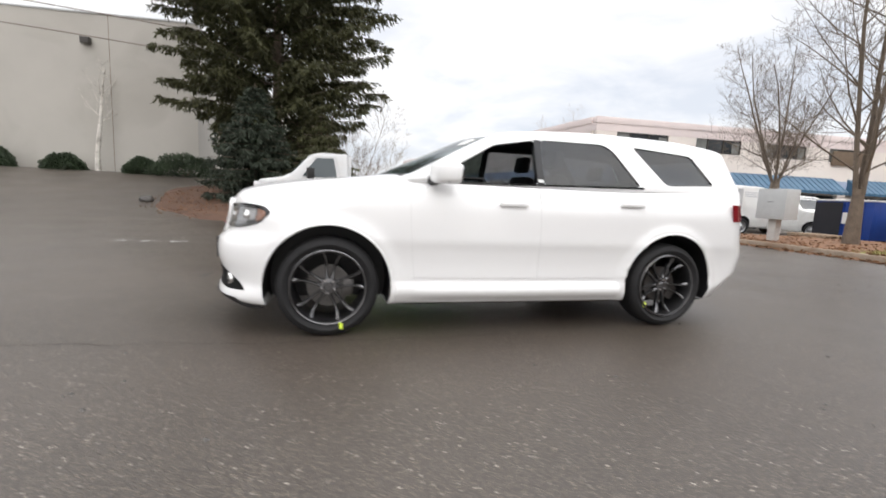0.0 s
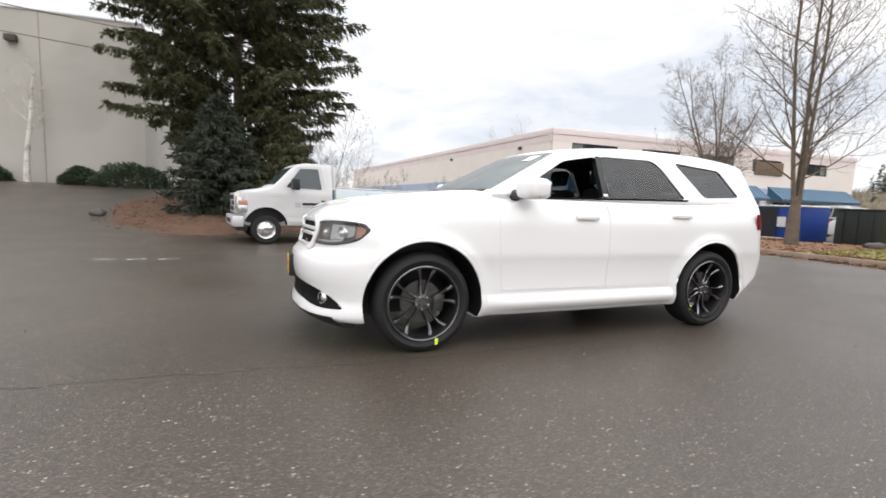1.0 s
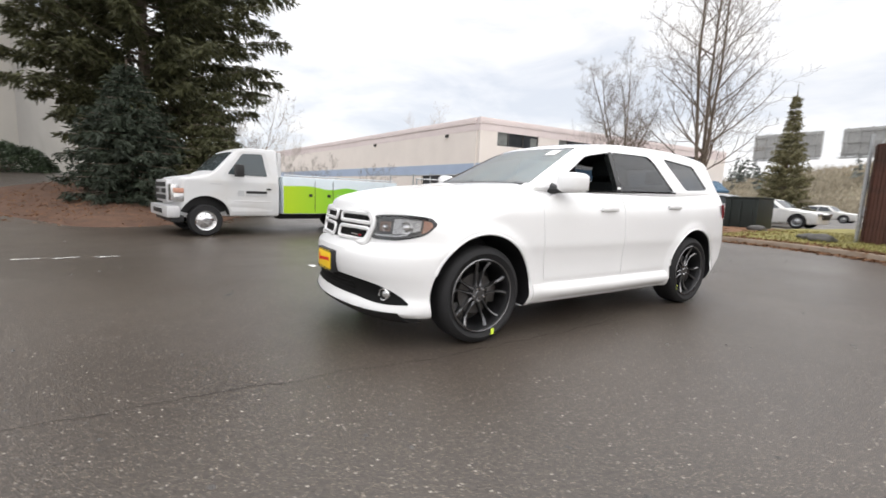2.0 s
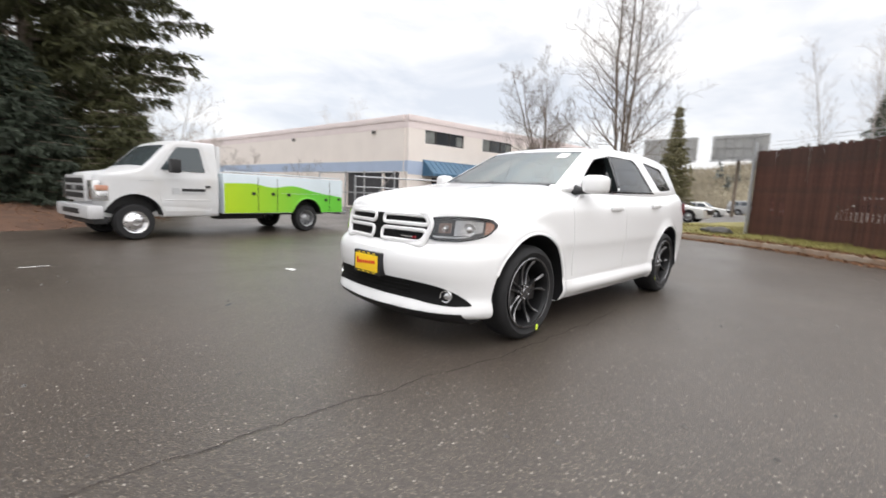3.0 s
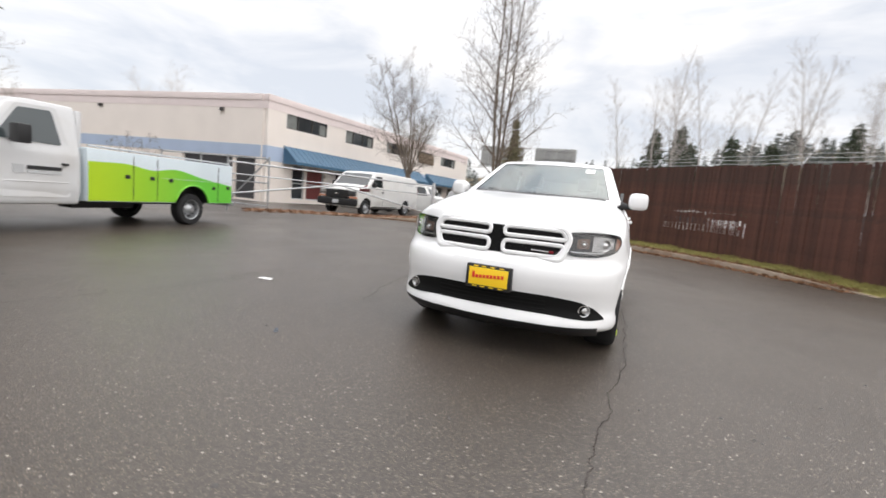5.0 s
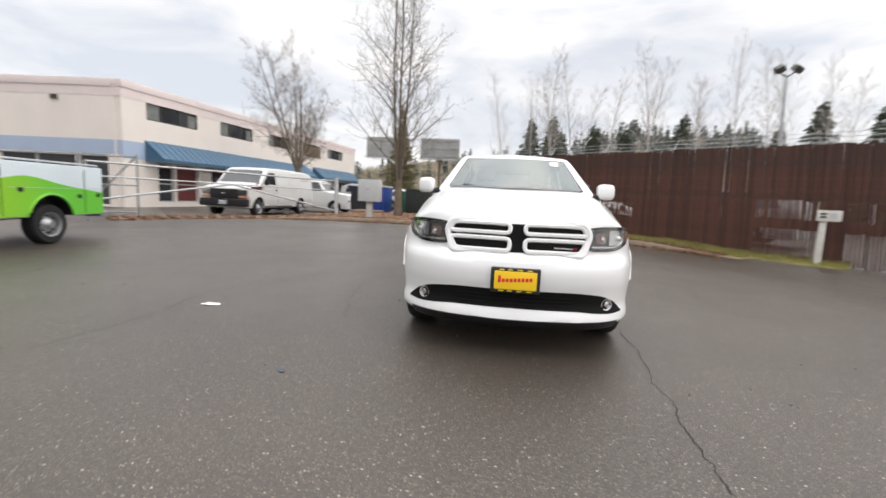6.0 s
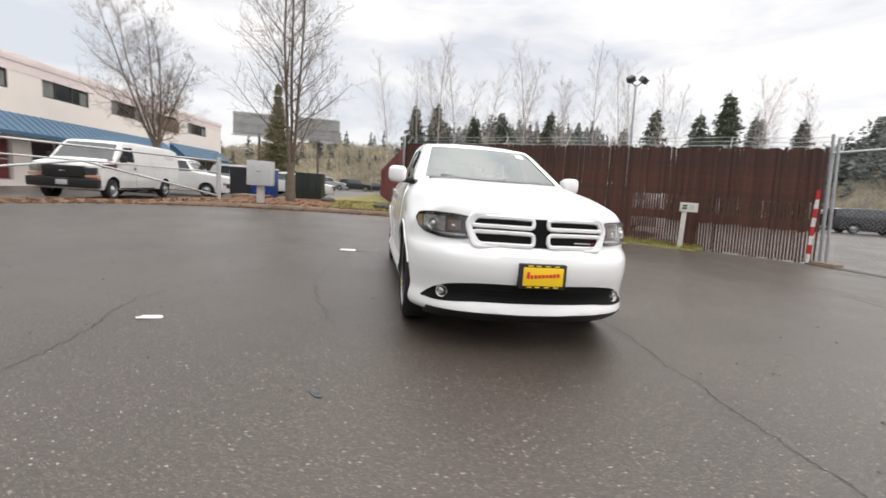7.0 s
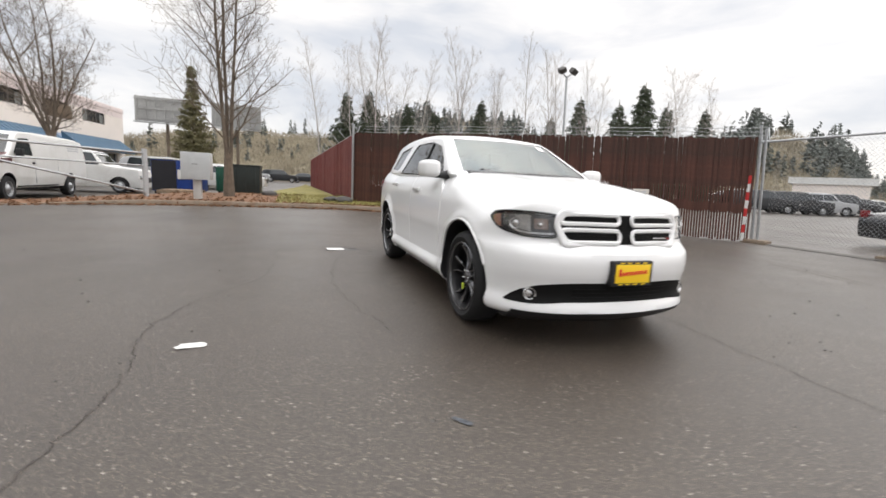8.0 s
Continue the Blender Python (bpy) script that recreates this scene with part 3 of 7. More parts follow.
    for s in (-1, 1):
        for pane, glass in ((FRONT_PANE, SIDE_GLASS), (REAR_PANE, TINT), (QUARTER_PANE, TINT)):
            if s < 0 and pane is FRONT_PANE:
                continue
            bm = bmesh.new()
            ring = outline_round(pane)
            a = [bm.verts.new((x, s * (float(glass_half(x, z)) - 0.010), z)) for x, z in ring]
            b = [bm.verts.new((v.co.x, v.co.y - s * 0.004, v.co.z)) for v in a]
            bm.faces.new(a)
            bm.faces.new(b[::-1])
            for i in range(len(a)):
                j = (i + 1) % len(a)
                bm.faces.new((a[j], a[i], b[i], b[j]))
            part("side_window", bm, glass, suv, "dark privacy glass" if glass is TINT else "")
        # black pillar, belt moulding
        part("pillar_cover", slab(bmesh.new(), 1, 6, lambda u, v: (1.712 + 0.062 * u, s * (float(glass_half(1.7, 1.25 + 0.392 * v)) + 0.003), 1.25 + 0.392 * v), (0, -s * 0.01, 0)), GLOSS_BLACK, suv)
        part("pillar_jamb", slab(bmesh.new(), 1, 6, lambda u, v: (1.709, s * (float(glass_half(1.7, 1.245 + 0.397 * v)) + 0.004 - 0.056 * u), 1.245 + 0.397 * v), (0.012, 0, 0)), GLOSS_BLACK, suv)
        for x0, x1, z0, z1 in ((0.96, 2.77, 1.220, 1.236),):
            part("belt_moulding", slab(bmesh.new(), 30, 1, lambda u, v: (x0 + (x1 - x0) * u, s * (float(glass_half(x0 + (x1 - x0) * u, 1.27)) + 0.006), z0 + 0.042 * u + (z1 - z0) * v), (0, -s * 0.02, 0)), GLOSS_BLACK, suv)

    # doors, sills, handles, mirrors, lamps on both sides
    def arch_edge(z, hub, r=0.50):
        d = abs(z - 0.392)
        return math.sqrt(max(0.0, r * r - d * d))

    for s in (-1, 1):
        def front_door(u, v):
            z = 0.465 + 0.752 * v
            a = 0.605 + 0.05 * (1 - v) ** 2 + 0.24 * max(0.0, (v - 0.80) / 0.20) ** 1.7
            return suv_side(a + (1.70 - a) * u, z, 0.005, s)

        def rear_door(u, v):
            z = 0.465 + 0.752 * v
            b = min(2.76, WHEELBASE - arch_edge(z, WHEELBASE))
            return suv_side(1.712 + (b - 1.712) * u, z, 0.005, s)
        door = part("front_door", slab(bmesh.new(), 26, 26, front_door, (0, -s * 0.02, 0)), PAINT, suv)
        for x0, z0, holder in ((1.34, 1.075, door), (2.47, 1.112, None)):
            if holder is None:
                holder = part("rear_door", slab(bmesh.new(), 26, 26, rear_door, (0, -s * 0.02, 0)), PAINT, suv)
            y = float(suv_half(x0, z0))
            bm = bmesh.new()
            box(bm, x0, x0 + 0.24, s * (y + 0.010), s * (y + 0.036), z0 - 0.016, z0 + 0.018, 0.009)
            box(bm, x0 + 0.005, x0 + 0.03, s * y, s * (y + 0.03), z0 - 0.012, z0 + 0.012, 0.004)
            box(bm, x0 + 0.21, x0 + 0.235, s * y, s * (y + 0.03), z0 - 0.012, z0 + 0.012, 0.004)
            part("handle", bm, PAINT, holder, smooth=20)
            bm = slab(bmesh.new(), 4, 2, lambda u, v: suv_side(x0 + 0.04 + 0.16 * u, z0 - 0.02 + 0.04 * v, 0.0065, s), (0, -s * 0.004, 0))
            part("handle_recess", bm, PAINT, holder)

        def sill(u, v):
            x, z = 0.51 + 1.99 * u, 0.285 + 0.145 * v
            return suv_side(x, z, 0.004 + 0.024 * min(1.0, u * 7) * math.sin(math.pi * min(1, v * 1.1)) ** 0.7, s)
        part("sill", slab(bmesh.new(), 24, 8, sill, (0, -s * 0.05, 0)), PAINT, suv)
        # rolled lips of the wheel arches
        for hub in (0.0, WHEELBASE):
            arc = [(hub + 0.480 * math.cos(q), HUB_Z + 0.006 + 0.480 * math.sin(q)) for q in np.radians(np.linspace(10, 158 if hub == 0.0 else 170, 34))]
            part("arch_lip", tube(bmesh.new(), [suv_side(x, z, 0.001, s) for x, z in arc], 0.011, 6), PAINT, suv)
        # mirror
        mirror = bmesh.new()
        bmesh.ops.create_uvsphere(mirror, u_segments=24, v_segments=14, radius=1)
        for v in mirror.verts:
            c = v.co
            p = [math.copysign(abs(q) ** 0.55, q) for q in c]
            v.co = (0.865 + 0.105 * p[0] + 0.03 * p[1], s * (0.985 + 0.095 * p[1]), 1.296 + 0.086 * p[2])
        mir = part("mirror", mirror, PAINT, suv, "white door mirror on a black foot")
        bm = bmesh.new()
        tube(bm, [(0.80, s * 0.80, 1.245), (0.80, s * 0.88, 1.235), (0.84, s * 1.0, 1.236), (0.88, s * 1.06, 1.243)], [0.05, 0.03, 0.026, 0.02], 10)
        part("foot", bm, BLACK, mir)
        bm = bmesh.new()
        box(bm, 0.955, 0.977, s * 0.905, s * 1.07, 1.235, 1.355, 0.008)
        part("mirror_glass", bm, CHROME, mir)
        # front window corner cover
        bm = bmesh.new()
        prism(bm, [(0.85, 1.235), (0.98, 1.232), (1.01, 1.38)], s * 0.80, s * 0.835)
        part("corner_cover", bm, GLOSS_BLACK, suv)

        # headlamp
        top = curve((0.50, 0.975), (0.62, 0.992), (0.76, 0.996), (0.84, 0.989), (0.872, 0.976), (0.885, 0.945))
        low = curve((0.50, 0.828), (0.58, 0.810), (0.70, 0.811), (0.80, 0.830), (0.86, 0.862), (0.885, 0.915))
        lamp = part("headlamp", front_panel(0.515 * s, 0.885 * s, lambda y: top(abs(y)), lambda y: low(abs(y)), 0.004, 22, 6), LAMP_DARK, suv, "smoked headlamp with projector lens")
        part("turn_signal", front_panel(0.846 * s, 0.878 * s, lambda y: top(abs(y)) - 0.026, lambda y: low(abs(y)) + 0.018, 0.012, 6, 4, 0.008), AMBER, lamp)
        part("reflector_bowl", front_panel(0.690 * s, 0.834 * s, lambda y: top(abs(y)) - 0.028, lambda y: low(abs(y)) + 0.044, 0.009, 12, 5, 0.006), LAMP_GREY, lamp)
        part("reflector_bowl", front_panel(0.585 * s, 0.668 * s, lambda y: top(abs(y)) - 0.050, lambda y: low(abs(y)) + 0.060, 0.009, 8, 4, 0.006), AMBER_DIM, lamp)
        part("eyelid", front_panel(0.53 * s, 0.862 * s, lambda y: top(abs(y)) - 0.004, lambda y: top(abs(y)) - 0.020, 0.013, 18, 1, 0.008), GLOSS_BLACK, lamp)
        part("lower_trim", front_panel(0.53 * s, 0.862 * s, lambda y: low(abs(y)) + 0.014, lambda y: low(abs(y)) + 0.003, 0.013, 18, 1, 0.008), GLOSS_BLACK, lamp)
        for yy, rr, zz in ((0.765, 0.044, 0.905), (0.627, 0.026, 0.902)):
            bm = bmesh.new()
            lathe(bm, [(0.001, -0.030), (rr * 0.45, -0.024), (rr * 0.7, -0.008), (rr * 0.74, 0.0), (rr * 0.82, -0.016), (rr, -0.02), (rr * 1.1, -0.008), (rr * 1.15, 0.02)], 28)
            x, y, z = suv_front(yy * s, zz, -0.006)
            bmesh.ops.transform(bm, matrix=pose(x, y, z, rz=-90 - s * 28 * (yy / 0.7) ** 3), verts=bm.verts)
            part("projector", bm, LAMP_CLEAR, lamp)
        part("reflector", front_panel(0.55 * s, 0.78 * s, lambda y: low(abs(y)) + 0.038, lambda y: low(abs(y)) + 0.024, 0.010, 14, 2, 0.006), LAMP_GREY, lamp)
        part("lamp_cover", front_panel(0.518 * s, 0.882 * s, lambda y: top(abs(y)) - 0.003, lambda y: low(abs(y)) + 0.003, 0.020, 22, 6, 0.003), HEAD_GLASS, lamp)

        # fog lamp
        x, y, z = suv_front(0.69 * s, 0.415, -0.004)
        bm = bmesh.new()
        lathe(bm, [(0.001, -0.012), (0.02, -0.010), (0.032, -0.004), (0.036, -0.016), (0.044, -0.018), (0.050, -0.008), (0.050, 0.02)], 28)
        bmesh.ops.transform(bm, matrix=pose(x, y, z, rz=-90 - s * 20), verts=bm.verts)
        part("fog_lamp", bm, LAMP_CLEAR, suv, "round fog lamp with chrome ring")
        # tail lamp
        def tail_skin(u, v):
            y, z = 0.66 + 0.235 * u, 1.0 + 0.16 * v
            return (float(tail_x(z)) - 0.10 * y ** 2 - 0.55 * y ** 7 + 0.006, s * y, z)
        bm = slab(bmesh.new(), 14, 5, tail_skin, (-0.05, 0, 0))
        part("tail_lamp", bm, RED_LENS, suv)
    # nose: lower intake, grille, plate
    # intake and grille lie flush; their depth is painted as near-black shade
    part("lower_intake", front_panel(-0.835, 0.835, lambda y: float(curve((0, 0.512), (0.40, 0.508), (0.52, 0.500), (0.64, 0.484), (0.74, 0.445), (0.835, 0.362))(abs(y))),
                                     lambda y: float(curve((0, 0.372), (0.45, 0.368), (0.62, 0.354), (0.74, 0.347), (0.835, 0.352))(abs(y))), 0.004, 40, 4), DEEP_SHADE, suv, "black lower bumper intake, recess shade in its colour")
    for zz in (0.40, 0.43, 0.46):
        part("intake_rib", front_panel(-0.42, 0.42, lambda y: zz + 0.007, lambda y: zz - 0.007, 0.010, 24, 1, 0.006), DEEP_SHADE, suv)
    part("chin", front_panel(-0.80, 0.80, lambda y: 0.292, lambda y: 0.205, 0.008, 30, 3, 0.09), BLACK, suv)
    grille = part("grille", front_panel(-0.495, 0.495, lambda y: 0.988, lambda y: 0.782, 0.006, 30, 6), DEEP_SHADE, suv, "black mesh grille with four white frames")
    for k in range(1, 12):
        zz = 0.785 + 0.0168 * k
        part("mesh_rib", front_panel(-0.48, 0.48, lambda y: zz + 0.0022, lambda y: zz - 0.0022, 0.009, 24, 1, 0.004), DEEP_SHADE, grille)
    part("surround", front_tube([(-0.535, 0.93), (-0.49, 1.002), (0.49, 1.002), (0.535, 0.93), (0.485, 0.772), (-0.485, 0.772)], 0.014, 0.025, 8), PAINT, grille)
    for s in (-1, 1):
        part("frame", front_tube([(0.056 * s, 0.919), (0.056 * s, 0.986), (0.475 * s, 0.986), (0.506 * s, 0.94), (0.500 * s, 0.919)], 0.016, 0.0165), PAINT, grille)
        part("frame", front_tube([(0.056 * s, 0.877), (0.056 * s, 0.790), (0.462 * s, 0.790), (0.496 * s, 0.845), (0.494 * s, 0.877)], 0.016, 0.0165), PAINT, grille)
    x, y, z = suv_front(-0.34, 0.826, 0.02)
    bm = bmesh.new()
    box(bm, x - 0.004, x + 0.004, -0.40, -0.27, z - 0.006, z + 0.006, 0.002)
    part("badge", bm, LAMP_CLEAR, grille)
    bm = bmesh.new()
    box(bm, x - 0.004, x + 0.01, -0.435, -0.405, z - 0.009, z + 0.009, 0.002)
    part("badge", bm, RED_LENS, grille, "small red badge")
    # plate: black holder, yellow card, bars in place of its writing
    px = float(nose_x(0.60)) - 0.016
    bm = bmesh.new()
    box(bm, px - 0.012, px + 0.06, -0.178, 0.178, 0.497, 0.678, 0.012)
    plate = part("plate_holder", bm, BLACK, suv, "black plate frame with a yellow dealer card")
    bm = bmesh.new()
    box(bm, px - 0.016, px - 0.010, -0.152, 0.152, 0.522, 0.655, 0.003)
    card = part("card", bm, YELLOW, plate)
    for i in range(9):
        y0 = 0.125 - 0.028 * i
        bm = bmesh.new()
        box(bm, px - 0.0185, px - 0.015, y0 - 0.021, y0, 0.572 + 0.002 * i, (0.622 if i == 0 else 0.598) + 0.002 * i, 0.001)
        part("bar", bm, RED_INK, card)
    for z0 in (0.508, 0.661):
        for y0 in (-0.10, -0.03, 0.04, 0.10):
            bm = bmesh.new()
            box(bm, px - 0.0145, px - 0.011, y0 - 0.018, y0 + 0.018, z0, z0 + 0.008, 0.001)
            part("bar", bm, YELLOW, plate)
    # wipers' cowl
    part("cowl", slab(bmesh.new(), 20, 2, lambda u, v: (float(screen_x(1.36 * u - 0.68, 1.28)) - 0.06 + 0.06 * v, 1.36 * u - 0.68, 1.272 + 0.014 * v), (0, 0, -0.01)), BLACK, suv)
    bm = bmesh.new()
    tube(bm, [(0.47, -0.10, 1.30), (0.50, 0.2, 1.302), (0.60, 0.55, 1.31)], 0.008, 6)
    part("wiper", bm, BLACK, suv)
    part("dash_top", slab(bmesh.new(), 20, 6, lambda u, v: (lambda y: (float(screen_x(y, 1.29)) + 0.035 + v * (1.24 - float(screen_x(y, 1.29))), y, 1.292 - 0.006 * v))(1.38 * u - 0.69), (0, 0, -0.012)), BLACK, suv)
    part("underbody", box(bmesh.new(), 0.60, 3.75, -0.66, 0.66, 0.175, 0.40, 0.03), BLACK, suv)
    # cabin furniture
    bm = bmesh.new()
    box(bm, 0.80, 1.18, -0.70, 0.70, 0.80, 1.22, 0.06)
    part("dashboard", bm, BLACK, suv)
    bm = bmesh.new()
    for i in range(24):
        a, b = math.tau * i / 24, math.tau * (i + 1) / 24
        tube(bm, [(1.30 + 0.07 * math.sin(q), -0.36 + 0.185 * math.cos(q), 1.12 + 0.17 * math.sin(q)) for q in (a, b)], 0.016, 6, False)
    part("steering_wheel", bm, BLACK, suv)
    for y in (-0.36, 0.36):
        bm = bmesh.new()
        box(bm, 1.45, 1.95, y - 0.24, y + 0.24, 0.62, 0.82, 0.06)
        box(bm, -0.07, 0.07, y - 0.23, y + 0.23, 0.0, 0.62, 0.06, pose(1.95, 0, 0.76, ry=14))
        box(bm, -0.05, 0.05, y - 0.13, y + 0.13, 0.66, 0.84, 0.045, pose(1.95, 0, 0.76, ry=10))
        part("front_seat", bm, CLOTH, suv)
    bm = bmesh.new()
    box(bm, 2.45, 2.9, -0.62, 0.62, 0.62, 0.82, 0.06)
    box(bm, -0.07, 0.07, -0.62, 0.62, 0.0, 0.60, 0.06, pose(2.92, 0, 0.76, ry=14))
    for y in (-0.4, 0.4):
        box(bm, -0.04, 0.04, y - 0.12, y + 0.12, 0.62, 0.78, 0.03, pose(2.92, 0, 0.76, ry=10))
    part("rear_bench", bm, CLOTH, suv)
    # wheels
    for hub, turn in ((0.0, 6), (WHEELBASE, 31)):
        for s in (-1, 1):
            build_wheel("wheel", pose(hub, s * 0.80, HUB_Z, rz=0 if s < 0 else 180) @ pose(0, 0, 0, ry=turn * (1 if s < 0 else -1)), suv)
    for x, y, z in ((0.097, -0.945, 0.097), (2.83, -0.915, 0.21), (-0.10, 0.945, 0.33)):
        bm = bmesh.new()
        box(bm, x - 0.012, x + 0.014, y - 0.004, y + 0.004, z - 0.03, z + 0.02, 0.003)
        part("paint_mark", bm, NEON, suv, "yellow-green chalk mark on the tyre")
    return suv


SUV = build_suv()


# ---- the work truck, the van and parked cars ----
def vehicle_form(top, half, front, rear, under, round_by=0.05):
    def inside(x, y, z):
        return smin([half(z) - np.abs(y), top(x) - 0.03 * y ** 2 - z, x - front(z) - 0.06 * y ** 2 - 0.10 * np.abs(y) ** 6, rear(z) - 0.03 * y ** 2 - x, z - under], round_by)
    return inside


def wheel_wells(hubs, half, hub_z, r):
    out = []
    for hub in hubs:
        for s in (-1, 1):
            bm = bmesh.new()
            lathe(bm, [(0.001, 0), (r, 0), (r, 0.6), (0.001, 0.6)], 40)
            bmesh.ops.transform(bm, matrix=pose(hub, s * (half - 0.3), hub_z, rz=0 if s > 0 else 180), verts=bm.verts)
            out.append(solid(bm))
    return out


def on_side(bm, outline, half, s, off, thick=0.02):
    """A plate on the vehicle's flank with an outline in x and z."""
    a = [bm.verts.new((x, s * (float(half(z)) + off), z)) for x, z in outline]
    b = [bm.verts.new((v.co.x, v.co.y - s * thick, v.co.z)) for v in a]
    bm.faces.new(a)
    bm.faces.new(b[::-1])
    for i in range(len(a)):
        j = (i + 1) % len(a)
        bm.faces.new((a[j], a[i], b[i], b[j]))
    return bm


def plain_wheel(parent, x, y, hub_z, s, r, width, rim_mat, rim_r, dish=0.04):
    hold = empty("wheel", pose(x, y, hub_z, rz=0 if s < 0 else 180), "", "")
    hold.parent = parent
    w = width / 2
    bm = bmesh.new()
    lathe(bm, [(rim_r - 0.01, -w + 0.02), (rim_r + 0.01, -w), (r - 0.03, -w), (r - 0.006, -w + 0.03), (r, -w + 0.06), (r, w - 0.04), (r - 0.03, w), (rim_r, w)], 40)
    part("tyre", bm, RUBBER, hold)
    bm = bmesh.new()
    lathe(bm, [(rim_r + 0.004, -w + 0.004), (rim_r - 0.012, -w + 0.012), (rim_r - 0.03, -w + dish + 0.02), (rim_r * 0.55, -w + dish * 0.6), (rim_r * 0.45, -w + dish * 0.3), (rim_r * 0.32, -w - 0.005), (rim_r * 0.28, -w - 0.02), (0.001, -w - 0.022)], 32)
    rim = part("rim", bm, rim_mat, hold)
    for q in range(8):
        a = math.tau * q / 8
        bm = bmesh.new()
        lathe(bm, [(0.001, -w + dish * 0.5), (0.014, -w + dish * 0.5), (0.016, -w + dish + 0.01)], 8)
        bmesh.ops.translate(bm, vec=(rim_r * 0.68 * math.cos(a), 0.0, rim_r * 0.68 * math.sin(a)), verts=bm.verts)
        part("rim_hole", bm, BLACK, rim)
    return hold


def green_mat():
    """Wrap print: yellow-green at the cab end turning to leaf green."""
    m = mat("green_wrap_print", (0.2, 0.6, 0.05), 0.35)
    n, k = m.node_tree.nodes, m.node_tree.links
    tc, sep, ramp = n.new("ShaderNodeTexCoord"), n.new("ShaderNodeSeparateXYZ"), n.new("ShaderNodeValToRGB")
    far = n.new("ShaderNodeMapRange")
    far.inputs["From Min"].default_value, far.inputs["From Max"].default_value = 1.9, 4.2
    k.new(tc.outputs["Object"], sep.inputs[0])
    k.new(sep.outputs["X"], far.inputs["Value"])
    k.new(far.outputs[0], ramp.inputs[0])
    ramp.color_ramp.elements[0].color = (0.42, 0.62, 0.02, 1)
    ramp.color_ramp.elements[1].color = (0.14, 0.55, 0.05, 1)
    k.new(ramp.outputs[0], n["Principled BSDF"].inputs["Base Color"])
    return m


def build_truck():
    truck = empty("utility_truck", pose(-1.29, 7.45, 0, rz=9.5) @ pose(0, 1.0, 0), "white utility truck with green and sky printed service body", "truck")
    half = lambda z: 1.0 - 0.16 * np.clip((z - 1.25) / 0.8, 0, 1) - 0.05 * np.clip((0.7 - z) / 0.3, 0, 1)
    top = curve((-0.66, 1.16), (-0.60, 1.26), (-0.45, 1.31), (-0.1, 1.375), (0.08, 1.42), (0.17, 1.47), (0.68, 1.97), (0.80, 2.04), (1.05, 2.08), (1.70, 2.08))
    form = vehicle_form(top, half, lambda z: -0.60 + 0.02 * z, lambda z: 1.68 + 0 * z, 0.44)
    me = carve(shell(form, ((-0.85, -1.1, 0.4), (1.95, 1.1, 2.12)), ((-0.3, -0.5, 0.7), (1.4, 0.5, 0.85)), 0.05), wheel_wells((0.0,), 1.0, 0.40, 0.51))
    two_tone(part("cab", skin(me, form, 0.04), TRUCK_PAINT, truck, smooth=30), BLACK)
    # windscreen and side windows
    part("windscreen", slab(bmesh.new(), 10, 6, lambda u, v: (0.20 + 0.45 * v, (0.84 - 0.10 * v) * (2 * u - 1), float(top(0.20 + 0.45 * v)) - 0.03 * ((0.84 - 0.10 * v) * (2 * u - 1)) ** 2 + 0.006), (0.0, 0, -0.02)), TRUCK_GLASS, truck)
    for s in (-1, 1):
        door = part("cab_door", on_side(bmesh.new(), outline_round([(0.52, 0.56), (0.44, 0.80), (0.38, 1.40), (0.44, 1.47), (0.80, 1.97), (1.36, 1.99), (1.47, 1.42), (1.48, 0.56)], 0.05), lambda z: half(z), s, 0.006, 0.03), TRUCK_PAINT, truck)
        part("window", on_side(bmesh.new(), outline_round([(0.47, 1.42), (0.83, 1.91), (1.28, 1.93), (1.36, 1.40)], 0.04), half, s, 0.012, 0.02), TRUCK_GLASS, door)
        part("handle", box(bmesh.new(), 1.34, 1.44, s * 1.0, s * 1.035, 1.08, 1.12, 0.01), BLACK, door)
        part("emblem", on_side(bmesh.new(), [(0.68, 0.92), (0.68, 1.05), (0.82, 1.05), (0.82, 0.92)], half, s, 0.010, 0.01), GREY_PAINT, door)
        for z0, z1, m in ((0.985, 1.045, BLACK), (0.925, 0.965, GREY_PAINT)):
            part("bar", on_side(bmesh.new(), [(0.86, z0), (0.86, z1), (1.34, z1), (1.34, z0)], half, s, 0.010, 0.01), m, door)
        bm = bmesh.new()
        box(bm, 0.56, 0.74, s * 1.13, s * 1.32, 1.36, 1.64, 0.03)
        mir = part("mirror", bm, BLACK, truck)
        part("arm", tube(bmesh.new(), [(0.66, s * 0.98, 1.40), (0.66, s * 1.15, 1.42)], 0.02, 6), BLACK, mir)
        part("headlamp", box(bmesh.new(), -0.66, -0.52, s * 0.62, s * 0.95, 0.78, 1.15, 0.03), LAMP_CLEAR, truck)
        part("turn_signal", box(bmesh.new(), -0.62, -0.42, s * 0.93, s * 0.995, 0.96, 1.06, 0.015), AMBER, truck)
        part("lamp_corner", box(bmesh.new(), -0.62, -0.42, s * 0.93, s * 0.992, 0.78, 0.95, 0.015), LAMP_CLEAR, truck)
        part("side_crease", tube(bmesh.new(), [(0.56, s * 0.998, 0.80), (1.44, s * 0.998, 0.80)], 0.012, 6), TRUCK_PAINT, door)
        part("fender_badge", on_side(bmesh.new(), [(0.10, 1.17), (0.10, 1.19), (0.34, 1.19), (0.34, 1.17)], half, s, 0.008, 0.01), GREY_PAINT, truck)
    grille = part("grille", box(bmesh.new(), -0.68, -0.52, -0.60, 0.60, 0.74, 1.24, 0.03), BRIGHT_TRIM, truck)
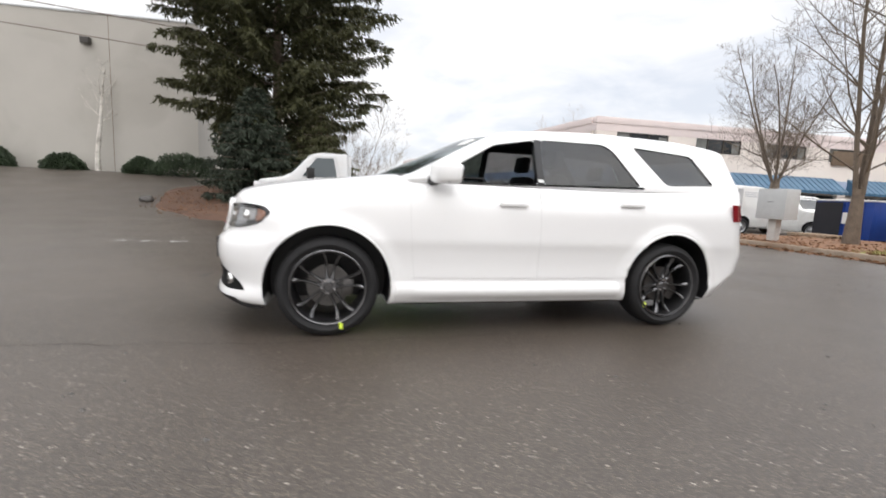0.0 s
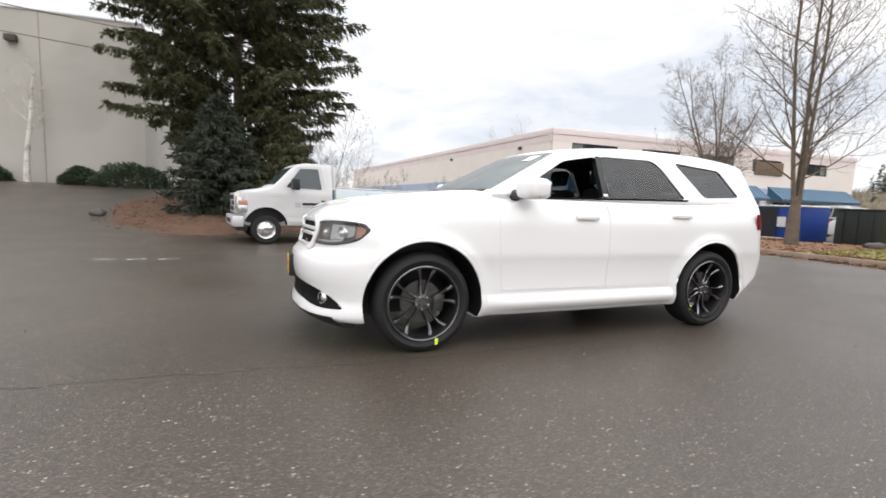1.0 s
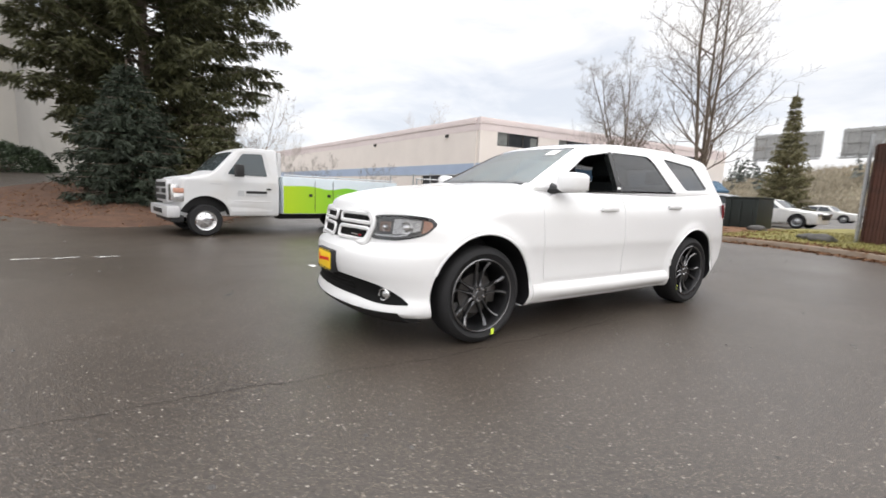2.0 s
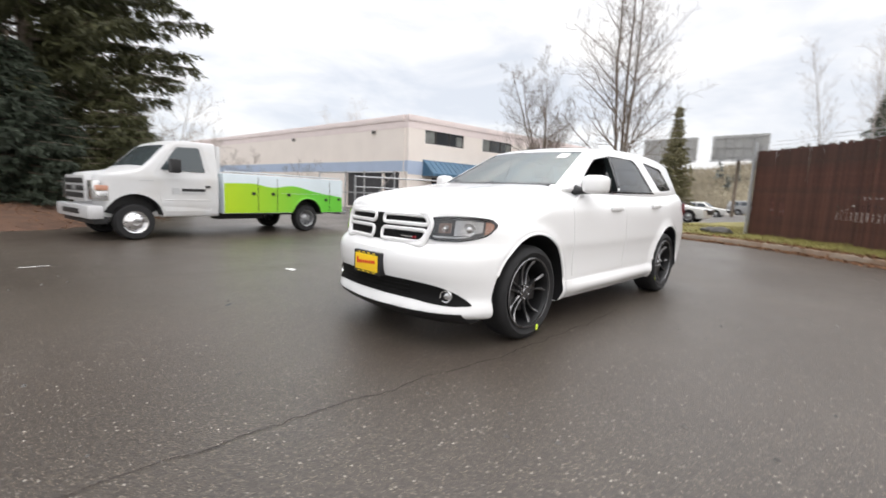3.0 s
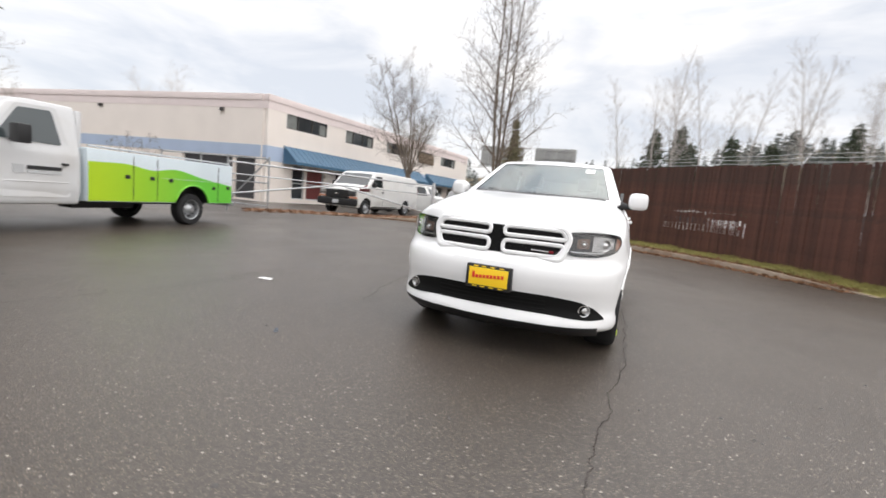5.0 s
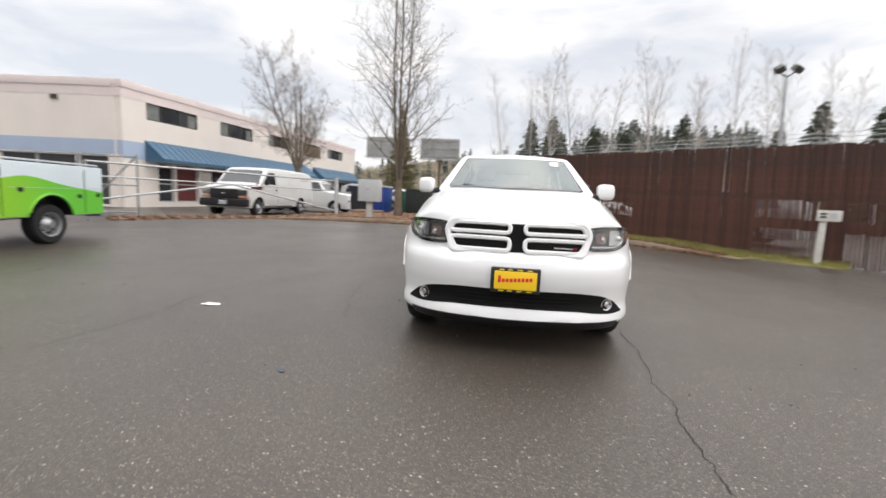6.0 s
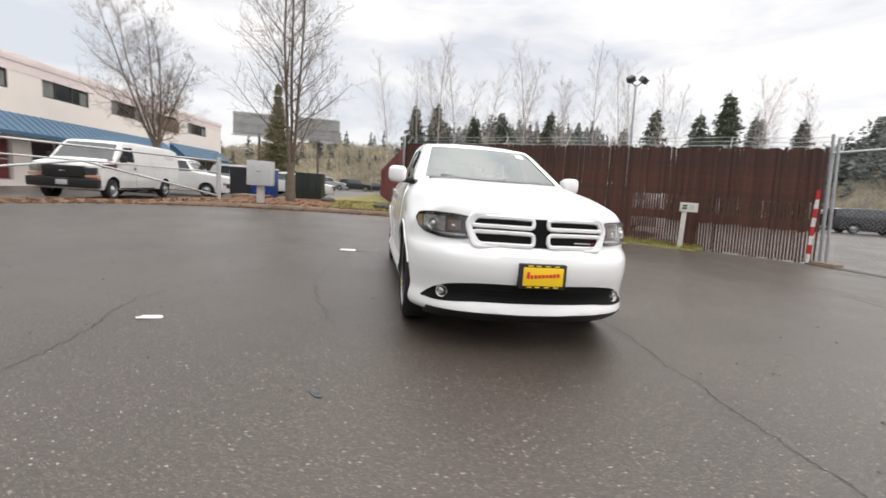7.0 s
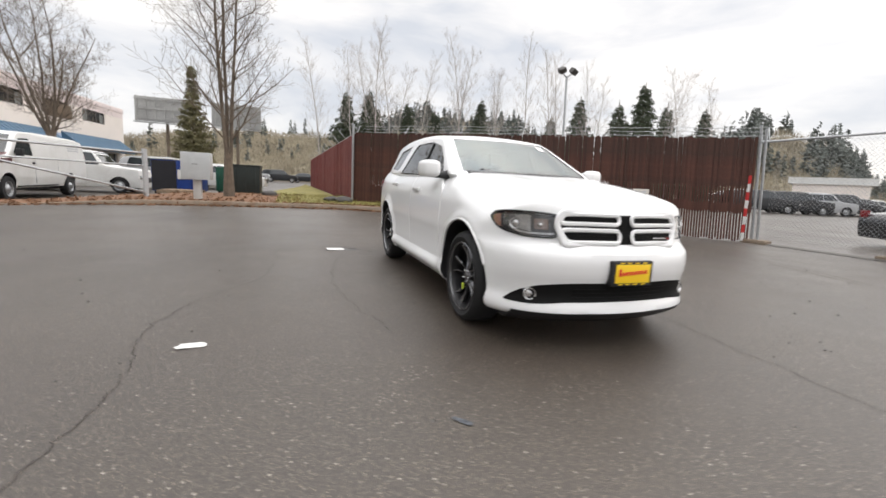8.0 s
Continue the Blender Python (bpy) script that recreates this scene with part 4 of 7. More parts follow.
    for z in (0.80, 0.94, 1.08):
        part("slot", box(bmesh.new(), -0.692, -0.66, -0.54, 0.54, z, z + 0.10, 0.005), BLACK, grille)
    part("emblem", box(bmesh.new(), -0.705, -0.68, -0.13, 0.13, 0.94, 1.05, 0.02), STEEL, grille)
    part("bumper", box(bmesh.new(), -0.76, -0.50, -0.99, 0.99, 0.42, 0.68, 0.05), BRIGHT_TRIM, truck)
    part("bumper_pad", box(bmesh.new(), -0.775, -0.75, -0.50, 0.50, 0.50, 0.60, 0.01), BLACK, truck)
    part("air_dam", box(bmesh.new(), -0.66, -0.42, -0.92, 0.92, 0.32, 0.46, 0.02), BLACK, truck)
    # service body
    bm = bmesh.new()
    box(bm, 1.73, 5.22, -1.02, 1.02, 0.50, 1.43, 0.025)
    me = carve(solid(bm), wheel_wells((4.01,), 1.02, 0.42, 0.47))
    body = two_tone(part("service_body", skin(me, lambda x, y, z: np.where((np.hypot(x - 4.01, z - 0.42) < 0.475) & (np.abs(y) < 1.01), 1.0, -1.0), 0), mat("pale_sky_print", (0.62, 0.70, 0.74), 0.35, vary=0.1, scale=1.2), truck), BLACK)
    green = green_mat()
    hill = curve((1.73, 1.20), (2.4, 1.22), (3.0, 1.14), (3.5, 1.20), (4.3, 1.06), (5.22, 0.93))
    for s in (-1, 1):
        xs = sorted(list(np.linspace(1.745, 5.205, 40)) + [4.01 + 0.474 * math.cos(q) for q in np.linspace(0.05, math.pi - 0.05, 18)])
        bm = bmesh.new()
        rows = []
        for x in xs:
            arch = 0.42 + math.sqrt(max(0.0, 0.475 ** 2 - (x - 4.01) ** 2))
            rows.append([bm.verts.new((x, s * (1.024 + o), z)) for o, z in ((0, max(0.515, arch) if abs(x - 4.01) < 0.475 else 0.515), (0, float(hill(x))))])
        for p, q in zip(rows, rows[1:]):
            bm.faces.new((p[0], q[0], q[1], p[1]))
        part("green_print", bm, green, body)
        arc = [(4.01 + 0.475 * math.cos(q), s * 1.025, 0.42 + 0.475 * math.sin(q)) for q in np.linspace(0.2, math.pi - 0.2, 20)]
        part("arch_flare", tube(bmesh.new(), arc, 0.022, 6), green, body)
        part("arch_liner", box(bmesh.new(), 3.56, 4.46, s * 0.70, s * 0.73, 0.46, 0.86), BLACK, body)
        for x in (2.58, 3.10, 4.75):
            part("door_seam", box(bmesh.new(), x - 0.007, x + 0.007, s * 1.02, s * 1.027, 0.54, 1.36), BLACK, body)
        part("door_seam", box(bmesh.new(), 3.22, 5.1, s * 1.02, s * 1.026, 1.0, 1.008), GREY_PAINT, body)
        for x, z in ((2.46, 0.98), (2.98, 0.98), (3.42, 0.97), (4.62, 0.86), (5.08, 0.88)):
            part("latch", box(bmesh.new(), x - 0.045, x + 0.045, s * 1.02, s * 1.04, z - 0.035, z + 0.035, 0.008), BLACK, body)
        part("top_rail", tube(bmesh.new(), [(1.78, s * 0.96, 1.47), (5.16, s * 0.96, 1.47)], 0.02, 6), STEEL, body)
    part("tailboard", box(bmesh.new(), 5.22, 5.26, -0.98, 0.98, 0.52, 1.38, 0.01), TRUCK_PAINT, truck)
    part("step_bumper", box(bmesh.new(), 5.20, 5.42, -0.95, 0.95, 0.44, 0.54, 0.02), STEEL, truck)
    part("headache_rack", box(bmesh.new(), 1.66, 1.76, -0.86, 0.86, 1.40, 2.02, 0.04), TRUCK_PAINT, truck)
    part("chassis", box(bmesh.new(), -0.4, 5.0, -0.42, 0.42, 0.42, 0.52, 0.02), BLACK, truck)
    part("fuel_tank", box(bmesh.new(), 1.8, 3.0, -0.55, -0.2, 0.34, 0.52, 0.05), BLACK, truck)
    for x in (0.0, 4.01):
        for s in (-1, 1):
            plain_wheel(truck, x, s * 0.87, 0.355, s, 0.355, 0.24, CHROME if x == 0 else STEEL, 0.215, 0.03 if x == 0 else 0.10)
    return truck


build_truck()


def build_van():
    van = empty("panel_van", pose(12.6, 10.03, 0.01, rz=1.4) @ pose(0, 1.0, 0), "white panel van with a black front and battered maroon corner", "van")
    half = lambda z: 1.0 - 0.13 * np.clip((z - 1.2) / 0.9, 0, 1) ** 1.3 - 0.06 * np.clip((0.7 - z) / 0.3, 0, 1)
    top = curve((-0.85, 1.04), (-0.75, 1.17), (-0.5, 1.24), (0.0, 1.33), (0.12, 1.39), (0.78, 1.98), (1.0, 2.06), (2.2, 2.11), (4.7, 2.09), (5.36, 2.0))
    form = vehicle_form(top, half, lambda z: -0.80 + 0.03 * z, lambda z: 5.38 - 0.05 * np.clip(z - 1.2, 0, 1), 0.36)
    me = carve(shell(form, ((-0.9, -1.1, 0.3), (5.48, 1.1, 2.2)), ((-0.3, -0.5, 0.65), (4.8, 0.5, 0.85)), 0.055), wheel_wells((0.0, 3.94), 1.0, 0.39, 0.44))
    two_tone(part("body", skin(me, form, 0.04), VAN_PAINT, van, smooth=30), BLACK)
    part("windscreen", slab(bmesh.new(), 10, 6, lambda u, v: (0.15 + 0.59 * v, (0.88 - 0.11 * v) * (2 * u - 1), float(top(0.15 + 0.59 * v)) - 0.03 * ((0.86 - 0.11 * v) * (2 * u - 1)) ** 2 + 0.006), (0, 0, -0.02)), CAR_GLASS, van)
    maroon = mat("maroon_panel", (0.08, 0.012, 0.012), 0.45, vary=0.3, scale=6)
    for s in (-1, 1):
        part("window", on_side(bmesh.new(), outline_round([(0.38, 1.40), (0.82, 1.85), (1.40, 1.88), (1.41, 1.35)], 0.05), half, s, 0.006), CAR_GLASS, van)
        part("door_seam", box(bmesh.new(), 1.50, 1.515, s * 0.99, s * 1.006, 0.5, 1.3), GREY_PAINT, van)
        part("door_seam", box(bmesh.new(), 3.0, 3.015, s * 0.99, s * 1.006, 0.85, 1.3), GREY_PAINT, van)
        part("door_handle", box(bmesh.new(), 1.34, 1.46, s * 0.99, s * 1.03, 1.10, 1.16, 0.01), BLACK, van)
        part("side_rail", box(bmesh.new(), 0.5, 2.95, s * 0.96, s * 1.012, 0.40, 0.44, 0.01), BLACK, van)
        for z in (1.62, 1.70, 1.78):
            part("bar", on_side(bmesh.new(), [(3.95, z), (3.95, z + 0.045), (4.85, z + 0.045), (4.85, z)], half, s, 0.006, 0.01), GREY_PAINT, van)
        part("mirror", box(bmesh.new(), 0.36, 0.50, s * 1.02, s * 1.20, 1.32, 1.54, 0.03), BLACK, van)
        part("headlamp", box(bmesh.new(), -0.86, -0.74, s * 0.58, s * 0.93, 0.87, 1.08, 0.02), LAMP_CLEAR if s > 0 else LAMP_DARK, van)
        part("turn_signal", box(bmesh.new(), -0.86, -0.70, s * 0.60, s * 0.97, 0.75, 0.84, 0.015), AMBER, van)
        part("tail_lamp", box(bmesh.new(), 5.30, 5.39, s * 0.90, s * 0.97, 0.9, 1.5, 0.01), RED_LENS, van)
    part("fender_corner", slab(bmesh.new(), 8, 3, lambda u, v: (-0.62 + 0.85 * u, -(float(half(1.1)) + 0.006), 1.09 + 0.13 * v + 0.03 * u), (0, 0.02, 0)), maroon, van, "maroon panel of another vehicle")
    part("hood_corner", slab(bmesh.new(), 6, 3, lambda u, v: (-0.60 + 0.8 * u, -0.93 + 0.14 * v, float(top(-0.60 + 0.8 * u)) - 0.028 + 0.012 * v), (0, 0, -0.02)), maroon, van)
    grille = part("grille", box(bmesh.new(), -0.88, -0.72, -0.58, 0.58, 0.74, 1.11, 0.02), BLACK, van)
    part("emblem", box(bmesh.new(), -0.895, -0.875, -0.09, 0.09, 0.90, 0.96, 0.01), CHROME, grille)
    bump = part("bumper", box(bmesh.new(), -0.95, -0.70, -1.0, 1.0, 0.42, 0.72, 0.05), BLACK, van)
    part("plate", box(bmesh.new(), -0.965, -0.95, -0.16, 0.16, 0.50, 0.66, 0.004), GREY_PAINT, bump)
    part("underbody", box(bmesh.new(), 0.5, 5.1, -0.7, 0.7, 0.28, 0.45, 0.03), BLACK, van)
    for x in (0.0, 3.94):
        for s in (-1, 1):
            plain_wheel(van, x, s * 0.87, 0.365, s, 0.365, 0.24, STEEL, 0.215, 0.05)
    return van


build_van()


def build_parked(kind, paint):
    """A parked car far off: kind is saloon, wagon or pickup."""
    car = empty({"saloon": "saloon_car", "wagon": "parked_suv", "pickup": "pickup_truck"}[kind], pose(0, 0, 0), "", "car")
    tall = {"saloon": 1.44, "wagon": 1.72, "pickup": 1.85}[kind]
    belt = tall * 0.64
    half = lambda z: 0.91 - 0.20 * np.clip((z - belt) / (tall - belt), 0, 1) - 0.05 * np.clip((0.5 - z) / 0.3, 0, 1)
    if kind == "saloon":
        top = curve((-0.9, 0.68), (-0.7, 0.80), (0.3, belt), (0.5, belt + 0.05), (1.2, tall - 0.05), (1.8, tall), (2.5, tall - 0.05), (3.2, belt + 0.08), (3.8, belt), (3.95, 0.75))
        spans = [(0.75, 1.15, 1.7), (1.74, 2.5, 2.95)]
    elif kind == "wagon":
        top = curve((-0.9, 0.80), (-0.75, 0.98), (0.3, belt), (0.5, belt + 0.05), (1.1, tall - 0.06), (1.7, tall), (3.2, tall - 0.03), (3.7, tall - 0.12), (3.95, 1.1))
        spans = [(0.70, 1.05, 1.65), (1.70, 2.6, 2.65), (2.72, 3.35, 3.5)]
    else:
        top = curve((-0.9, 0.90), (-0.75, 1.08), (0.3, belt), (0.5, belt + 0.05), (1.05, tall - 0.05), (1.5, tall), (2.4, tall - 0.03), (2.56, belt + 0.1), (2.62, belt - 0.02), (4.5, belt - 0.02))
        spans = [(0.70, 1.0, 1.55), (1.60, 2.3, 2.4)]
    end = 4.5 if kind == "pickup" else 3.95
    base = 2.75 if kind != "pickup" else 3.4
    form = vehicle_form(top, half, lambda z: -0.86 + 0.05 * np.abs(z - 0.6), lambda z: end - 0.1 * np.abs(z - 0.6), 0.24)
    me = carve(shell(form, ((-0.95, -1.0, 0.2), (end + 0.1, 1.0, tall + 0.1)), ((-0.4, -0.4, 0.45), (end - 0.5, 0.4, 0.6)), 0.08), wheel_wells((0.0, base), 0.91, 0.34, 0.39))
    two_tone(part("body", skin(me, form, 0.04), paint, car, smooth=32), BLACK)
    x0, x1 = 0.52, 1.08
    part("windscreen", slab(bmesh.new(), 6, 4, lambda u, v: (x0 + (x1 - x0) * v, (0.76 - 0.1 * v) * (2 * u - 1), float(top(x0 + (x1 - x0) * v)) + 0.006 - 0.03 * ((0.76 - 0.1 * v) * (2 * u - 1)) ** 2), (0, 0, -0.02)), CAR_GLASS, car)
    for s in (-1, 1):
        for a, b, c in spans:
            part("window", on_side(bmesh.new(), outline_round([(a, belt + 0.03), (b if a < 1 else a, tall - 0.14), (b if a >= 1 else c, tall - 0.12), (c, belt + 0.03)], 0.04), half, s, 0.008), CAR_GLASS, car)
        part("headlamp", box(bmesh.new(), -0.86, -0.66, s * 0.55, s * 0.84, 0.64, 0.78, 0.03), LAMP_CLEAR, car)
        part("tail_lamp", box(bmesh.new(), end - 0.14, end - 0.03, s * 0.68, s * 0.88, 0.80, 1.0, 0.02), RED_LENS, car)
        for x in (0.0, base):
            plain_wheel(car, x, s * 0.80, 0.335, s, 0.335, 0.21, STEEL, 0.21)
    part("grille", box(bmesh.new(), -0.89, -0.80, -0.5, 0.5, 0.48, 0.72, 0.02), BLACK, car)
    return car


# ---- the cream and blue office building ----
def build_office():
    turn = pose(14.2, 17.8, 0.0, rz=-4.3)
    house = empty("office_building", turn, "cream two-storey commercial building with blue band and awning", "building", kind="")
    L, D, H = 26.5, 46.0, 5.55
    wins = [(1.30, 4.60), (6.42, 9.50), (11.30, 14.20), (15.9, 18.7), (20.33, 23.44)]
    shops = [(1.9, 2.9), (3.05, 4.6), (5.6, 8.6), (9.8, 12.8), (14.0, 17.0), (18.2, 21.2), (22.2, 25.2)]
    bm = bmesh.new()
    box(bm, 0, L, 0, 0.3, 0, H)
    cuts = []
    for a, b in wins:
        cuts.append(solid(box(bmesh.new(), a, b, -0.5, 0.8, 4.31, 5.24)))
    for a, b in shops:
        cuts.append(solid(box(bmesh.new(), a, b, -0.5, 0.8, 0.25, 2.25)))
    part("front_wall", carve(solid(bm), cuts), WALL_CREAM, house)
    bm = bmesh.new()
    box(bm, 0, 0.3, 0.3, D, 0, H)
    side_cuts = [solid(box(bmesh.new(), -0.5, 0.8, a, b, 0.1, 2.45)) for a, b in ((0.75, 2.2), (2.35, 6.1))]
    swing = pose(0, 0, 0, rz=9.4)

    def aside(ob):
        ob.matrix_basis = swing
        return ob
    aside(part("side_wall", carve(solid(bm), side_cuts), WALL_CREAM, house))
    part("back_wall", box(bmesh.new(), -7.0, L, D - 0.3, D, 0, H), WALL_CREAM, house)
    part("far_wall", box(bmesh.new(), L - 0.3, L, 0.3, D - 0.3, 0, H), WALL_CREAM, house)
    part("roof", box(bmesh.new(), 0.3, L - 0.3, 0.3, D - 0.3, H - 0.5, H - 0.3), GREY_PAINT, house)
    part("upper_floor", box(bmesh.new(), 0.3, L - 0.3, 0.3, D - 0.3, 2.7, 2.9), GREY_PAINT, house)
    part("inner_wall", box(bmesh.new(), 0.3, L - 0.3, 5.0, 5.1, 0, H - 0.5), WALL_CREAM, house)
    # coping and painted band stand a little proud of the stucco
    part("coping", box(bmesh.new(), -0.05, L + 0.05, -0.05, 0.4, H, H + 0.36, 0.02), WALL_PINK, house)
    aside(part("coping", box(bmesh.new(), -0.05, 0.4, 0.4, D, H, H + 0.36, 0.02), WALL_PINK, house))
    part("fascia", box(bmesh.new(), -0.012, L, -0.012, 0.0, H - 0.42, H), WALL_PINK, house)
    aside(part("fascia", box(bmesh.new(), -0.012, 0.0, 0.0, D, H - 0.42, H), WALL_PINK, house))
    part("blue_band", box(bmesh.new(), -0.010, L, -0.010, 0.0, 2.32, 3.14), WALL_BLUE, house)
    aside(part("blue_band", box(bmesh.new(), -0.010, 0.0, 0.0, D, 2.48, 3.14), WALL_BLUE, house))
    for a, b in wins:
        win = part("window", box(bmesh.new(), a, b, 0.10, 0.12, 4.31, 5.24), DARK_PANE, house)
        for x in (a + 0.03, a + (b - a) * 0.27, a + (b - a) * 0.62, b - 0.03):
            part("mullion", box(bmesh.new(), x - 0.03, x + 0.03, 0.05, 0.15, 4.31, 5.24), FRAME_DARK, win)
        for z in (4.34, 5.21):
            part("frame", box(bmesh.new(), a, b, 0.05, 0.16, z - 0.03, z + 0.03), FRAME_DARK, win)
        part("blind", box(bmesh.new(), a + 0.06, a + (b - a) * 0.25, 0.09, 0.098, 4.38, 5.18), BLIND, win)
        part("blind", box(bmesh.new(), b - (b - a) * 0.18, b - 0.06, 0.09, 0.098, 4.38, 5.0), BLIND, win)
    red = mat("red_door", (0.15, 0.028, 0.026), 0.5, vary=0.2, scale=3)
    for i, (a, b) in enumerate(shops):
        shop = part("shop_window", box(bmesh.new(), a, b, 0.16, 0.18, 0.25, 2.25), DARK_PANE if i != 1 else red, house)
        for x in np.linspace(a + 0.03, b - 0.03, 3 if b - a > 2 else 2):
            part("frame", box(bmesh.new(), x - 0.03, x + 0.03, 0.10, 0.2, 0.25, 2.25), GREY_PAINT, shop)
        for z in (0.28, 1.2, 2.22):
            part("frame", box(bmesh.new(), a, b, 0.11, 0.2, z - 0.03, z + 0.03), GREY_PAINT, shop)
    for a, b in ((0.75, 2.2), (2.35, 6.1)):
        aside(part("roller_door", box(bmesh.new(), 0.15, 0.2, a, b, 0.1, 2.45), mat("dark_roller_door", (0.05, 0.05, 0.055), 0.5, vary=0.2, scale=2), house))
    # standing-seam awning
    def awning(u0, u1, name_label):
        bm = bmesh.new()
        prof = [(0.0, 3.28), (-1.05, 2.42), (-1.05, 2.26), (-0.98, 2.26), (-0.98, 2.38), (0.0, 3.18)]
        a = [bm.verts.new((u0, y, z)) for y, z in prof]
        b = [bm.verts.new((u1, y, z)) for y, z in prof]
        bm.faces.new(a)
        bm.faces.new(b[::-1])
        for i in range(6):
            j = (i + 1) % 6
            bm.faces.new((a[j], a[i], b[i], b[j]))
        for u in (u0, u1):
            bm.faces.new([bm.verts.new((u, y, z)) for y, z in ((0.0, 3.28), (-1.05, 2.42), (-1.05, 2.26), (0.0, 2.26))])
        roof = part("awning", bm, AWNING, house, name_label)
        rib = bmesh.new()
        tube(rib, [(0, 0.0, 3.30), (0, -1.06, 2.435), (0, -1.06, 2.27)], 0.02, 4)
        me = solid(rib, "seam")
        me.materials.append(AWNING)
        for u in np.arange(u0 + 0.02, u1, 0.42):
            o = new("seam", me)
            o.parent, o.matrix_basis = roof, pose(u, 0, 0)
    awning(1.16, 16.5, "blue standing-seam metal awning")
    awning(17.6, 25.8, "blue standing-seam metal awning")
    # wall lamps and a downpipe
    for p in ((0.0, 3.2, 5.0), (0.0, 13.0, 5.0)):
        aside(part("wall_lamp", box(bmesh.new(), p[0] - 0.12, 0.0, p[1] - 0.14, p[1] + 0.14, p[2] - 0.1, p[2] + 0.1, 0.03), FRAME_DARK, house))
    part("downpipe", tube(bmesh.new(), [(-0.05, 0.35, 5.1), (-0.05, 0.35, 0.1)], 0.05, 8), WALL_CREAM, house)
    brown = mat("brown_sign", (0.17, 0.12, 0.08), 0.7, vary=0.2, scale=2)
    part("wall_sign", box(bmesh.new(), 16.1, 18.8, -0.1, -0.02, 4.1, 5.0, 0.02), brown, house)
    for x, y, w in ((4.0, 8.0, 1.2), (4.0, 17.0, 1.5), (6, 5, 1.0)):
        part("roof_unit", box(bmesh.new(), x - w / 2, x + w / 2, y - w / 2, y + w / 2, H - 0.3, H + 0.32, 0.03), GREY_PAINT, house)
    return house


build_office()


# ---- the tall grey hall ----
def build_hall():
    hall = empty("warehouse_hall", pose(-7.0, 21.0, 0, rz=-5), "tall plain grey concrete warehouse hall", "building")
    H = 9.0
    part("front_wall", box(bmesh.new(), -36, 0, 0, 0.3, 0.8, H), HALL_GREY, hall)
    part("side_wall", box(bmesh.new(), -0.3, 0, 0.3, 30, 0.8, H), HALL_GREY, hall)
    part("back_wall", box(bmesh.new(), -36, 0, 29.7, 30, 0.8, H), HALL_GREY, hall)
    part("far_wall", box(bmesh.new(), -36, -35.7, 0.3, 29.7, 0.8, H), HALL_GREY, hall)
    part("roof", box(bmesh.new(), -35.7, -0.3, 0.3, 29.7, H - 0.4, H - 0.2), GREY_PAINT, hall)
    part("coping", box(bmesh.new(), -36.04, 0.04, -0.04, 0.34, H, H + 0.08, 0.01), GREY_PAINT, hall)
    for u in range(-32, 0, 7):
        part("panel_joint", box(bmesh.new(), u - 0.012, u + 0.012, -0.006, 0.0, 0.9, H), CONCRETE, hall)
    part("wall_lamp", box(bmesh.new(), -5.15, -4.75, -0.28, 0.0, 7.55, 7.85, 0.04), FRAME_DARK, hall)
    return hall


build_hall()
for dz, dy in ((8.45, 0.0), (7.45, 0.3)):
    bm = bmesh.new()
    tube(bm, [(x, 19.6 + dy, dz + 0.14 - 0.0012 * (x + 12) ** 2 - 0.055 * (x + 12)) for x in np.linspace(-30, 2.0, 24)], 0.022, 6)
    tagged(part("overhead_cable", bm, mat("brown_cable", (0.16, 0.12, 0.10), 0.7) if dy == 0 else bpy.data.materials["brown_cable"]), "brown overhead cable strung before the hall", "cable", "overhead cables")


# ---- plants ----
BARK = mat("grey_brown_bark", (0.155, 0.122, 0.094), 0.9, vary=0.35, scale=5, fine=40, bump=0.5)
PALE_BARK = mat("pale_birch_bark", (0.42, 0.38, 0.33), 0.85, vary=0.3, scale=6, fine=30)
TWIGS = mat("greyish_birch_twigs", (0.44, 0.40, 0.37), 0.9, vary=0.25, scale=3)
NEEDLES = mat("spruce_needles", (0.062, 0.064, 0.024), 0.7, vary=0.55, scale=1.6, fine=9)
FAR_NEEDLES = mat("far_conifer_needles", (0.064, 0.080, 0.047), 0.8, vary=0.4, scale=0.6, fine=4)
# distance haze is mixed into this base colour, so the needles are paler
FAR_WOOD = mat("haze_tinted_needles", (0.15, 0.165, 0.15), 0.9, vary=0.35, scale=0.15, fine=1.2)
LEAVES = mat("evergreen_shrub_leaves", (0.040, 0.062, 0.030), 0.6, vary=0.5, scale=2.0, fine=14)
CYPRESS = mat("olive_cypress_leaves", (0.165, 0.150, 0.072), 0.75, vary=0.5, scale=1.5, fine=10)
MULCH = mat("bark_mulch", (0.090, 0.047, 0.028), 0.9, vary=0.5, scale=3, fine=45, bump=0.8)
LITTER = mat("fallen_leaves", (0.185, 0.092, 0.045), 0.85, vary=0.45, scale=4, fine=30, bump=0.6)
GRASS = mat("winter_grass", (0.225, 0.20, 0.062), 0.9, vary=0.45, scale=1.5, fine=25, bump=0.6)
rng = np.random.default_rng(7)


def from_arrays(name, verts, faces, material, parent=None, label="", smooth=False):
    me = bpy.data.meshes.new(name)
    me.from_pydata(np.asarray(verts).tolist(), [], faces)
    if smooth:
        me.polygons.foreach_set("use_smooth", [True] * len(me.polygons))
    me.materials.append(material)
    ob = new(name, me)
    ob.parent = parent
    return tagged(ob, label)


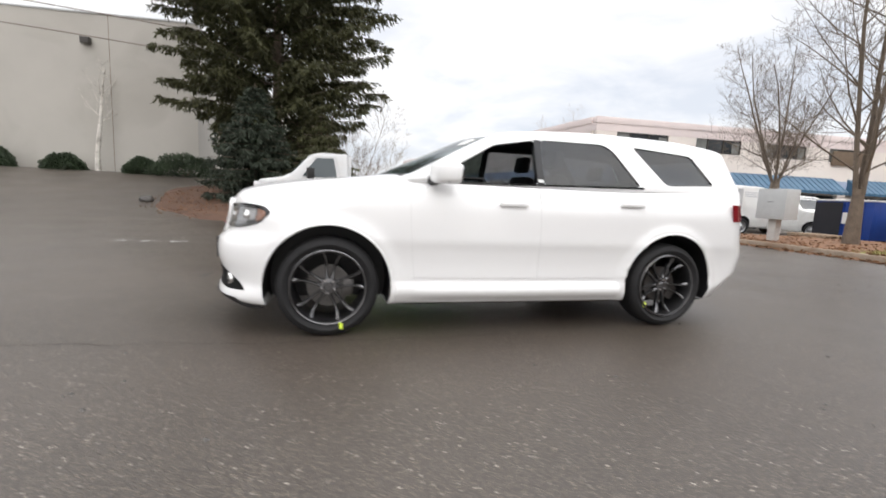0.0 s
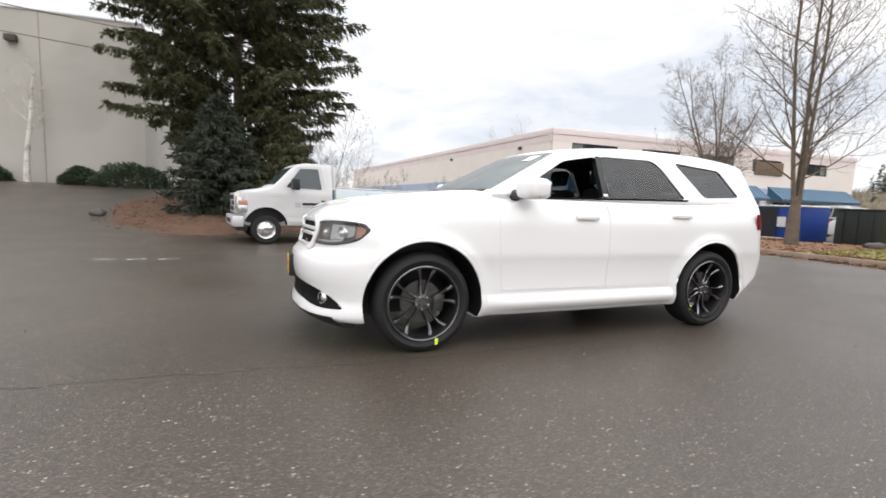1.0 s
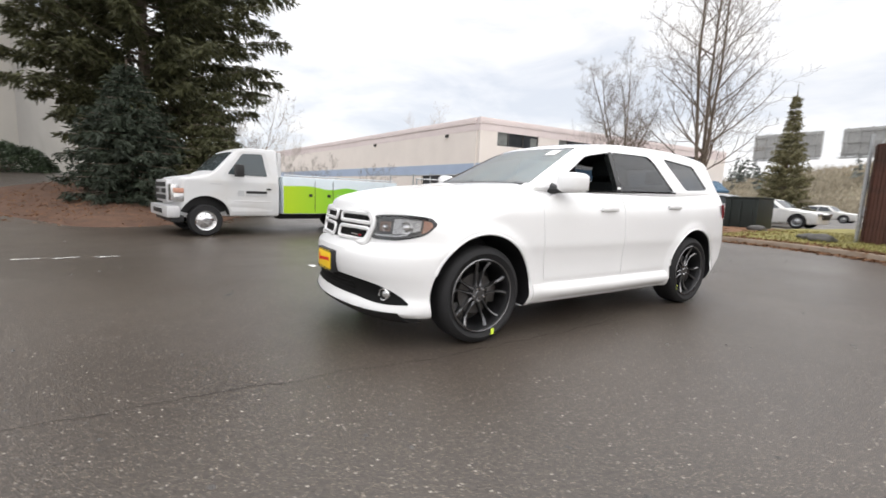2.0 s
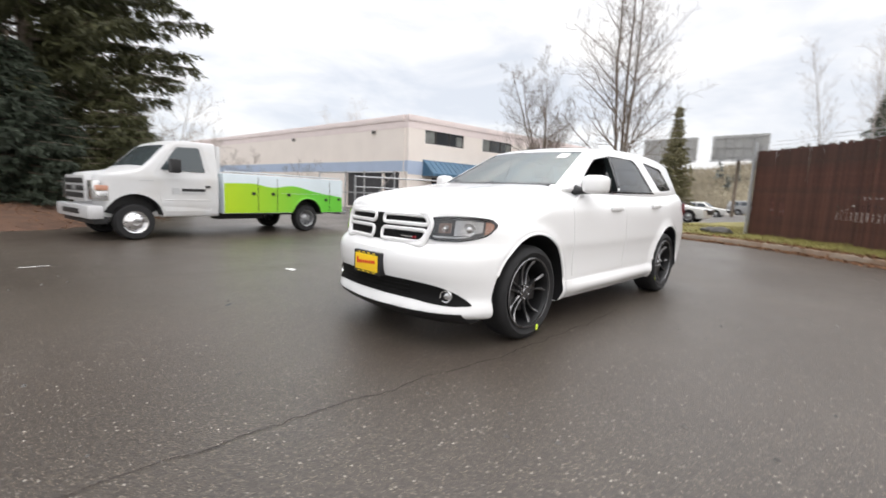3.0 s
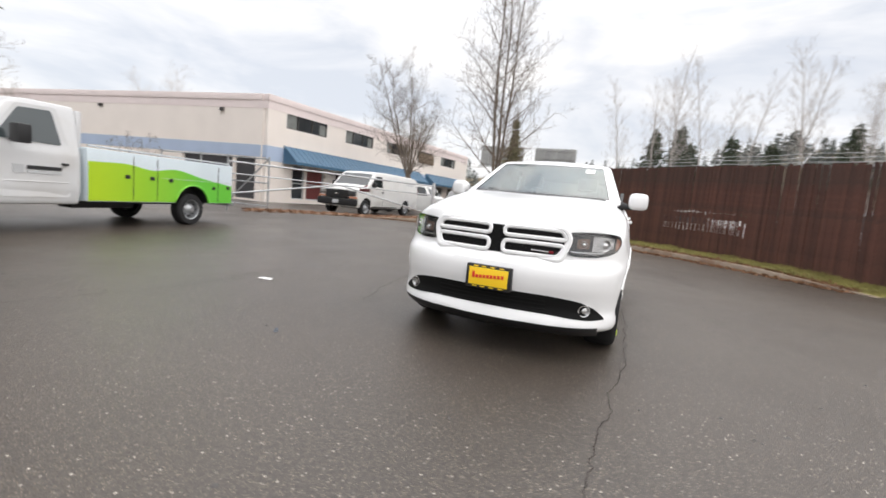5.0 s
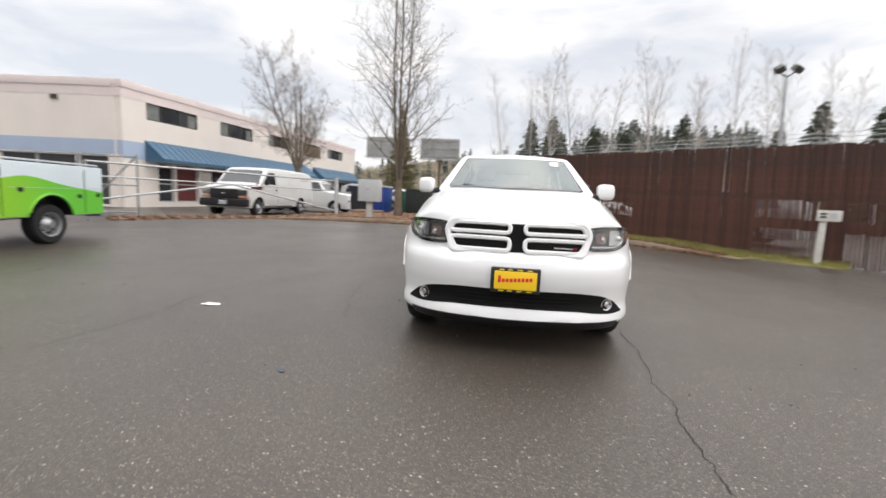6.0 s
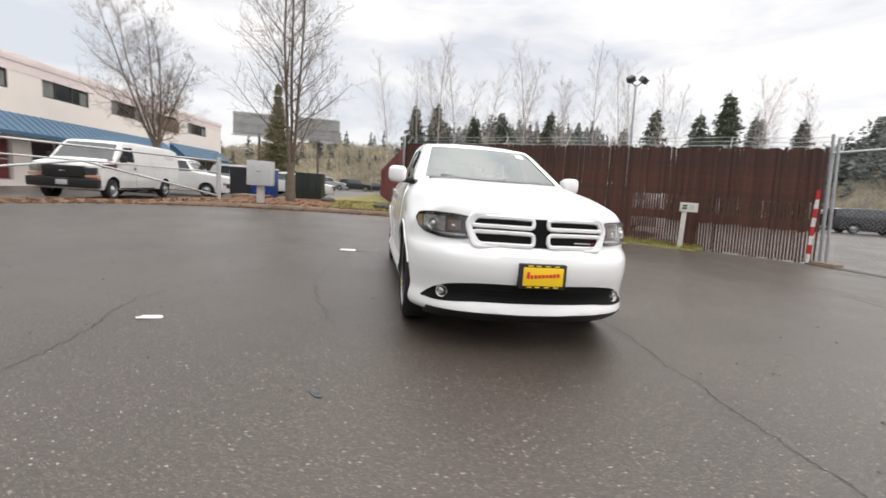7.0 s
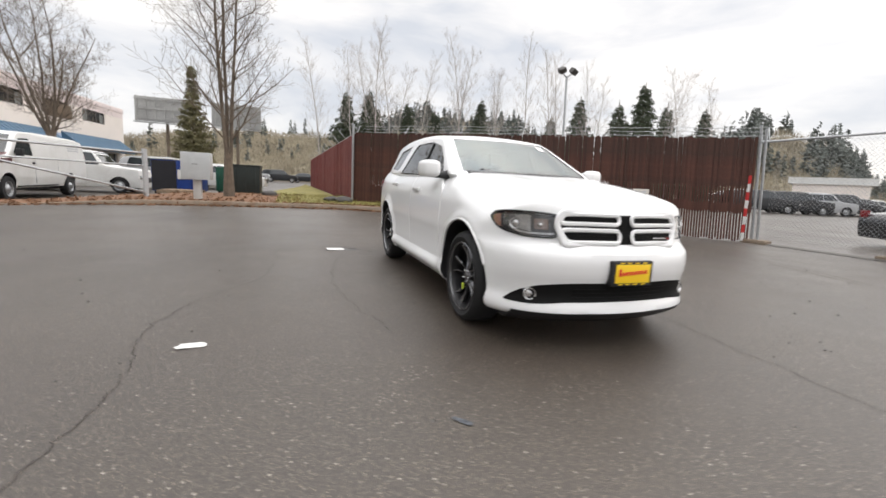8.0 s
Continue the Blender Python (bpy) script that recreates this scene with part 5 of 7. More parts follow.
def slivers(base, way, length, width, r):
    """Thin triangles from base points along way: arrays of vertices, three a sliver."""
    side = np.cross(way, r.normal(size=way.shape))
    side /= np.linalg.norm(side, axis=1)[:, None] + 1e-9
    w = (width * np.ones(len(base)))[:, None]
    tip = base + way * np.asarray(length)[:, None]
    mid = base + way * np.asarray(length)[:, None] * 0.45
    return np.stack((mid - side * w, tip, mid + side * w, base), 1).reshape(-1, 3)


def quads(n):
    return [(4 * i, 4 * i + 1, 4 * i + 2, 4 * i + 3) for i in range(n)]


def needle_crown(height, base_z, radius, seed, levels, around, twig_step, needle, width, droop=0.25, per=5, rag=0.3, limbs_out=None):
    """The sprays of a conifer: drooping boughs set with twigs of needles; returns the vertices and the bough lines."""
    r = np.random.default_rng(seed)
    out, boughs = [], []
    for i in range(levels):
        f = (i + r.uniform(0, 0.8)) / levels
        z = base_z + (height - base_z) * f
        reach = float(radius(f))
        for j in range(around):
            a = math.tau * (j + r.uniform(-0.35, 0.35)) / around + i * 1.3
            length = reach * r.uniform(1 - rag, 1 + rag * 0.35)
            if length < 0.15:
                continue
            t = np.linspace(0, 1, 6)
            sag = -droop * length * t + 0.30 * droop * length * t ** 3
            line = np.stack((np.cos(a) * length * t, np.sin(a) * length * t, z + sag), 1)
            boughs.append(line)
            n = max(3, int(length / twig_step))
            s = r.uniform(0.12, 1.0, n) ** 0.8
            p = np.stack([np.interp(s, t, line[:, k]) for k in range(3)], 1)
            for side in (-1, 1):
                ang = a + side * r.uniform(0.5, 1.2, n)
                w = np.stack((np.cos(ang), np.sin(ang), r.uniform(-1.5, -0.2, n)), 1)
                w /= np.linalg.norm(w, axis=1)[:, None]
                tl = needle * r.uniform(0.6, 1.3, n) * (1.15 - 0.5 * s)
                for k in range(per):
                    q = p + w * (tl * k / per)[:, None]
                    d = w + r.normal(size=w.shape) * 0.38
                    d /= np.linalg.norm(d, axis=1)[:, None]
                    out.append(slivers(q, d, tl * r.uniform(0.5, 0.8, n), width, r))
    return np.concatenate(out), boughs


def build_spruce(name, m, label, height, base_z, radius, seed, levels, around, twig_step, needle, width, trunk_r, droop=0.25, per=5, rag=0.3, material=None, boughs_too=True):
    tree = empty(name, m, label, "tree")
    v, boughs = needle_crown(height, base_z, radius, seed, levels, around, twig_step, needle, width, droop, per, rag)
    bm = bmesh.new()
    tube(bm, [(0, 0, -0.2), (0.03, 0.02, height * 0.4), (0, 0, height)], [trunk_r, trunk_r * 0.65, 0.02], 10)
    if boughs_too:
        for line in boughs:
            tube(bm, [tuple(q) for q in line[::2]] + [tuple(line[-1])], [0.03, 0.02, 0.012, 0.006], 4, False)
    part("trunk", bm, BARK, tree)
    from_arrays("crown", v, quads(len(v) // 4), material or NEEDLES, tree)
    return tree


# the big spruce on the island: broad, ragged, its boughs rising outwards
build_spruce("spruce_tree", pose(-2.55, 16.2, ground_z(-2.55, 16.2)), "tall ragged dark green spruce on a mulch island", 18.0, 1.0,
             curve((0, 2.6), (0.06, 3.4), (0.16, 4.3), (0.30, 4.8), (0.45, 4.9), (0.7, 3.6), (1.0, 0.2)), 11, 36, 9, 0.064, 0.46, 0.030, 0.24, -0.20, 6, 0.38)
# smaller conifer standing against it, dense to the ground
build_spruce("young_spruce", pose(-2.9, 13.1, ground_z(-2.9, 13.1) + 0.2), "dense bluish young spruce on the mulch island", 4.2, 0.05,
             curve((0, 1.75), (0.4, 1.5), (1.0, 0.1)), 23, 20, 11, 0.075, 0.34, 0.022, 0.06, 0.10, 5, 0.3, mat("bluish_needles", (0.027, 0.038, 0.022), 0.7, vary=0.5, scale=2, fine=12))
build_spruce("young_spruce", pose(-0.6, 13.6, ground_z(-0.6, 13.6) + 0.1), "dense dark young spruce behind the truck", 3.6, 0.05,
             curve((0, 1.9), (0.4, 1.5), (1.0, 0.1)), 29, 16, 11, 0.085, 0.34, 0.022, 0.06, 0.10, 5, 0.3, NEEDLES)


def bare_lines(seed, height, spread, stems, counts=(18, 7, 4), first=0.22, lean=0.25, slim=1.0, bole=0.0, limb=0.34):
    """Branch lines of a leafless tree as (points, radii, level): upswept side branches set round each stem."""
    r = np.random.default_rng(seed)
    lines = []

    def grow(p, d, length, radius, level):
        n = 6
        pts, rad = [p], [radius]
        for i in range(n):
            d = (d + Vector(r.normal(size=3)) * (0.05, 0.08, 0.12, 0.14)[level] + Vector((0, 0, (0.04, 0.075, 0.11, 0.11)[level]))).normalized()
            p = p + d * (length / n)
            pts.append(p)
            rad.append(radius * (1 - 0.78 * (i + 1) / n))
        lines.append((pts, rad, level))
        if level >= len(counts):
            return
        count = counts[level]
        turn = r.uniform(0, math.tau)
        lo = first if level == 0 else 0.18
        for k in range(count):
            s = lo + (0.97 - lo) * (k + r.uniform(0, 0.9)) / count
            i = min(n - 1, int(s * n))
            q = pts[i].lerp(pts[i + 1], s * n - i)
            run = (pts[i + 1] - pts[i]).normalized()
            a = turn + 2.4 * k + r.uniform(-0.4, 0.4)
            side = run.cross(Vector((math.cos(a), math.sin(a), 0.2))).normalized()
            way = (run * r.uniform(0.6, 1.0) + side * r.uniform(0.7, 1.0) * spread).normalized()
            share = r.uniform(0.30, 0.42) * (1.15 - 0.75 * s) * slim if level == 0 else r.uniform(0.28, 0.5) * (1.1 - 0.4 * s)
            grow(q, way, length * share, max(0.004, rad[i] * (limb if level == 0 else 0.5)), level + 1)
    if bole:
        lines.append(([Vector((0, 0, -0.1)), Vector((0.02, 0.01, bole * 0.5)), Vector((0, 0, bole + 0.1))], [0.022 * height / 0.6, 0.017 * height / 0.6, 0.013 * height / 0.6], 0))
    for s in range(stems):
        a = math.tau * s / max(1, stems) + 0.7
        tilt = lean if stems > 1 else 0.03
        grow(Vector((0.08 * math.cos(a) * (stems > 1), 0.08 * math.sin(a) * (stems > 1), bole - 0.1)), Vector((tilt * math.cos(a), tilt * math.sin(a), 1)).normalized(),
             (height - bole) * (1 - 0.1 * s), 0.018 * height / (1 + 0.3 * (stems - 1)), 0)
    return lines


def bare_tree(name, m, label, seed, height, spread, stems, counts, material, first=0.22, lean=0.25, thick=1.0, slim=1.0, bole=0.0, limb=0.34):
    tree = empty(name, m, label, "tree")
    big, fine = bmesh.new(), bmesh.new()
    for pts, rad, level in bare_lines(seed, height, spread, stems, counts, first, lean, slim, bole, limb):
        if level == 0:
            tube(big, pts, [q * thick for q in rad], 8, False)
        else:
            tube(fine, pts[::2], [max(0.0035, q * thick) for q in (rad[0], rad[2], rad[4], rad[6])], 4 if level < 2 else 3, False)
    part("trunk", big, material, tree)
    part("branchwork", fine, material, tree)
    return tree


bare_tree("leafless_tree", pose(13.8, 4.45, 0.22), "tall leafless tree with several upright stems in leaf litter", 5, 11.6, 1.15, 3, (21, 10, 6), BARK, 0.06, 0.07, 0.50, 0.85, 1.5, 0.46)
bare_tree("leafless_tree", pose(20.8, 12.4, 0.15), "wide leafless tree in front of the office awning", 8, 10.4, 1.3, 6, (16, 11, 7), BARK, 0.03, 0.42, 0.80, 1.0, 2.3, 0.42)
bare_tree("leafless_shrub", pose(0.4, 15.4, 0.3), "pale leafless shrub beside the spruce", 14, 6.2, 1.1, 7, (12, 8, 4), mat("pale_twigs", (0.22, 0.165, 0.125), 0.9, vary=0.2), 0.12, 0.75, 0.6, 1.1)
bare_tree("leafless_shrub", pose(1.9, 16.5, 0.2), "pale leafless shrub beside the spruce", 15, 4.4, 1.0, 4, (11, 6, 3), PALE_BARK, 0.1, 0.5, 0.5, 1.1)
bare_tree("street_birch", pose(-11.3, 20.4, 1.4), "thin white-stemmed young tree against the hall", 16, 5.2, 0.9, 1, (10, 6, 3), mat("white_birch_bark", (0.62, 0.59, 0.54), 0.8, vary=0.3, scale=4, dirt=(0.12, 0.09, 0.07), dirt_amount=0.8), 0.45, 0.0, 1.5)
bare_tree("leafless_tree", pose(29.0, 48.0, 0), "hazy leafless tree behind the office roof", 17, 13.5, 1.1, 4, (18, 9, 5), TWIGS, 0.25, 0.3, 0.6, 0.9, 3.0)

for x, y, h, seed in ((3.6, 18.6, 2.9, 61), (4.8, 18.9, 3.0, 62), (8.0, 18.6, 3.1, 63)):
    bare_tree("leafless_bush", pose(x, y, ground_z(x, y)), "low brown leafless bush before the office wall", seed, h, 1.0, 6, (10, 6, 4), BARK, 0.1, 0.45, 0.5, 1.0)

# birches and conifers beyond the board fence
first = bare_tree("birch_tree", pose(34.6, 0.1, 0), "tall thin leafless birch behind the fence", 31, 11.9, 0.75, 1, (30, 8, 4), TWIGS, 0.36, 0.0, 0.27, 0.55)
second = bare_tree("birch_tree", pose(32.4, -2.3, 0), "tall thin leafless birch behind the fence", 32, 11.8, 0.80, 1, (26, 9, 4), TWIGS, 0.42, 0.0, 0.27, 0.64)
for ob in (first, second):
    tagged(ob, group="birches beyond the fence")
for i, (x, y, h) in enumerate([(32.9, -5.6, 12.9), (36.1, -4.6, 13.0), (35.2, -8.5, 12.4), (32.5, -10.4, 12.2), (30.2, -10.8, 13.6), (34.5, -16.1, 12.5), (28.8, -16.0, 12.5), (30.0, -19.8, 12.4),
                               (29.8, -23.6, 11.2), (25.0, -26.0, 11.2), (22.3, -25.8, 10.4), (21.6, -29.0, 10.0), (26.8, -3.1, 11.0), (31.0, -14.0, 10.5), (27.0, -20.5, 11.5), (38.5, -6.5, 12.5), (27.5, -17.5, 11.5)]):
    ob = copy_thing((first, second)[i % 2], pose(x, y, 0, rx=1.5 * math.sin(i), ry=2.0 * math.cos(2.1 * i), rz=67 * i))
    ob.scale = (h / 11.9,) * 3
pine = build_spruce("conifer_tree", pose(38.4, -2.4, 0), "dark green conifer behind the board fence", 9.2, 0.6, curve((0, 2.3), (0.3, 2.0), (0.7, 0.95), (1.0, 0.05)), 41, 50, 8, 0.12, 0.34, 0.035, 0.15, 0.22, 4, 0.6, FAR_NEEDLES, False)
fir = build_spruce("conifer_tree", pose(40.0, -5.4, 0), "dark green conifer behind the board fence", 8.6, 0.6, curve((0, 2.0), (0.3, 1.7), (0.75, 0.65), (1.0, 0.04)), 43, 48, 7, 0.12, 0.34, 0.035, 0.15, 0.26, 4, 0.65, FAR_NEEDLES, False)
for ob in (pine, fir):
    tagged(ob, group="conifers beyond the fence")
for i, (x, y, h) in enumerate([(37.4, -8.0, 8.6), (40.7, -16.9, 9.5), (34.7, -21.9, 8.3), (30.7, -22.3, 8.7), (28.7, -24.9, 9.0), (25.9, -25.0, 9.3), (27.5, -29.2, 9.1), (25.3, -31.2, 7.9), (38.6, -11.0, 8.3), (36.8, -4.2, 8.4), (29.5, -26.5, 7.8)]):
    ob = copy_thing((fir, pine)[i % 2], pose(x, y, 0, rz=49 * i))
    ob.scale = (h / 8.4,) * 3
build_spruce("cypress_tree", pose(37.5, 10.0, 0), "narrow olive green cypress behind the bare tree", 10.2, 0.3, curve((0, 1.9), (0.3, 1.5), (0.55, 0.85), (0.75, 0.4), (1.0, 0.05)), 47, 46, 11, 0.10, 0.32, 0.03, 0.15, -0.5, 3, 0.3, CYPRESS, False)


def shrub(name, m, label, size, n, leaf, material, seed):
    """A leafy mound with an uneven outline."""
    r = np.random.default_rng(seed)
    d = r.normal(size=(n, 3))
    d /= np.linalg.norm(d, axis=1)[:, None]
    d[:, 2] = np.abs(d[:, 2])
    lump = np.array([noise.noise(Vector(q) * 2.3 + Vector((seed, 0, 0))) for q in d])
    p = d * np.array(size) * ((0.55 + 0.45 * r.uniform(size=n) ** 0.4) * (1 + 0.22 * lump))[:, None]
    w = d + r.normal(size=(n, 3)) * 0.7
    w /= np.linalg.norm(w, axis=1)[:, None]
    v = slivers(p, w, leaf * r.uniform(0.6, 1.4, n), leaf * 0.28, r)
    bush = empty(name, m, label, "shrub")
    from_arrays("leaves", v, quads(n), material, bush)
    bm = bmesh.new()
    for k in range(7):
        a = math.tau * k / 7
        tube(bm, [(0, 0, -0.05), (0.3 * size[0] * math.cos(a), 0.3 * size[1] * math.sin(a), 0.4 * size[2]), (0.6 * size[0] * math.cos(a), 0.6 * size[1] * math.sin(a), 0.7 * size[2])], [0.03, 0.02, 0.008], 5)
    part("stems", bm, BARK, bush)
    return bush


for i, (x, y, sx, sz) in enumerate([(-16.2, 20.6, 1.5, 1.1), (-12.7, 20.4, 0.9, 0.75), (-9.2, 19.9, 0.75, 0.75), (-7.2, 19.5, 1.6, 1.05), (-19.5, 20.9, 1.3, 1.2)]):
    shrub("clipped_shrub", pose(x, y, ground_z(x, y) - 0.05), "rounded dark green shrub at the foot of the hall", (sx, 0.8, sz), 6000, 0.11, LEAVES, 50 + i)

# island of mulch
def build_island():
    bm = bmesh.new()
    def f(u, v):
        a = math.tau * u
        rr = v * (1 + 0.06 * math.sin(3 * a) + 0.04 * math.sin(7 * a + 1))
        x, y = -2.9 + 3.6 * rr * math.cos(a), 13.9 + 4.0 * rr * math.sin(a)
        n = noise.noise(Vector((x * 1.3, y * 1.3, 0)))
        return (x, y, ground_z(x, y) - 0.03 + 0.36 * (1 - v ** 2.2) + 0.05 * n * (1 - v))
    grid(bm, 64, 16, f)
    bmesh.ops.remove_doubles(bm, verts=bm.verts, dist=0.0005)
    tagged(part("mulch_island", bm, MULCH, smooth=60), "brown bark mulch island round the spruce", "planting bed", kind="structure")
    n = 2600
    a, rr = rng.uniform(0, math.tau, n), np.sqrt(rng.uniform(0.15, 1.1, n))
    p = np.array([(x, y, ground_z(x, y) - 0.02 + 0.36 * max(0.0, 1 - r ** 2.2)) for x, y, r in zip(-2.9 + 3.6 * rr * np.cos(a), 13.9 + 4.0 * rr * np.sin(a), rr)])
    w = rng.normal(size=(n, 3)) * (1, 1, 0.25) + (0, 0, 0.1)
    w /= np.linalg.norm(w, axis=1)[:, None]
    v = slivers(p + (0, 0, 0.015), w, rng.uniform(0.04, 0.11, n), 0.018, rng)
    tagged(from_arrays("bark_chips", v, quads(n), LITTER), "loose bark chips and dead leaves", "mulch", kind="stuff")
    bm = bmesh.new()
    bmesh.ops.create_icosphere(bm, subdivisions=3, radius=1)
    for q in bm.verts:
        q.co = q.co * (1 + 0.25 * noise.noise(q.co * 1.7))
        q.co = (q.co.x * 0.24, q.co.y * 0.17, q.co.z * 0.14)
    rock = part("edge_stone", bm, mat("dark_stone", (0.09, 0.085, 0.08), 0.8, vary=0.3, scale=6, bump=0.5), smooth=50)
    rock.matrix_basis = pose(-6.45, 13.0, ground_z(-6.45, 13.0) + 0.06)
    tagged(rock, "dark rough stone at the island's edge", "stone")


build_island()


# verge behind the kerb: leaf litter in the north, grass along the fence
def verge_width(i):
    return float(curve((0, 1.0), (14, 1.6), (24, 5.5), (36, 6.5), (42, 3.4), (48, 2.6), (56, 1.9), (66, 1.4))(i))


def verge_point(i, f):
    p = KERB_LINE[i]
    q = p + side_of(KERB_LINE, i) * (0.155 + verge_width(i) * f)
    edge = min(1.0, (len(KERB_LINE) - 1 - i) / 10 + 0.1) * dropped(i)
    return Vector((q.x, q.y, ground_z(p.x, p.y) + 0.125 * edge + 0.05 * f * dropped(i) + 0.03 * dropped(i) * noise.noise(Vector((q.x, q.y, 3.0))) * f))


def build_verge(name, label, i0, i1, material):
    bm = bmesh.new()
    rows = [[bm.verts.new(verge_point(i, j / 10)) for j in range(11)] for i in range(i0, i1 + 1)]
    for a, b in zip(rows, rows[1:]):
        for j in range(10):
            bm.faces.new((a[j], b[j], b[j + 1], a[j + 1]))
    rim = [r[-1] for r in rows]
    down = [bm.verts.new(v.co - Vector((0, 0, 0.35))) for v in rim]
    for k in range(len(rim) - 1):
        bm.faces.new((rim[k], rim[k + 1], down[k + 1], down[k]))
    tagged(part(name, bm, material, smooth=60), label, "verge", kind="structure")


build_verge("litter_verge", "bare verge under brown fallen leaves", 0, 28, LITTER)
build_verge("grass_verge", "patchy yellow-green winter grass verge", 28, 66, GRASS)


def build_blades():
    n = 15000
    i = rng.integers(28, 66, n)
    f = rng.uniform(0.0, 1, n)
    p = np.array([verge_point(a, b).lerp(verge_point(a + 1, b), t) for a, b, t in zip(i, f, rng.uniform(0, 1, n))])
    w = rng.normal(size=(n, 3)) * 0.5 + (0, 0, 1)
    w /= np.linalg.norm(w, axis=1)[:, None]
    clump = np.array([noise.noise(Vector(q) * 1.5) for q in p])
    v = slivers(p, w, 0.05 + 0.05 * rng.uniform(size=n) + 0.08 * np.maximum(0, clump), 0.006, rng)
    tagged(from_arrays("grass_blades", v, quads(n), GRASS), "short winter grass blades", "grass", kind="stuff")
    n = 8000
    i = rng.integers(0, 65, n)
    f = np.where(rng.uniform(size=n) < 0.5, rng.uniform(-0.14, 0.03, n), rng.uniform(0, 1, n) ** 1.5)
    pts = []
    for a, b in zip(i, f):
        q = verge_point(a, max(0.0, b)) if b >= 0 else KERB_LINE[a] + side_of(KERB_LINE, a) * b * 2
        if b < 0:
            q = Vector((q.x, q.y, ground_z(q.x, q.y)))
        elif a > 30 and b > 0.12:
            q = verge_point(a, 0.02)
        pts.append(q)
    p = np.array(pts) + rng.normal(size=(n, 3)) * (0.07, 0.07, 0.0) + (0, 0, 0.012)
    w = rng.normal(size=(n, 3)) * (1, 1, 0.2)
    w /= np.linalg.norm(w, axis=1)[:, None]
    v = slivers(p, w, rng.uniform(0.05, 0.12, n), 0.022, rng)
    tagged(from_arrays("fallen_leaves", v, quads(n), LITTER), "brown fallen leaves along the kerb", "leaves", kind="stuff")


build_blades()

# a mossy strip at the foot of the board fence, round the notice post
def fence_foot(u, v):
    a = 2.4 + 6.2 * u
    wide = 0.75 * math.sin(math.pi * min(1.0, 0.12 + 1.2 * u)) ** 0.5 if u < 0.76 else 0.75
    x, y = 4.65 + 0.70 * a - 0.714 * wide * v, -9.28 + 0.714 * a + 0.70 * wide * v
    return Vector((x, y, ground_z(x, y) + 0.07 * (1 - v) + 0.004 + 0.025 * noise.noise(Vector((x * 2, y * 2, 5))) * (1 - v)))


tagged(part("moss_strip", grid(bmesh.new(), 40, 6, fence_foot), GRASS, smooth=60), "thin mossy grass strip at the fence foot", "verge", kind="structure")
n = 5000
p = np.array([fence_foot(a, b) for a, b in zip(rng.uniform(0, 1, n), rng.uniform(0, 1, n) ** 1.3)])
w = rng.normal(size=(n, 3)) * 0.6 + (0, 0, 1)
w /= np.linalg.norm(w, axis=1)[:, None]
tagged(from_arrays("moss_blades", slivers(p, w, rng.uniform(0.04, 0.13, n), 0.006, rng), quads(n), GRASS), "short yellowish grass tufts at the fence foot", "grass", kind="stuff")

# the grass strip running on between the far lane and the fence's second leg
bm = bmesh.new()
grid(bm, 40, 12, lambda u, v: (16.6 + 34 * u, 0.35 + 0.5 * u + (3.4 * (1 - u) ** 1.4 + 0.2) * v, 0.30 - 0.1 * u + 0.05 * noise.noise(Vector((30 * u, 4 * v, 1)))))
tagged(part("lawn_strip", bm, GRASS, smooth=60), "patchy yellow-green grass strip beside the fence", "lawn", kind="structure")


# far woods: ragged conifers over brown brush on rising ground
CREST_AT = [-68, -65.5, -62, -57, -54, -51, -40, -32, -28, -16, -8, 0, 8, 20, 34]
CREST = [0.5, 5.0, 13.5, 17.5, 15.5, 8.0, 8.0, 13.0, 19.5, 20.0, 14.0, 13.0, 12.5, 8.0, 5.0]


def rise_at(az, dist):
    return np.interp(np.degrees(az), CREST_AT, CREST) * np.clip((dist - 76) / 50, 0, 1) - 0.6


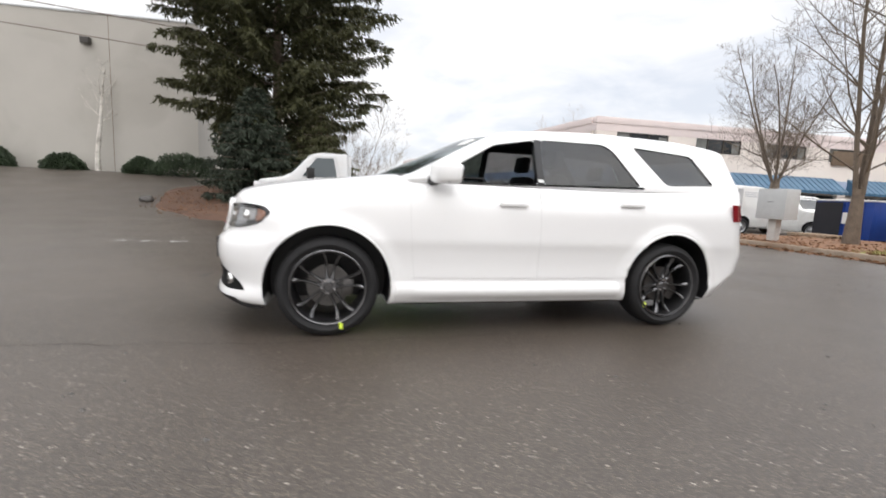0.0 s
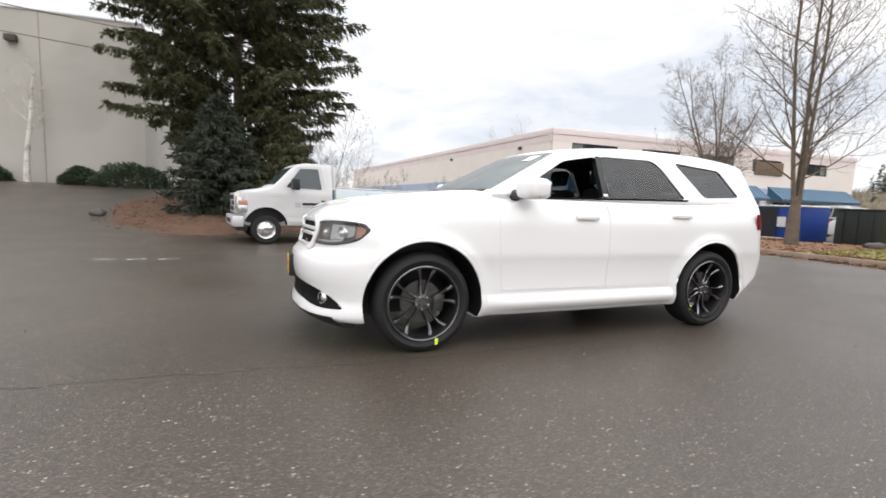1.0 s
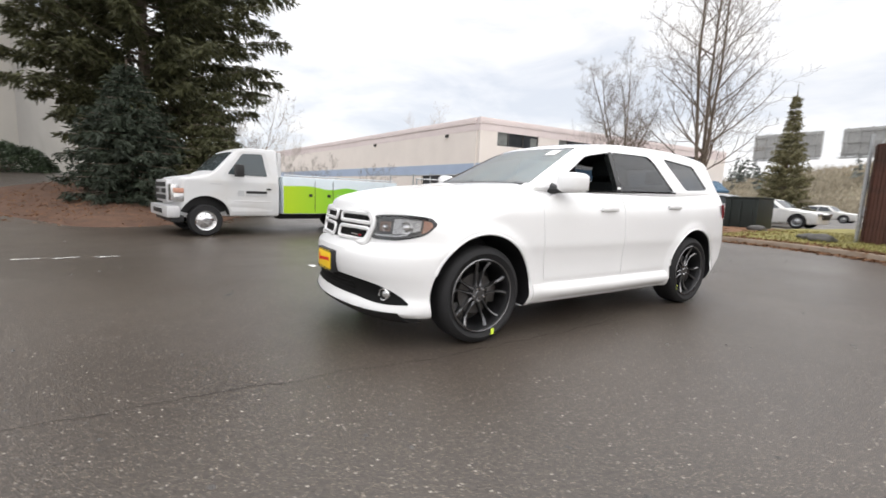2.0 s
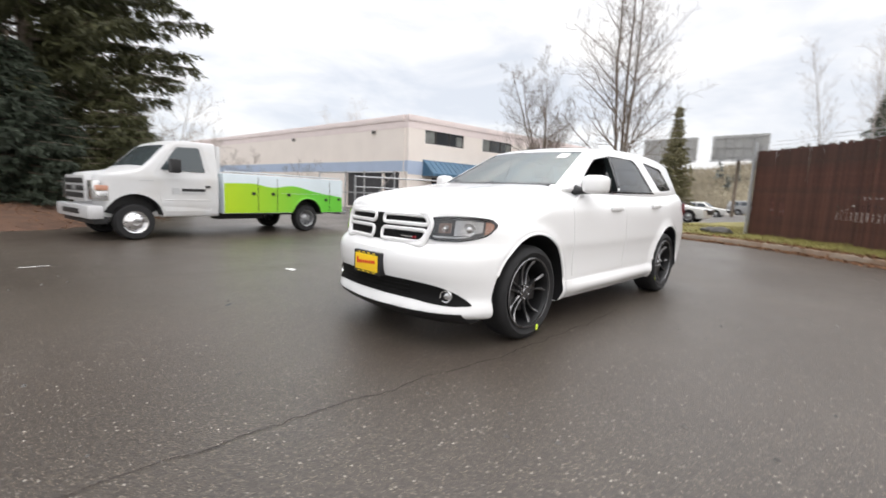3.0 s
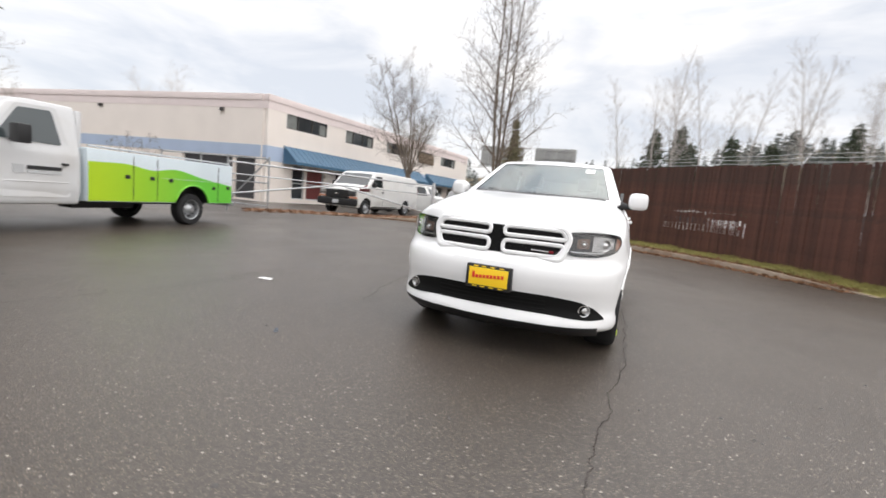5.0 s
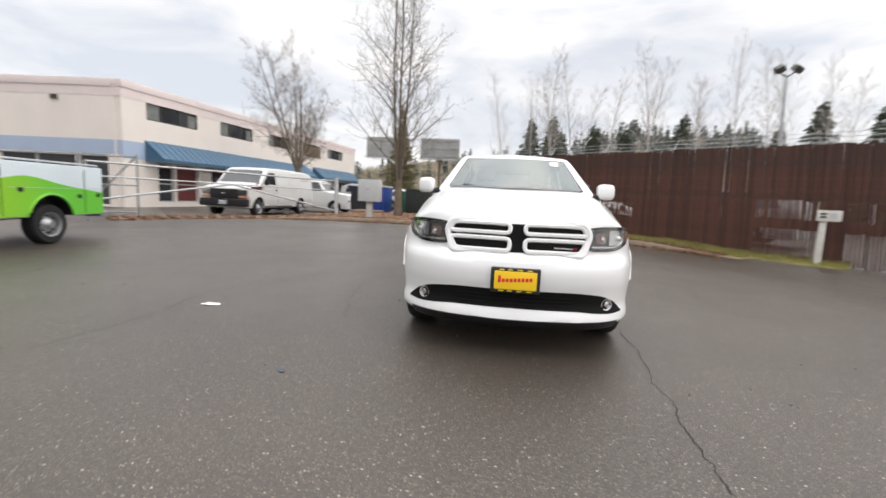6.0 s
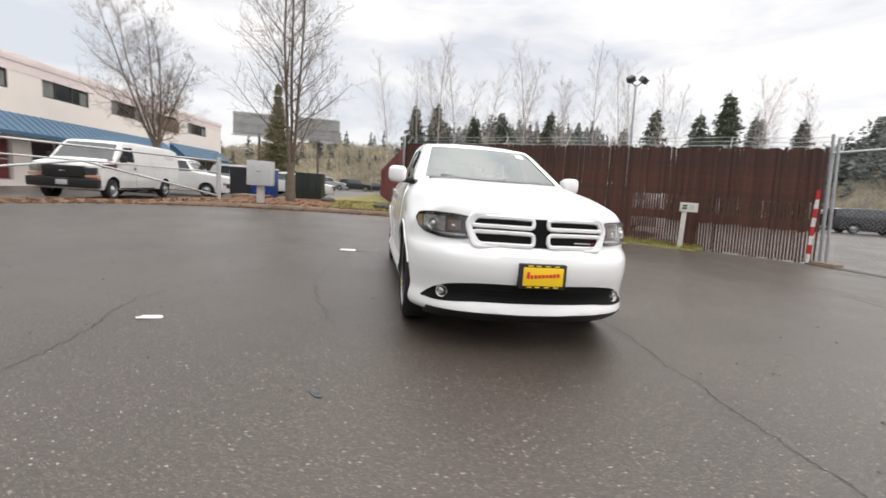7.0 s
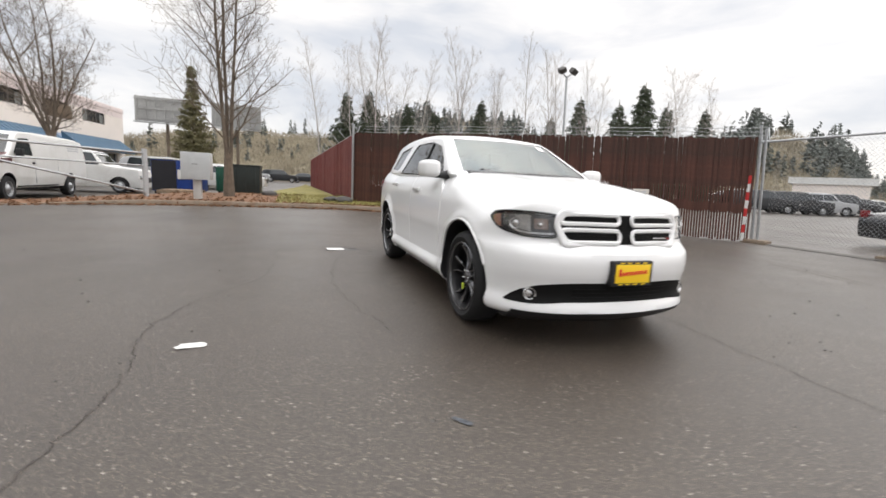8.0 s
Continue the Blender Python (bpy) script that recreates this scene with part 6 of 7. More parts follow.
def far_woods():
    trees, per = 1500, 70
    az = np.radians(rng.uniform(-67, 34, trees))
    dist = 92 + 38 * rng.uniform(size=trees) ** 0.7
    thick = np.array([noise.noise(Vector((math.degrees(a) * 0.11, d * 0.05, 2.0))) for a, d in zip(az, dist)])
    keep = (thick > -0.18) & ((az < radians(-5)) | (rng.uniform(size=trees) < 0.12))
    az, dist, thick = az[keep], dist[keep], thick[keep]
    h = rng.uniform(2.5, 6.0, len(az)) * (0.75 + 0.8 * np.clip(thick, 0, 0.6)) * np.interp(np.degrees(az), [-67, -62, -50, -40], [0.5, 1.5, 1.5, 1.0])
    w = h * rng.uniform(0.16, 0.30, len(az))
    root = np.stack((dist * np.cos(az), dist * np.sin(az), rise_at(az, dist)), 1)
    root, h, w = np.repeat(root, per, 0), np.repeat(h, per), np.repeat(w, per)
    n = len(h)
    u = 0.06 + 0.94 * rng.uniform(size=n) ** 1.25
    turn = rng.uniform(0, math.tau, n)
    reach = w * (1.05 - u) ** 0.75 * rng.uniform(0.6, 1.2, n)
    out = np.stack((np.cos(turn), np.sin(turn), rng.uniform(-0.5, 0.25, n)), 1)
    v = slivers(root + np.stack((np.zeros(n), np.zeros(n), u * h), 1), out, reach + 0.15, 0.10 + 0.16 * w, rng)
    # the wood's haze comes only from its pale needle colour
    tagged(from_arrays("far_conifer_wood", v, quads(n), FAR_WOOD), "distant dark conifer woodland on a hill, haze painted into its colour", "woodland", kind="stuff")
    n = 110000
    az = np.radians(rng.uniform(-67, 34, n))
    dist = rng.uniform(70, 126, n)
    p = np.stack((dist * np.cos(az), dist * np.sin(az), rise_at(az, dist)), 1)
    w = rng.normal(size=(n, 3)) * (0.35, 0.35, 0.1) + (0, 0, 1)
    w /= np.linalg.norm(w, axis=1)[:, None]
    clump = np.array([noise.noise(Vector(q) * 0.16) for q in p])
    v = slivers(p, w, rng.uniform(0.5, 1.7, n) * (1.0 + 1.2 * np.clip(clump, -0.3, 0.6)), 0.06, rng)
    tagged(from_arrays("far_brush", v, quads(n), mat("brown_winter_brush", (0.33, 0.29, 0.22), 0.95, vary=0.45, scale=0.12, fine=1.5)), "distant brown leafless brushwood", "woodland", kind="stuff")
    # the rising ground under it
    bm = bmesh.new()
    def hill(u, t):
        a, d = math.radians(-70 + 106 * u), 74 + 56 * t
        return (d * math.cos(a), d * math.sin(a), float(rise_at(a, d)) - 0.15)
    grid(bm, 60, 8, hill)
    tagged(part("hill", bm, mat("hill_brush_ground", (0.26, 0.23, 0.16), 0.95, vary=0.3, scale=0.1, fine=0.8), smooth=60), "brown brushy hillside beyond the lots", "hill", kind="structure")


far_woods()


# ---- fence, gate, sign, boxes and other things along the lot's edge ----
BOARD = mat("brown_fence_slat", (0.080, 0.030, 0.020), 0.75, vary=0.5, scale=2.5, fine=22, bump=0.3, each=0.7, dirt=(0.035, 0.024, 0.018), dirt_amount=0.7)
BOARD_RED = mat("red_brown_fence_slat", (0.17, 0.035, 0.030), 0.75, vary=0.35, scale=2.5, fine=22, bump=0.3, each=0.5)
F0, FA = (4.65, -9.28), 45.6
POST_SIDE = -0.06


def slat_mesh(kind, tall, wide, material):
    """One slat: full width, or thinned by weather in two bands so that light shows between."""
    bm = bmesh.new()
    w = wide / 2
    if kind == "whole":
        bands = [(0.0, tall, w)]
    elif kind == "thinned":
        bands = [(0.0, 0.10, w * 0.6), (0.10, 0.74, w * 0.58), (0.74, 0.98, w * 1.02), (0.98, 1.42, w * 0.66), (1.42, tall, w)]
    else:
        bands = [(0.0, 0.76, w), (0.76, 1.18, w * 0.62), (1.18, 1.30, w), (1.30, 1.38, w * 0.66), (1.38, tall, w)]
    for z0, z1, h in bands:
        box(bm, -h, h, -0.010, 0.010, z0, z1)
    me = solid(bm, "slat")
    me.materials.append(material)
    return me


def wire_arm(parent, x, z, m=None):
    bm = bmesh.new()
    tube(bm, [(x, 0.0, z - 0.05), (x, -0.28, z + 0.30)], 0.012, 5)
    return part("wire_arm", bm, STEEL, parent)


def build_fence():
    long, tall = 13.05, 2.70
    fence = empty("slatted_fence", pose(*F0, 0.03, rz=FA, ry=-0.75), "tall chain-link fence filled with weathered brown slats", "fence")
    kinds = {k: slat_mesh(k, tall, 0.073, BOARD) for k in ("whole", "thinned", "gapped")}
    n = int(long / 0.066)
    for i in range(n):
        u = 0.12 + 0.066 * i
        kind = "thinned" if u < 4.3 else "gapped" if 7.4 < u < 10.2 or (11.6 < u < 12.3) else "whole"
        if kind == "thinned" and 2.6 < u < 3.0:
            kind = "whole"
        o = new("slat", kinds[kind])
        o.parent = fence
        o.matrix_basis = pose(u, 0.011 * (i % 2) + rng.normal() * 0.002, rng.uniform(-0.045, 0.02), ry=3.6 * (1 - u / long) + rng.normal() * 0.25, rz=rng.normal() * 2)
    for u in np.arange(0.0, long + 0.1, 2.17):
        part("post", tube(bmesh.new(), [(u, POST_SIDE, -0.1), (u + 0.17 * (1 - u / long), POST_SIDE, tall + 0.05)], 0.032, 8), STEEL, fence)
        wire_arm(fence, u, tall)
    for z in (0.9, tall - 0.06):
        part("rail", tube(bmesh.new(), [(0, POST_SIDE, z), (long, POST_SIDE, z)], 0.022, 6), STEEL, fence)
    for q in range(3):
        f = (q + 1) / 3
        pts = [(u, -0.28 * f, tall - 0.05 + 0.35 * f - 0.03 * math.sin(math.pi * ((u / 2.17) % 1))) for u in np.arange(0, long + 0.01, 0.4)]
        part("barbed_wire", tube(bmesh.new(), pts, 0.006, 4), STEEL, fence)
    bm = bmesh.new()
    tube(bm, [(3.9, -0.05, 2.72), (3.75, -0.07, 2.6), (3.72, -0.05, 2.3), (3.66, -0.06, 2.0)], 0.008, 5)
    part("loose_vine", bm, PALE_BARK, fence)
    # second leg, running away east
    cx, cy = F0[0] + long * math.cos(radians(FA)), F0[1] + long * math.sin(radians(FA))
    leg = empty("slatted_fence", pose(cx, cy, 0.2, rz=1.0), "chain-link fence filled with dark red slats", "fence")
    me = slat_mesh("whole", 2.66, 0.115, BOARD_RED)
    for i in range(250):
        o = new("slat", me)
        o.parent = leg
        o.matrix_basis = pose(0.1 + 0.12 * i, rng.normal() * 0.006, rng.uniform(-0.02, 0.02), rz=rng.normal() * 3)
    part("corner_post", tube(bmesh.new(), [(-0.09, 0.07, -0.15), (-0.09, 0.07, 2.98)], 0.045, 10), STEEL, leg)
    for u in np.arange(2.5, 30, 2.5):
        part("post", tube(bmesh.new(), [(u, -0.06, -0.1), (u, -0.06, 2.75)], 0.03, 8), STEEL, leg)
        part("wire_arm", tube(bmesh.new(), [(u, -0.02, 2.62), (u, 0.30, 2.98)], 0.014, 5), STEEL, leg)
    part("rail", tube(bmesh.new(), [(0, -0.05, 2.70), (30, -0.05, 2.70)], 0.02, 6), STEEL, leg)


build_fence()


def build_gate():
    gate = empty("rolling_gate", pose(F0[0], F0[1], 0.0, rz=187), "open galvanised rolling gate frame beside the fence", "gate")
    for x, h in ((0.0, 3.05), (0.13, 2.95)):
        part("gate_post", tube(bmesh.new(), [(x, 0, -0.05), (x - 0.046 * h, -0.037 * h, h)], 0.034, 10), STEEL, gate)
    part("top_rail", tube(bmesh.new(), [(-0.11, -0.09, 2.62), (3.0, 0.0, 2.70), (8.5, 0.0, 2.85)], 0.03, 8), STEEL, gate)
    part("short_post", tube(bmesh.new(), [(2.66, 0.02, -0.05), (2.66, 0.02, 1.35)], 0.04, 10), STEEL, gate)
    part("far_post", tube(bmesh.new(), [(8.5, 0.0, -0.05), (8.5, 0.0, 2.9)], 0.045, 10), STEEL, gate)
    part("footing", box(bmesh.new(), -0.22, 0.40, -0.16, 0.16, -0.05, 0.10, 0.03), CONCRETE, gate)
    part("wheel_foot", box(bmesh.new(), 2.5, 2.85, -0.14, 0.14, -0.03, 0.09, 0.03), CONCRETE, gate)
    bm = bmesh.new()
    for k in range(90):
        for way in (-1, 1):
            x0 = 0.25 + 0.094 * k
            top = min(1.0, (8.45 - x0) / 2.5 if way > 0 else (x0 - 0.25) / 2.5)
            if top > 0.02:
                tube(bm, [(x0 + way * 2.5 * f, 0.012 * way, 0.12 + 2.5 * f) for f in (0.0, top)], 0.0022, 3, False)
    for k in range(1, 27):
        rise = 0.094 * k
        tube(bm, [(0.25, 0.012, 0.12 + rise), (0.25 + 2.5 - rise, 0.012, 2.62)], 0.0022, 3, False)
        tube(bm, [(8.45, -0.012, 0.12 + rise), (8.45 - 2.5 + rise, -0.012, 2.62)], 0.0022, 3, False)
    part("chain_link", bm, STEEL, gate)
    pole = empty("striped_bollard", pose(F0[0] + 0.16, F0[1] + 0.16, 0.0, rx=-0.8, ry=0.8), "red and white striped metal pole by the gate", "bollard")
    white, red = mat("white_stripe", (0.75, 0.74, 0.72), 0.5, vary=0.1, scale=9), mat("red_stripe", (0.55, 0.03, 0.03), 0.5, vary=0.15, scale=9)
    for i in range(8):
        part("stripe", tube(bmesh.new(), [(0, 0, 0.04 + 0.215 * i), (0, 0, 0.04 + 0.215 * (i + 1))], 0.045, 12), red if i % 2 else white, pole)
    bm = bmesh.new()
    def strip(u, v):
        x = 4.4 - 6.5 * u
        return (x, -9.55 - 0.35 * u + 0.35 * v + 0.05 * math.sin(9 * u), 0.012 + 0.02 * math.sin(math.pi * v))
    grid(bm, 40, 4, strip)
    tagged(part("gate_threshold", bm, mat("dark_wet_concrete", (0.085, 0.075, 0.065), 0.55, vary=0.35, scale=4, bump=0.4), smooth=60), "rough concrete threshold strip under the gate", "threshold", kind="structure")


build_gate()


def build_sign():
    x, y = 6.45, -6.95
    sign = empty("notice_post", pose(x, y, ground_z(x, y) + 0.02, rz=-38), "white wooden post with a small notice board", "sign")
    wood = mat("white_painted_wood", (0.66, 0.63, 0.57), 0.7, vary=0.15, scale=6, bump=0.2)
    part("post", box(bmesh.new(), -0.05, 0.05, -0.06, 0.06, -0.05, 1.16, 0.008), wood, sign)
    board = part("board", box(bmesh.new(), -0.085, -0.05, -0.30, 0.12, 0.98, 1.22, 0.006), wood, sign)
    for y0, y1, z0, z1 in ((-0.22, -0.10, 1.05, 1.17), (-0.05, 0.06, 1.12, 1.16), (-0.05, 0.06, 1.05, 1.09)):
        part("bar", box(bmesh.new(), -0.09, -0.084, y0, y1, z0, z1), GREY_PAINT if y0 < -0.1 else BLACK, board)


build_sign()


def build_boxes():
    x, y = 11.85, 5.08
    z = ground_z(x, y) + 0.12
    mail = empty("mailbox_cabinet", pose(x, y, z), "pale grey cluster mailbox cabinet on a pedestal", "mailbox")
    part("pedestal", box(bmesh.new(), -0.10, 0.10, -0.11, 0.11, -0.05, 0.62, 0.01), mat("pale_pedestal", (0.55, 0.54, 0.52), 0.6, vary=0.15, scale=5), mail)
    cab = part("cabinet", box(bmesh.new(), -0.24, 0.24, -0.40, 0.40, 0.60, 1.42, 0.015), mat("pale_grey_cabinet", (0.52, 0.53, 0.53), 0.5, vary=0.08, scale=4), mail)
    for i in range(4):
        part("door_line", box(bmesh.new(), -0.244, -0.24, -0.37, 0.37, 0.76 + 0.16 * i, 0.766 + 0.16 * i), GREY_PAINT, cab)
    part("slot", box(bmesh.new(), -0.246, -0.24, -0.06, 0.10, 1.06, 1.075), BLACK, cab)
    # swing gate beside the van
    px, py = 12.2, 6.55
    gz = ground_z(px, py) + 0.12
    leaf = empty("swing_gate", pose(px, py, gz, rz=143), "long galvanised tube swing gate standing open", "gate")
    part("hinge_post", tube(bmesh.new(), [(0, 0, -0.1), (0, 0, 1.45)], 0.075, 12), GREY_PAINT, leaf)
    part("top_rail", tube(bmesh.new(), [(0.05, 0, 1.32), (7.6, 0, 1.40)], 0.03, 8), STEEL, leaf)
    part("middle_rail", tube(bmesh.new(), [(0.05, 0, 0.95), (7.6, 0, 1.02)], 0.022, 8), STEEL, leaf)
    part("brace", tube(bmesh.new(), [(0.05, 0, 0.15), (3.9, 0, 0.98), (7.6, 0, 0.35)], 0.03, 8), STEEL, leaf)
    part("end_post", tube(bmesh.new(), [(7.6, 0, -0.2), (7.6, 0, 1.44)], 0.035, 8), STEEL, leaf)
    # fence panels in front of the office's roller doors
    pen = empty("pen_fence", pose(8.6, 11.9, 0.08, rz=98), "galvanised tube fence frames in front of dark doors", "fence")
    for x0 in (0.0, 1.9, 3.2, 5.2):
        part("post", tube(bmesh.new(), [(x0, 0, -0.05), (x0, 0, 2.0)], 0.035, 8), STEEL, pen)
    for z0 in (0.12, 1.0, 1.92):
        part("rail", tube(bmesh.new(), [(0, 0, z0), (5.2, 0, z0)], 0.024, 8), STEEL, pen)
    part("brace", tube(bmesh.new(), [(0.05, 0, 1.9), (1.85, 0, 0.15)], 0.03, 8), STEEL, pen)
    # refuse containers
    def dumpster(m, label, paint, wide, deep, tall, lid):
        bin_ = empty("dumpster", m, label, "dumpster")
        bm = bmesh.new()
        box(bm, 0, deep, 0, wide, 0.12, tall, 0.02)
        cut = solid(box(bmesh.new(), 0.05, deep - 0.05, 0.05, wide - 0.05, 0.2, tall + 0.2))
        body = part("body", carve(solid(bm), [cut]), paint, bin_)
        for k in range(3):
            yy = wide * (k + 0.5) / 3
            part("rib", box(bmesh.new(), -0.04, 0.0, yy - 0.04, yy + 0.04, 0.15, tall - 0.05, 0.01), paint, body)
        part("lid", box(bmesh.new(), -0.03, deep + 0.02, -0.03, wide + 0.03, tall, tall + 0.06, 0.02), lid, bin_)
        for yy in (0.12, wide - 0.12):
            part("foot", box(bmesh.new(), 0.05, deep - 0.05, yy - 0.05, yy + 0.05, 0.0, 0.13, 0.01), BLACK, bin_)
        return bin_
    teal = mat("dark_green_black_bin", (0.018, 0.026, 0.024), 0.55, vary=0.2, scale=4)
    blue = mat("blue_bin_paint", (0.012, 0.05, 0.26), 0.45, vary=0.2, scale=3)
    green = mat("green_bin_paint", (0.02, 0.12, 0.07), 0.5, vary=0.2, scale=3)
    dark = mat("black_bin_inside", (0.015, 0.015, 0.02), 0.7, vary=0.2, scale=3)
    dumpster(pose(16.6, 3.62, 0.17), "black dumpster with dark green lid", teal, 1.15, 1.4, 1.28, teal)
    b = dumpster(pose(16.9, 5.9, 0.17), "blue dumpster with pale lid and dark end", blue, 1.75, 1.6, 1.38, VAN_PAINT)
    part("dark_end", box(bmesh.new(), -0.06, -0.045, 0.86, 1.72, 0.15, 1.34), dark, b)
    part("notice", box(bmesh.new(), -0.07, -0.06, 0.52, 0.82, 0.62, 1.0), VAN_PAINT, b)
    dumpster(pose(18.6, 4.9, 0.17), "green wheeled bin behind the tree", green, 0.7, 0.8, 1.15, green)
    pallet = empty("wooden_pallet", pose(15.2, 6.2, ground_z(15, 6) + 0.14, rz=80), "weathered wooden pallet on fallen leaves", "pallet")
    for k in range(5):
        part("board", box(bmesh.new(), -0.6 + 0.26 * k, -0.46 + 0.26 * k, -0.5, 0.5, 0.10, 0.125, 0.004), mat("pallet_wood", (0.30, 0.22, 0.15), 0.8, vary=0.25, scale=6) if k == 0 else bpy.data.materials["pallet_wood"], pallet)
    for yy in (-0.45, 0.0, 0.45):
        part("bearer", box(bmesh.new(), -0.6, 0.7, yy - 0.04, yy + 0.04, 0.0, 0.10, 0.004), bpy.data.materials["pallet_wood"], pallet)
    for i, (x, y, s) in enumerate(((13.0, 0.95, 0.20), (12.6, 0.55, 0.26), (15.6, 3.2, 0.26))):
        bm = bmesh.new()
        bmesh.ops.create_icosphere(bm, subdivisions=3, radius=1)
        for q in bm.verts:
            q.co = q.co * (1 + 0.3 * noise.noise(q.co * 1.5 + Vector((i * 5, 0, 0))))
            q.co = (q.co.x * s, q.co.y * s * 1.2, q.co.z * s * 0.55)
        rock = part("boulder", bm, bpy.data.materials["dark_stone"], smooth=50)
        rock.matrix_basis = pose(x, y, ground_z(x, y) + 0.2)
        tagged(rock, "small dark boulder lying in the grass", "stone", "boulders on the verge")


build_boxes()


def build_floodlight():
    mast = empty("floodlight_mast", pose(21.2, -14.5, 0, rx=-2.1), "slim lot light mast with two dark floodlights", "street lamp")
    part("pole", tube(bmesh.new(), [(0, 0, 0), (0, 0, 8.3)], [0.09, 0.06], 10), STEEL, mast)
    for s in (-1, 1):
        part("arm", tube(bmesh.new(), [(0, 0, 8.2), (-0.05, 0.34 * s, 8.45)], 0.03, 6), BLACK, mast)
        bm = box(bmesh.new(), -0.22, 0.22, -0.20, 0.20, -0.16, 0.16, 0.04)
        bmesh.ops.transform(bm, matrix=pose(-0.1, 0.42 * s, 8.6, rx=-30 * s, ry=-25), verts=bm.verts)
        part("floodlight", bm, FRAME_DARK, mast)


build_floodlight()


def build_billboard():
    board = empty("billboard", pose(52, 0, 0), "pair of weathered grey billboard backs on steel posts", "billboard")
    back = mat("weathered_board_grey", (0.36, 0.36, 0.35), 0.85, vary=0.2, scale=0.8, fine=6)
    for y0, y1 in ((5.8, 10.9), (12.4, 18.2)):
        panel = part("panel", box(bmesh.new(), 0, 0.25, y0, y1, 6.2, 8.75, 0.02), back, board)
        for y in np.arange(y0 + 0.5, y1, 0.85):
            part("stud", box(bmesh.new(), -0.14, 0.0, y - 0.05, y + 0.05, 6.1, 8.8), back, panel)
        for z in (6.5, 7.5, 8.5):
            part("rail", box(bmesh.new(), -0.2, -0.14, y0, y1, z - 0.05, z + 0.05), back, panel)
        part("catwalk", box(bmesh.new(), -0.7, 0.0, y0, y1, 6.0, 6.08), STEEL, panel)
        part("post", tube(bmesh.new(), [(0.35, (y0 + y1) / 2, 0), (0.35, (y0 + y1) / 2, 8.0)], 0.16, 12), BARK, board)


build_billboard()


def build_far_shed():
    shed = empty("storage_shed", pose(28.2, -62.0, 0, rz=27.5), "long low shed with a white roof across the far lot", "shed")
    part("roof", prism(bmesh.new(), [(-0.5, 3.3), (7.5, 3.3), (7.5, 4.1), (-0.5, 4.1)], -3.0, 3.0), VAN_PAINT, shed)
    part("back_wall", box(bmesh.new(), 0, 7, 2.6, 2.8, 0, 3.3), WALL_CREAM, shed)
    for k in range(3):
        part("post", box(bmesh.new(), 2.7 * k, 2.7 * k + 0.18, -2.6, -2.42, 0, 3.3), GREY_PAINT, shed)
        part("stack", box(bmesh.new(), 2.7 * k + 0.3, 2.7 * k + 2.3, 0.2, 2.2, 0, 1.2 + 0.5 * math.sin(2.3 * k), 0.05), (BOARD_RED, GREY_PAINT, WALL_BLUE)[k % 3], shed)


build_far_shed()

# parked cars
SILVER = mat("silver_car_paint", (0.45, 0.46, 0.47), 0.3, 0.3)
DARK_CAR = mat("dark_car_paint", (0.02, 0.022, 0.026), 0.25, coat=0.5)
RED_CAR = mat("red_car_paint", (0.25, 0.015, 0.015), 0.25, coat=0.5)
BLUE_CAR = mat("pale_blue_car_paint", (0.35, 0.42, 0.50), 0.3)
CARS = {}
for kind, paint, label in (("pickup", VAN_PAINT, "white pickup truck parked before the office"), ("wagon", DARK_CAR, "dark parked sport utility vehicle in the far lot"), ("saloon", VAN_PAINT, "white parked saloon car"),
                           ("wagon", SILVER, "silver parked sport utility vehicle"), ("saloon", DARK_CAR, "dark parked saloon car in the far lot")):
    car = build_parked(kind, paint)
    tagged(car, label, "car", "parked cars")
    CARS[kind, paint.name] = car
spots = {("pickup", "white_van_paint"): [(20.5, 9.6, 90)],
         ("wagon", "dark_car_paint"): [(19.2, -33.0, 62), (18.4, -35.6, 62), (18.0, -40.5, 65), (62, 2.5, 90), (27.4, -42.4, 62)],
         ("saloon", "white_van_paint"): [(24.5, 4.6, 90), (19.6, -47.5, 70), (16.0, -2.2, 225), (45, 8, 90), (31.6, -44.6, 62)],
         ("wagon", "silver_car_paint"): [(18.2, -38.0, 62), (12.6, -6.0, 225), (26.0, 7.5, 90), (58, 6.0, 90)],
         ("saloon", "dark_car_paint"): [(18.4, -43.4, 68), (64, -1.0, 90), (2.26, -16.6, 70), (25.0, -44.5, 64)]}
for key, places in spots.items():
    for i, (x, y, turn) in enumerate(places):
        m = pose(x, y, ground_z(x, y), rz=turn)
        if i == 0:
            CARS[key].matrix_basis = m
        else:
            copy_thing(CARS[key], m)


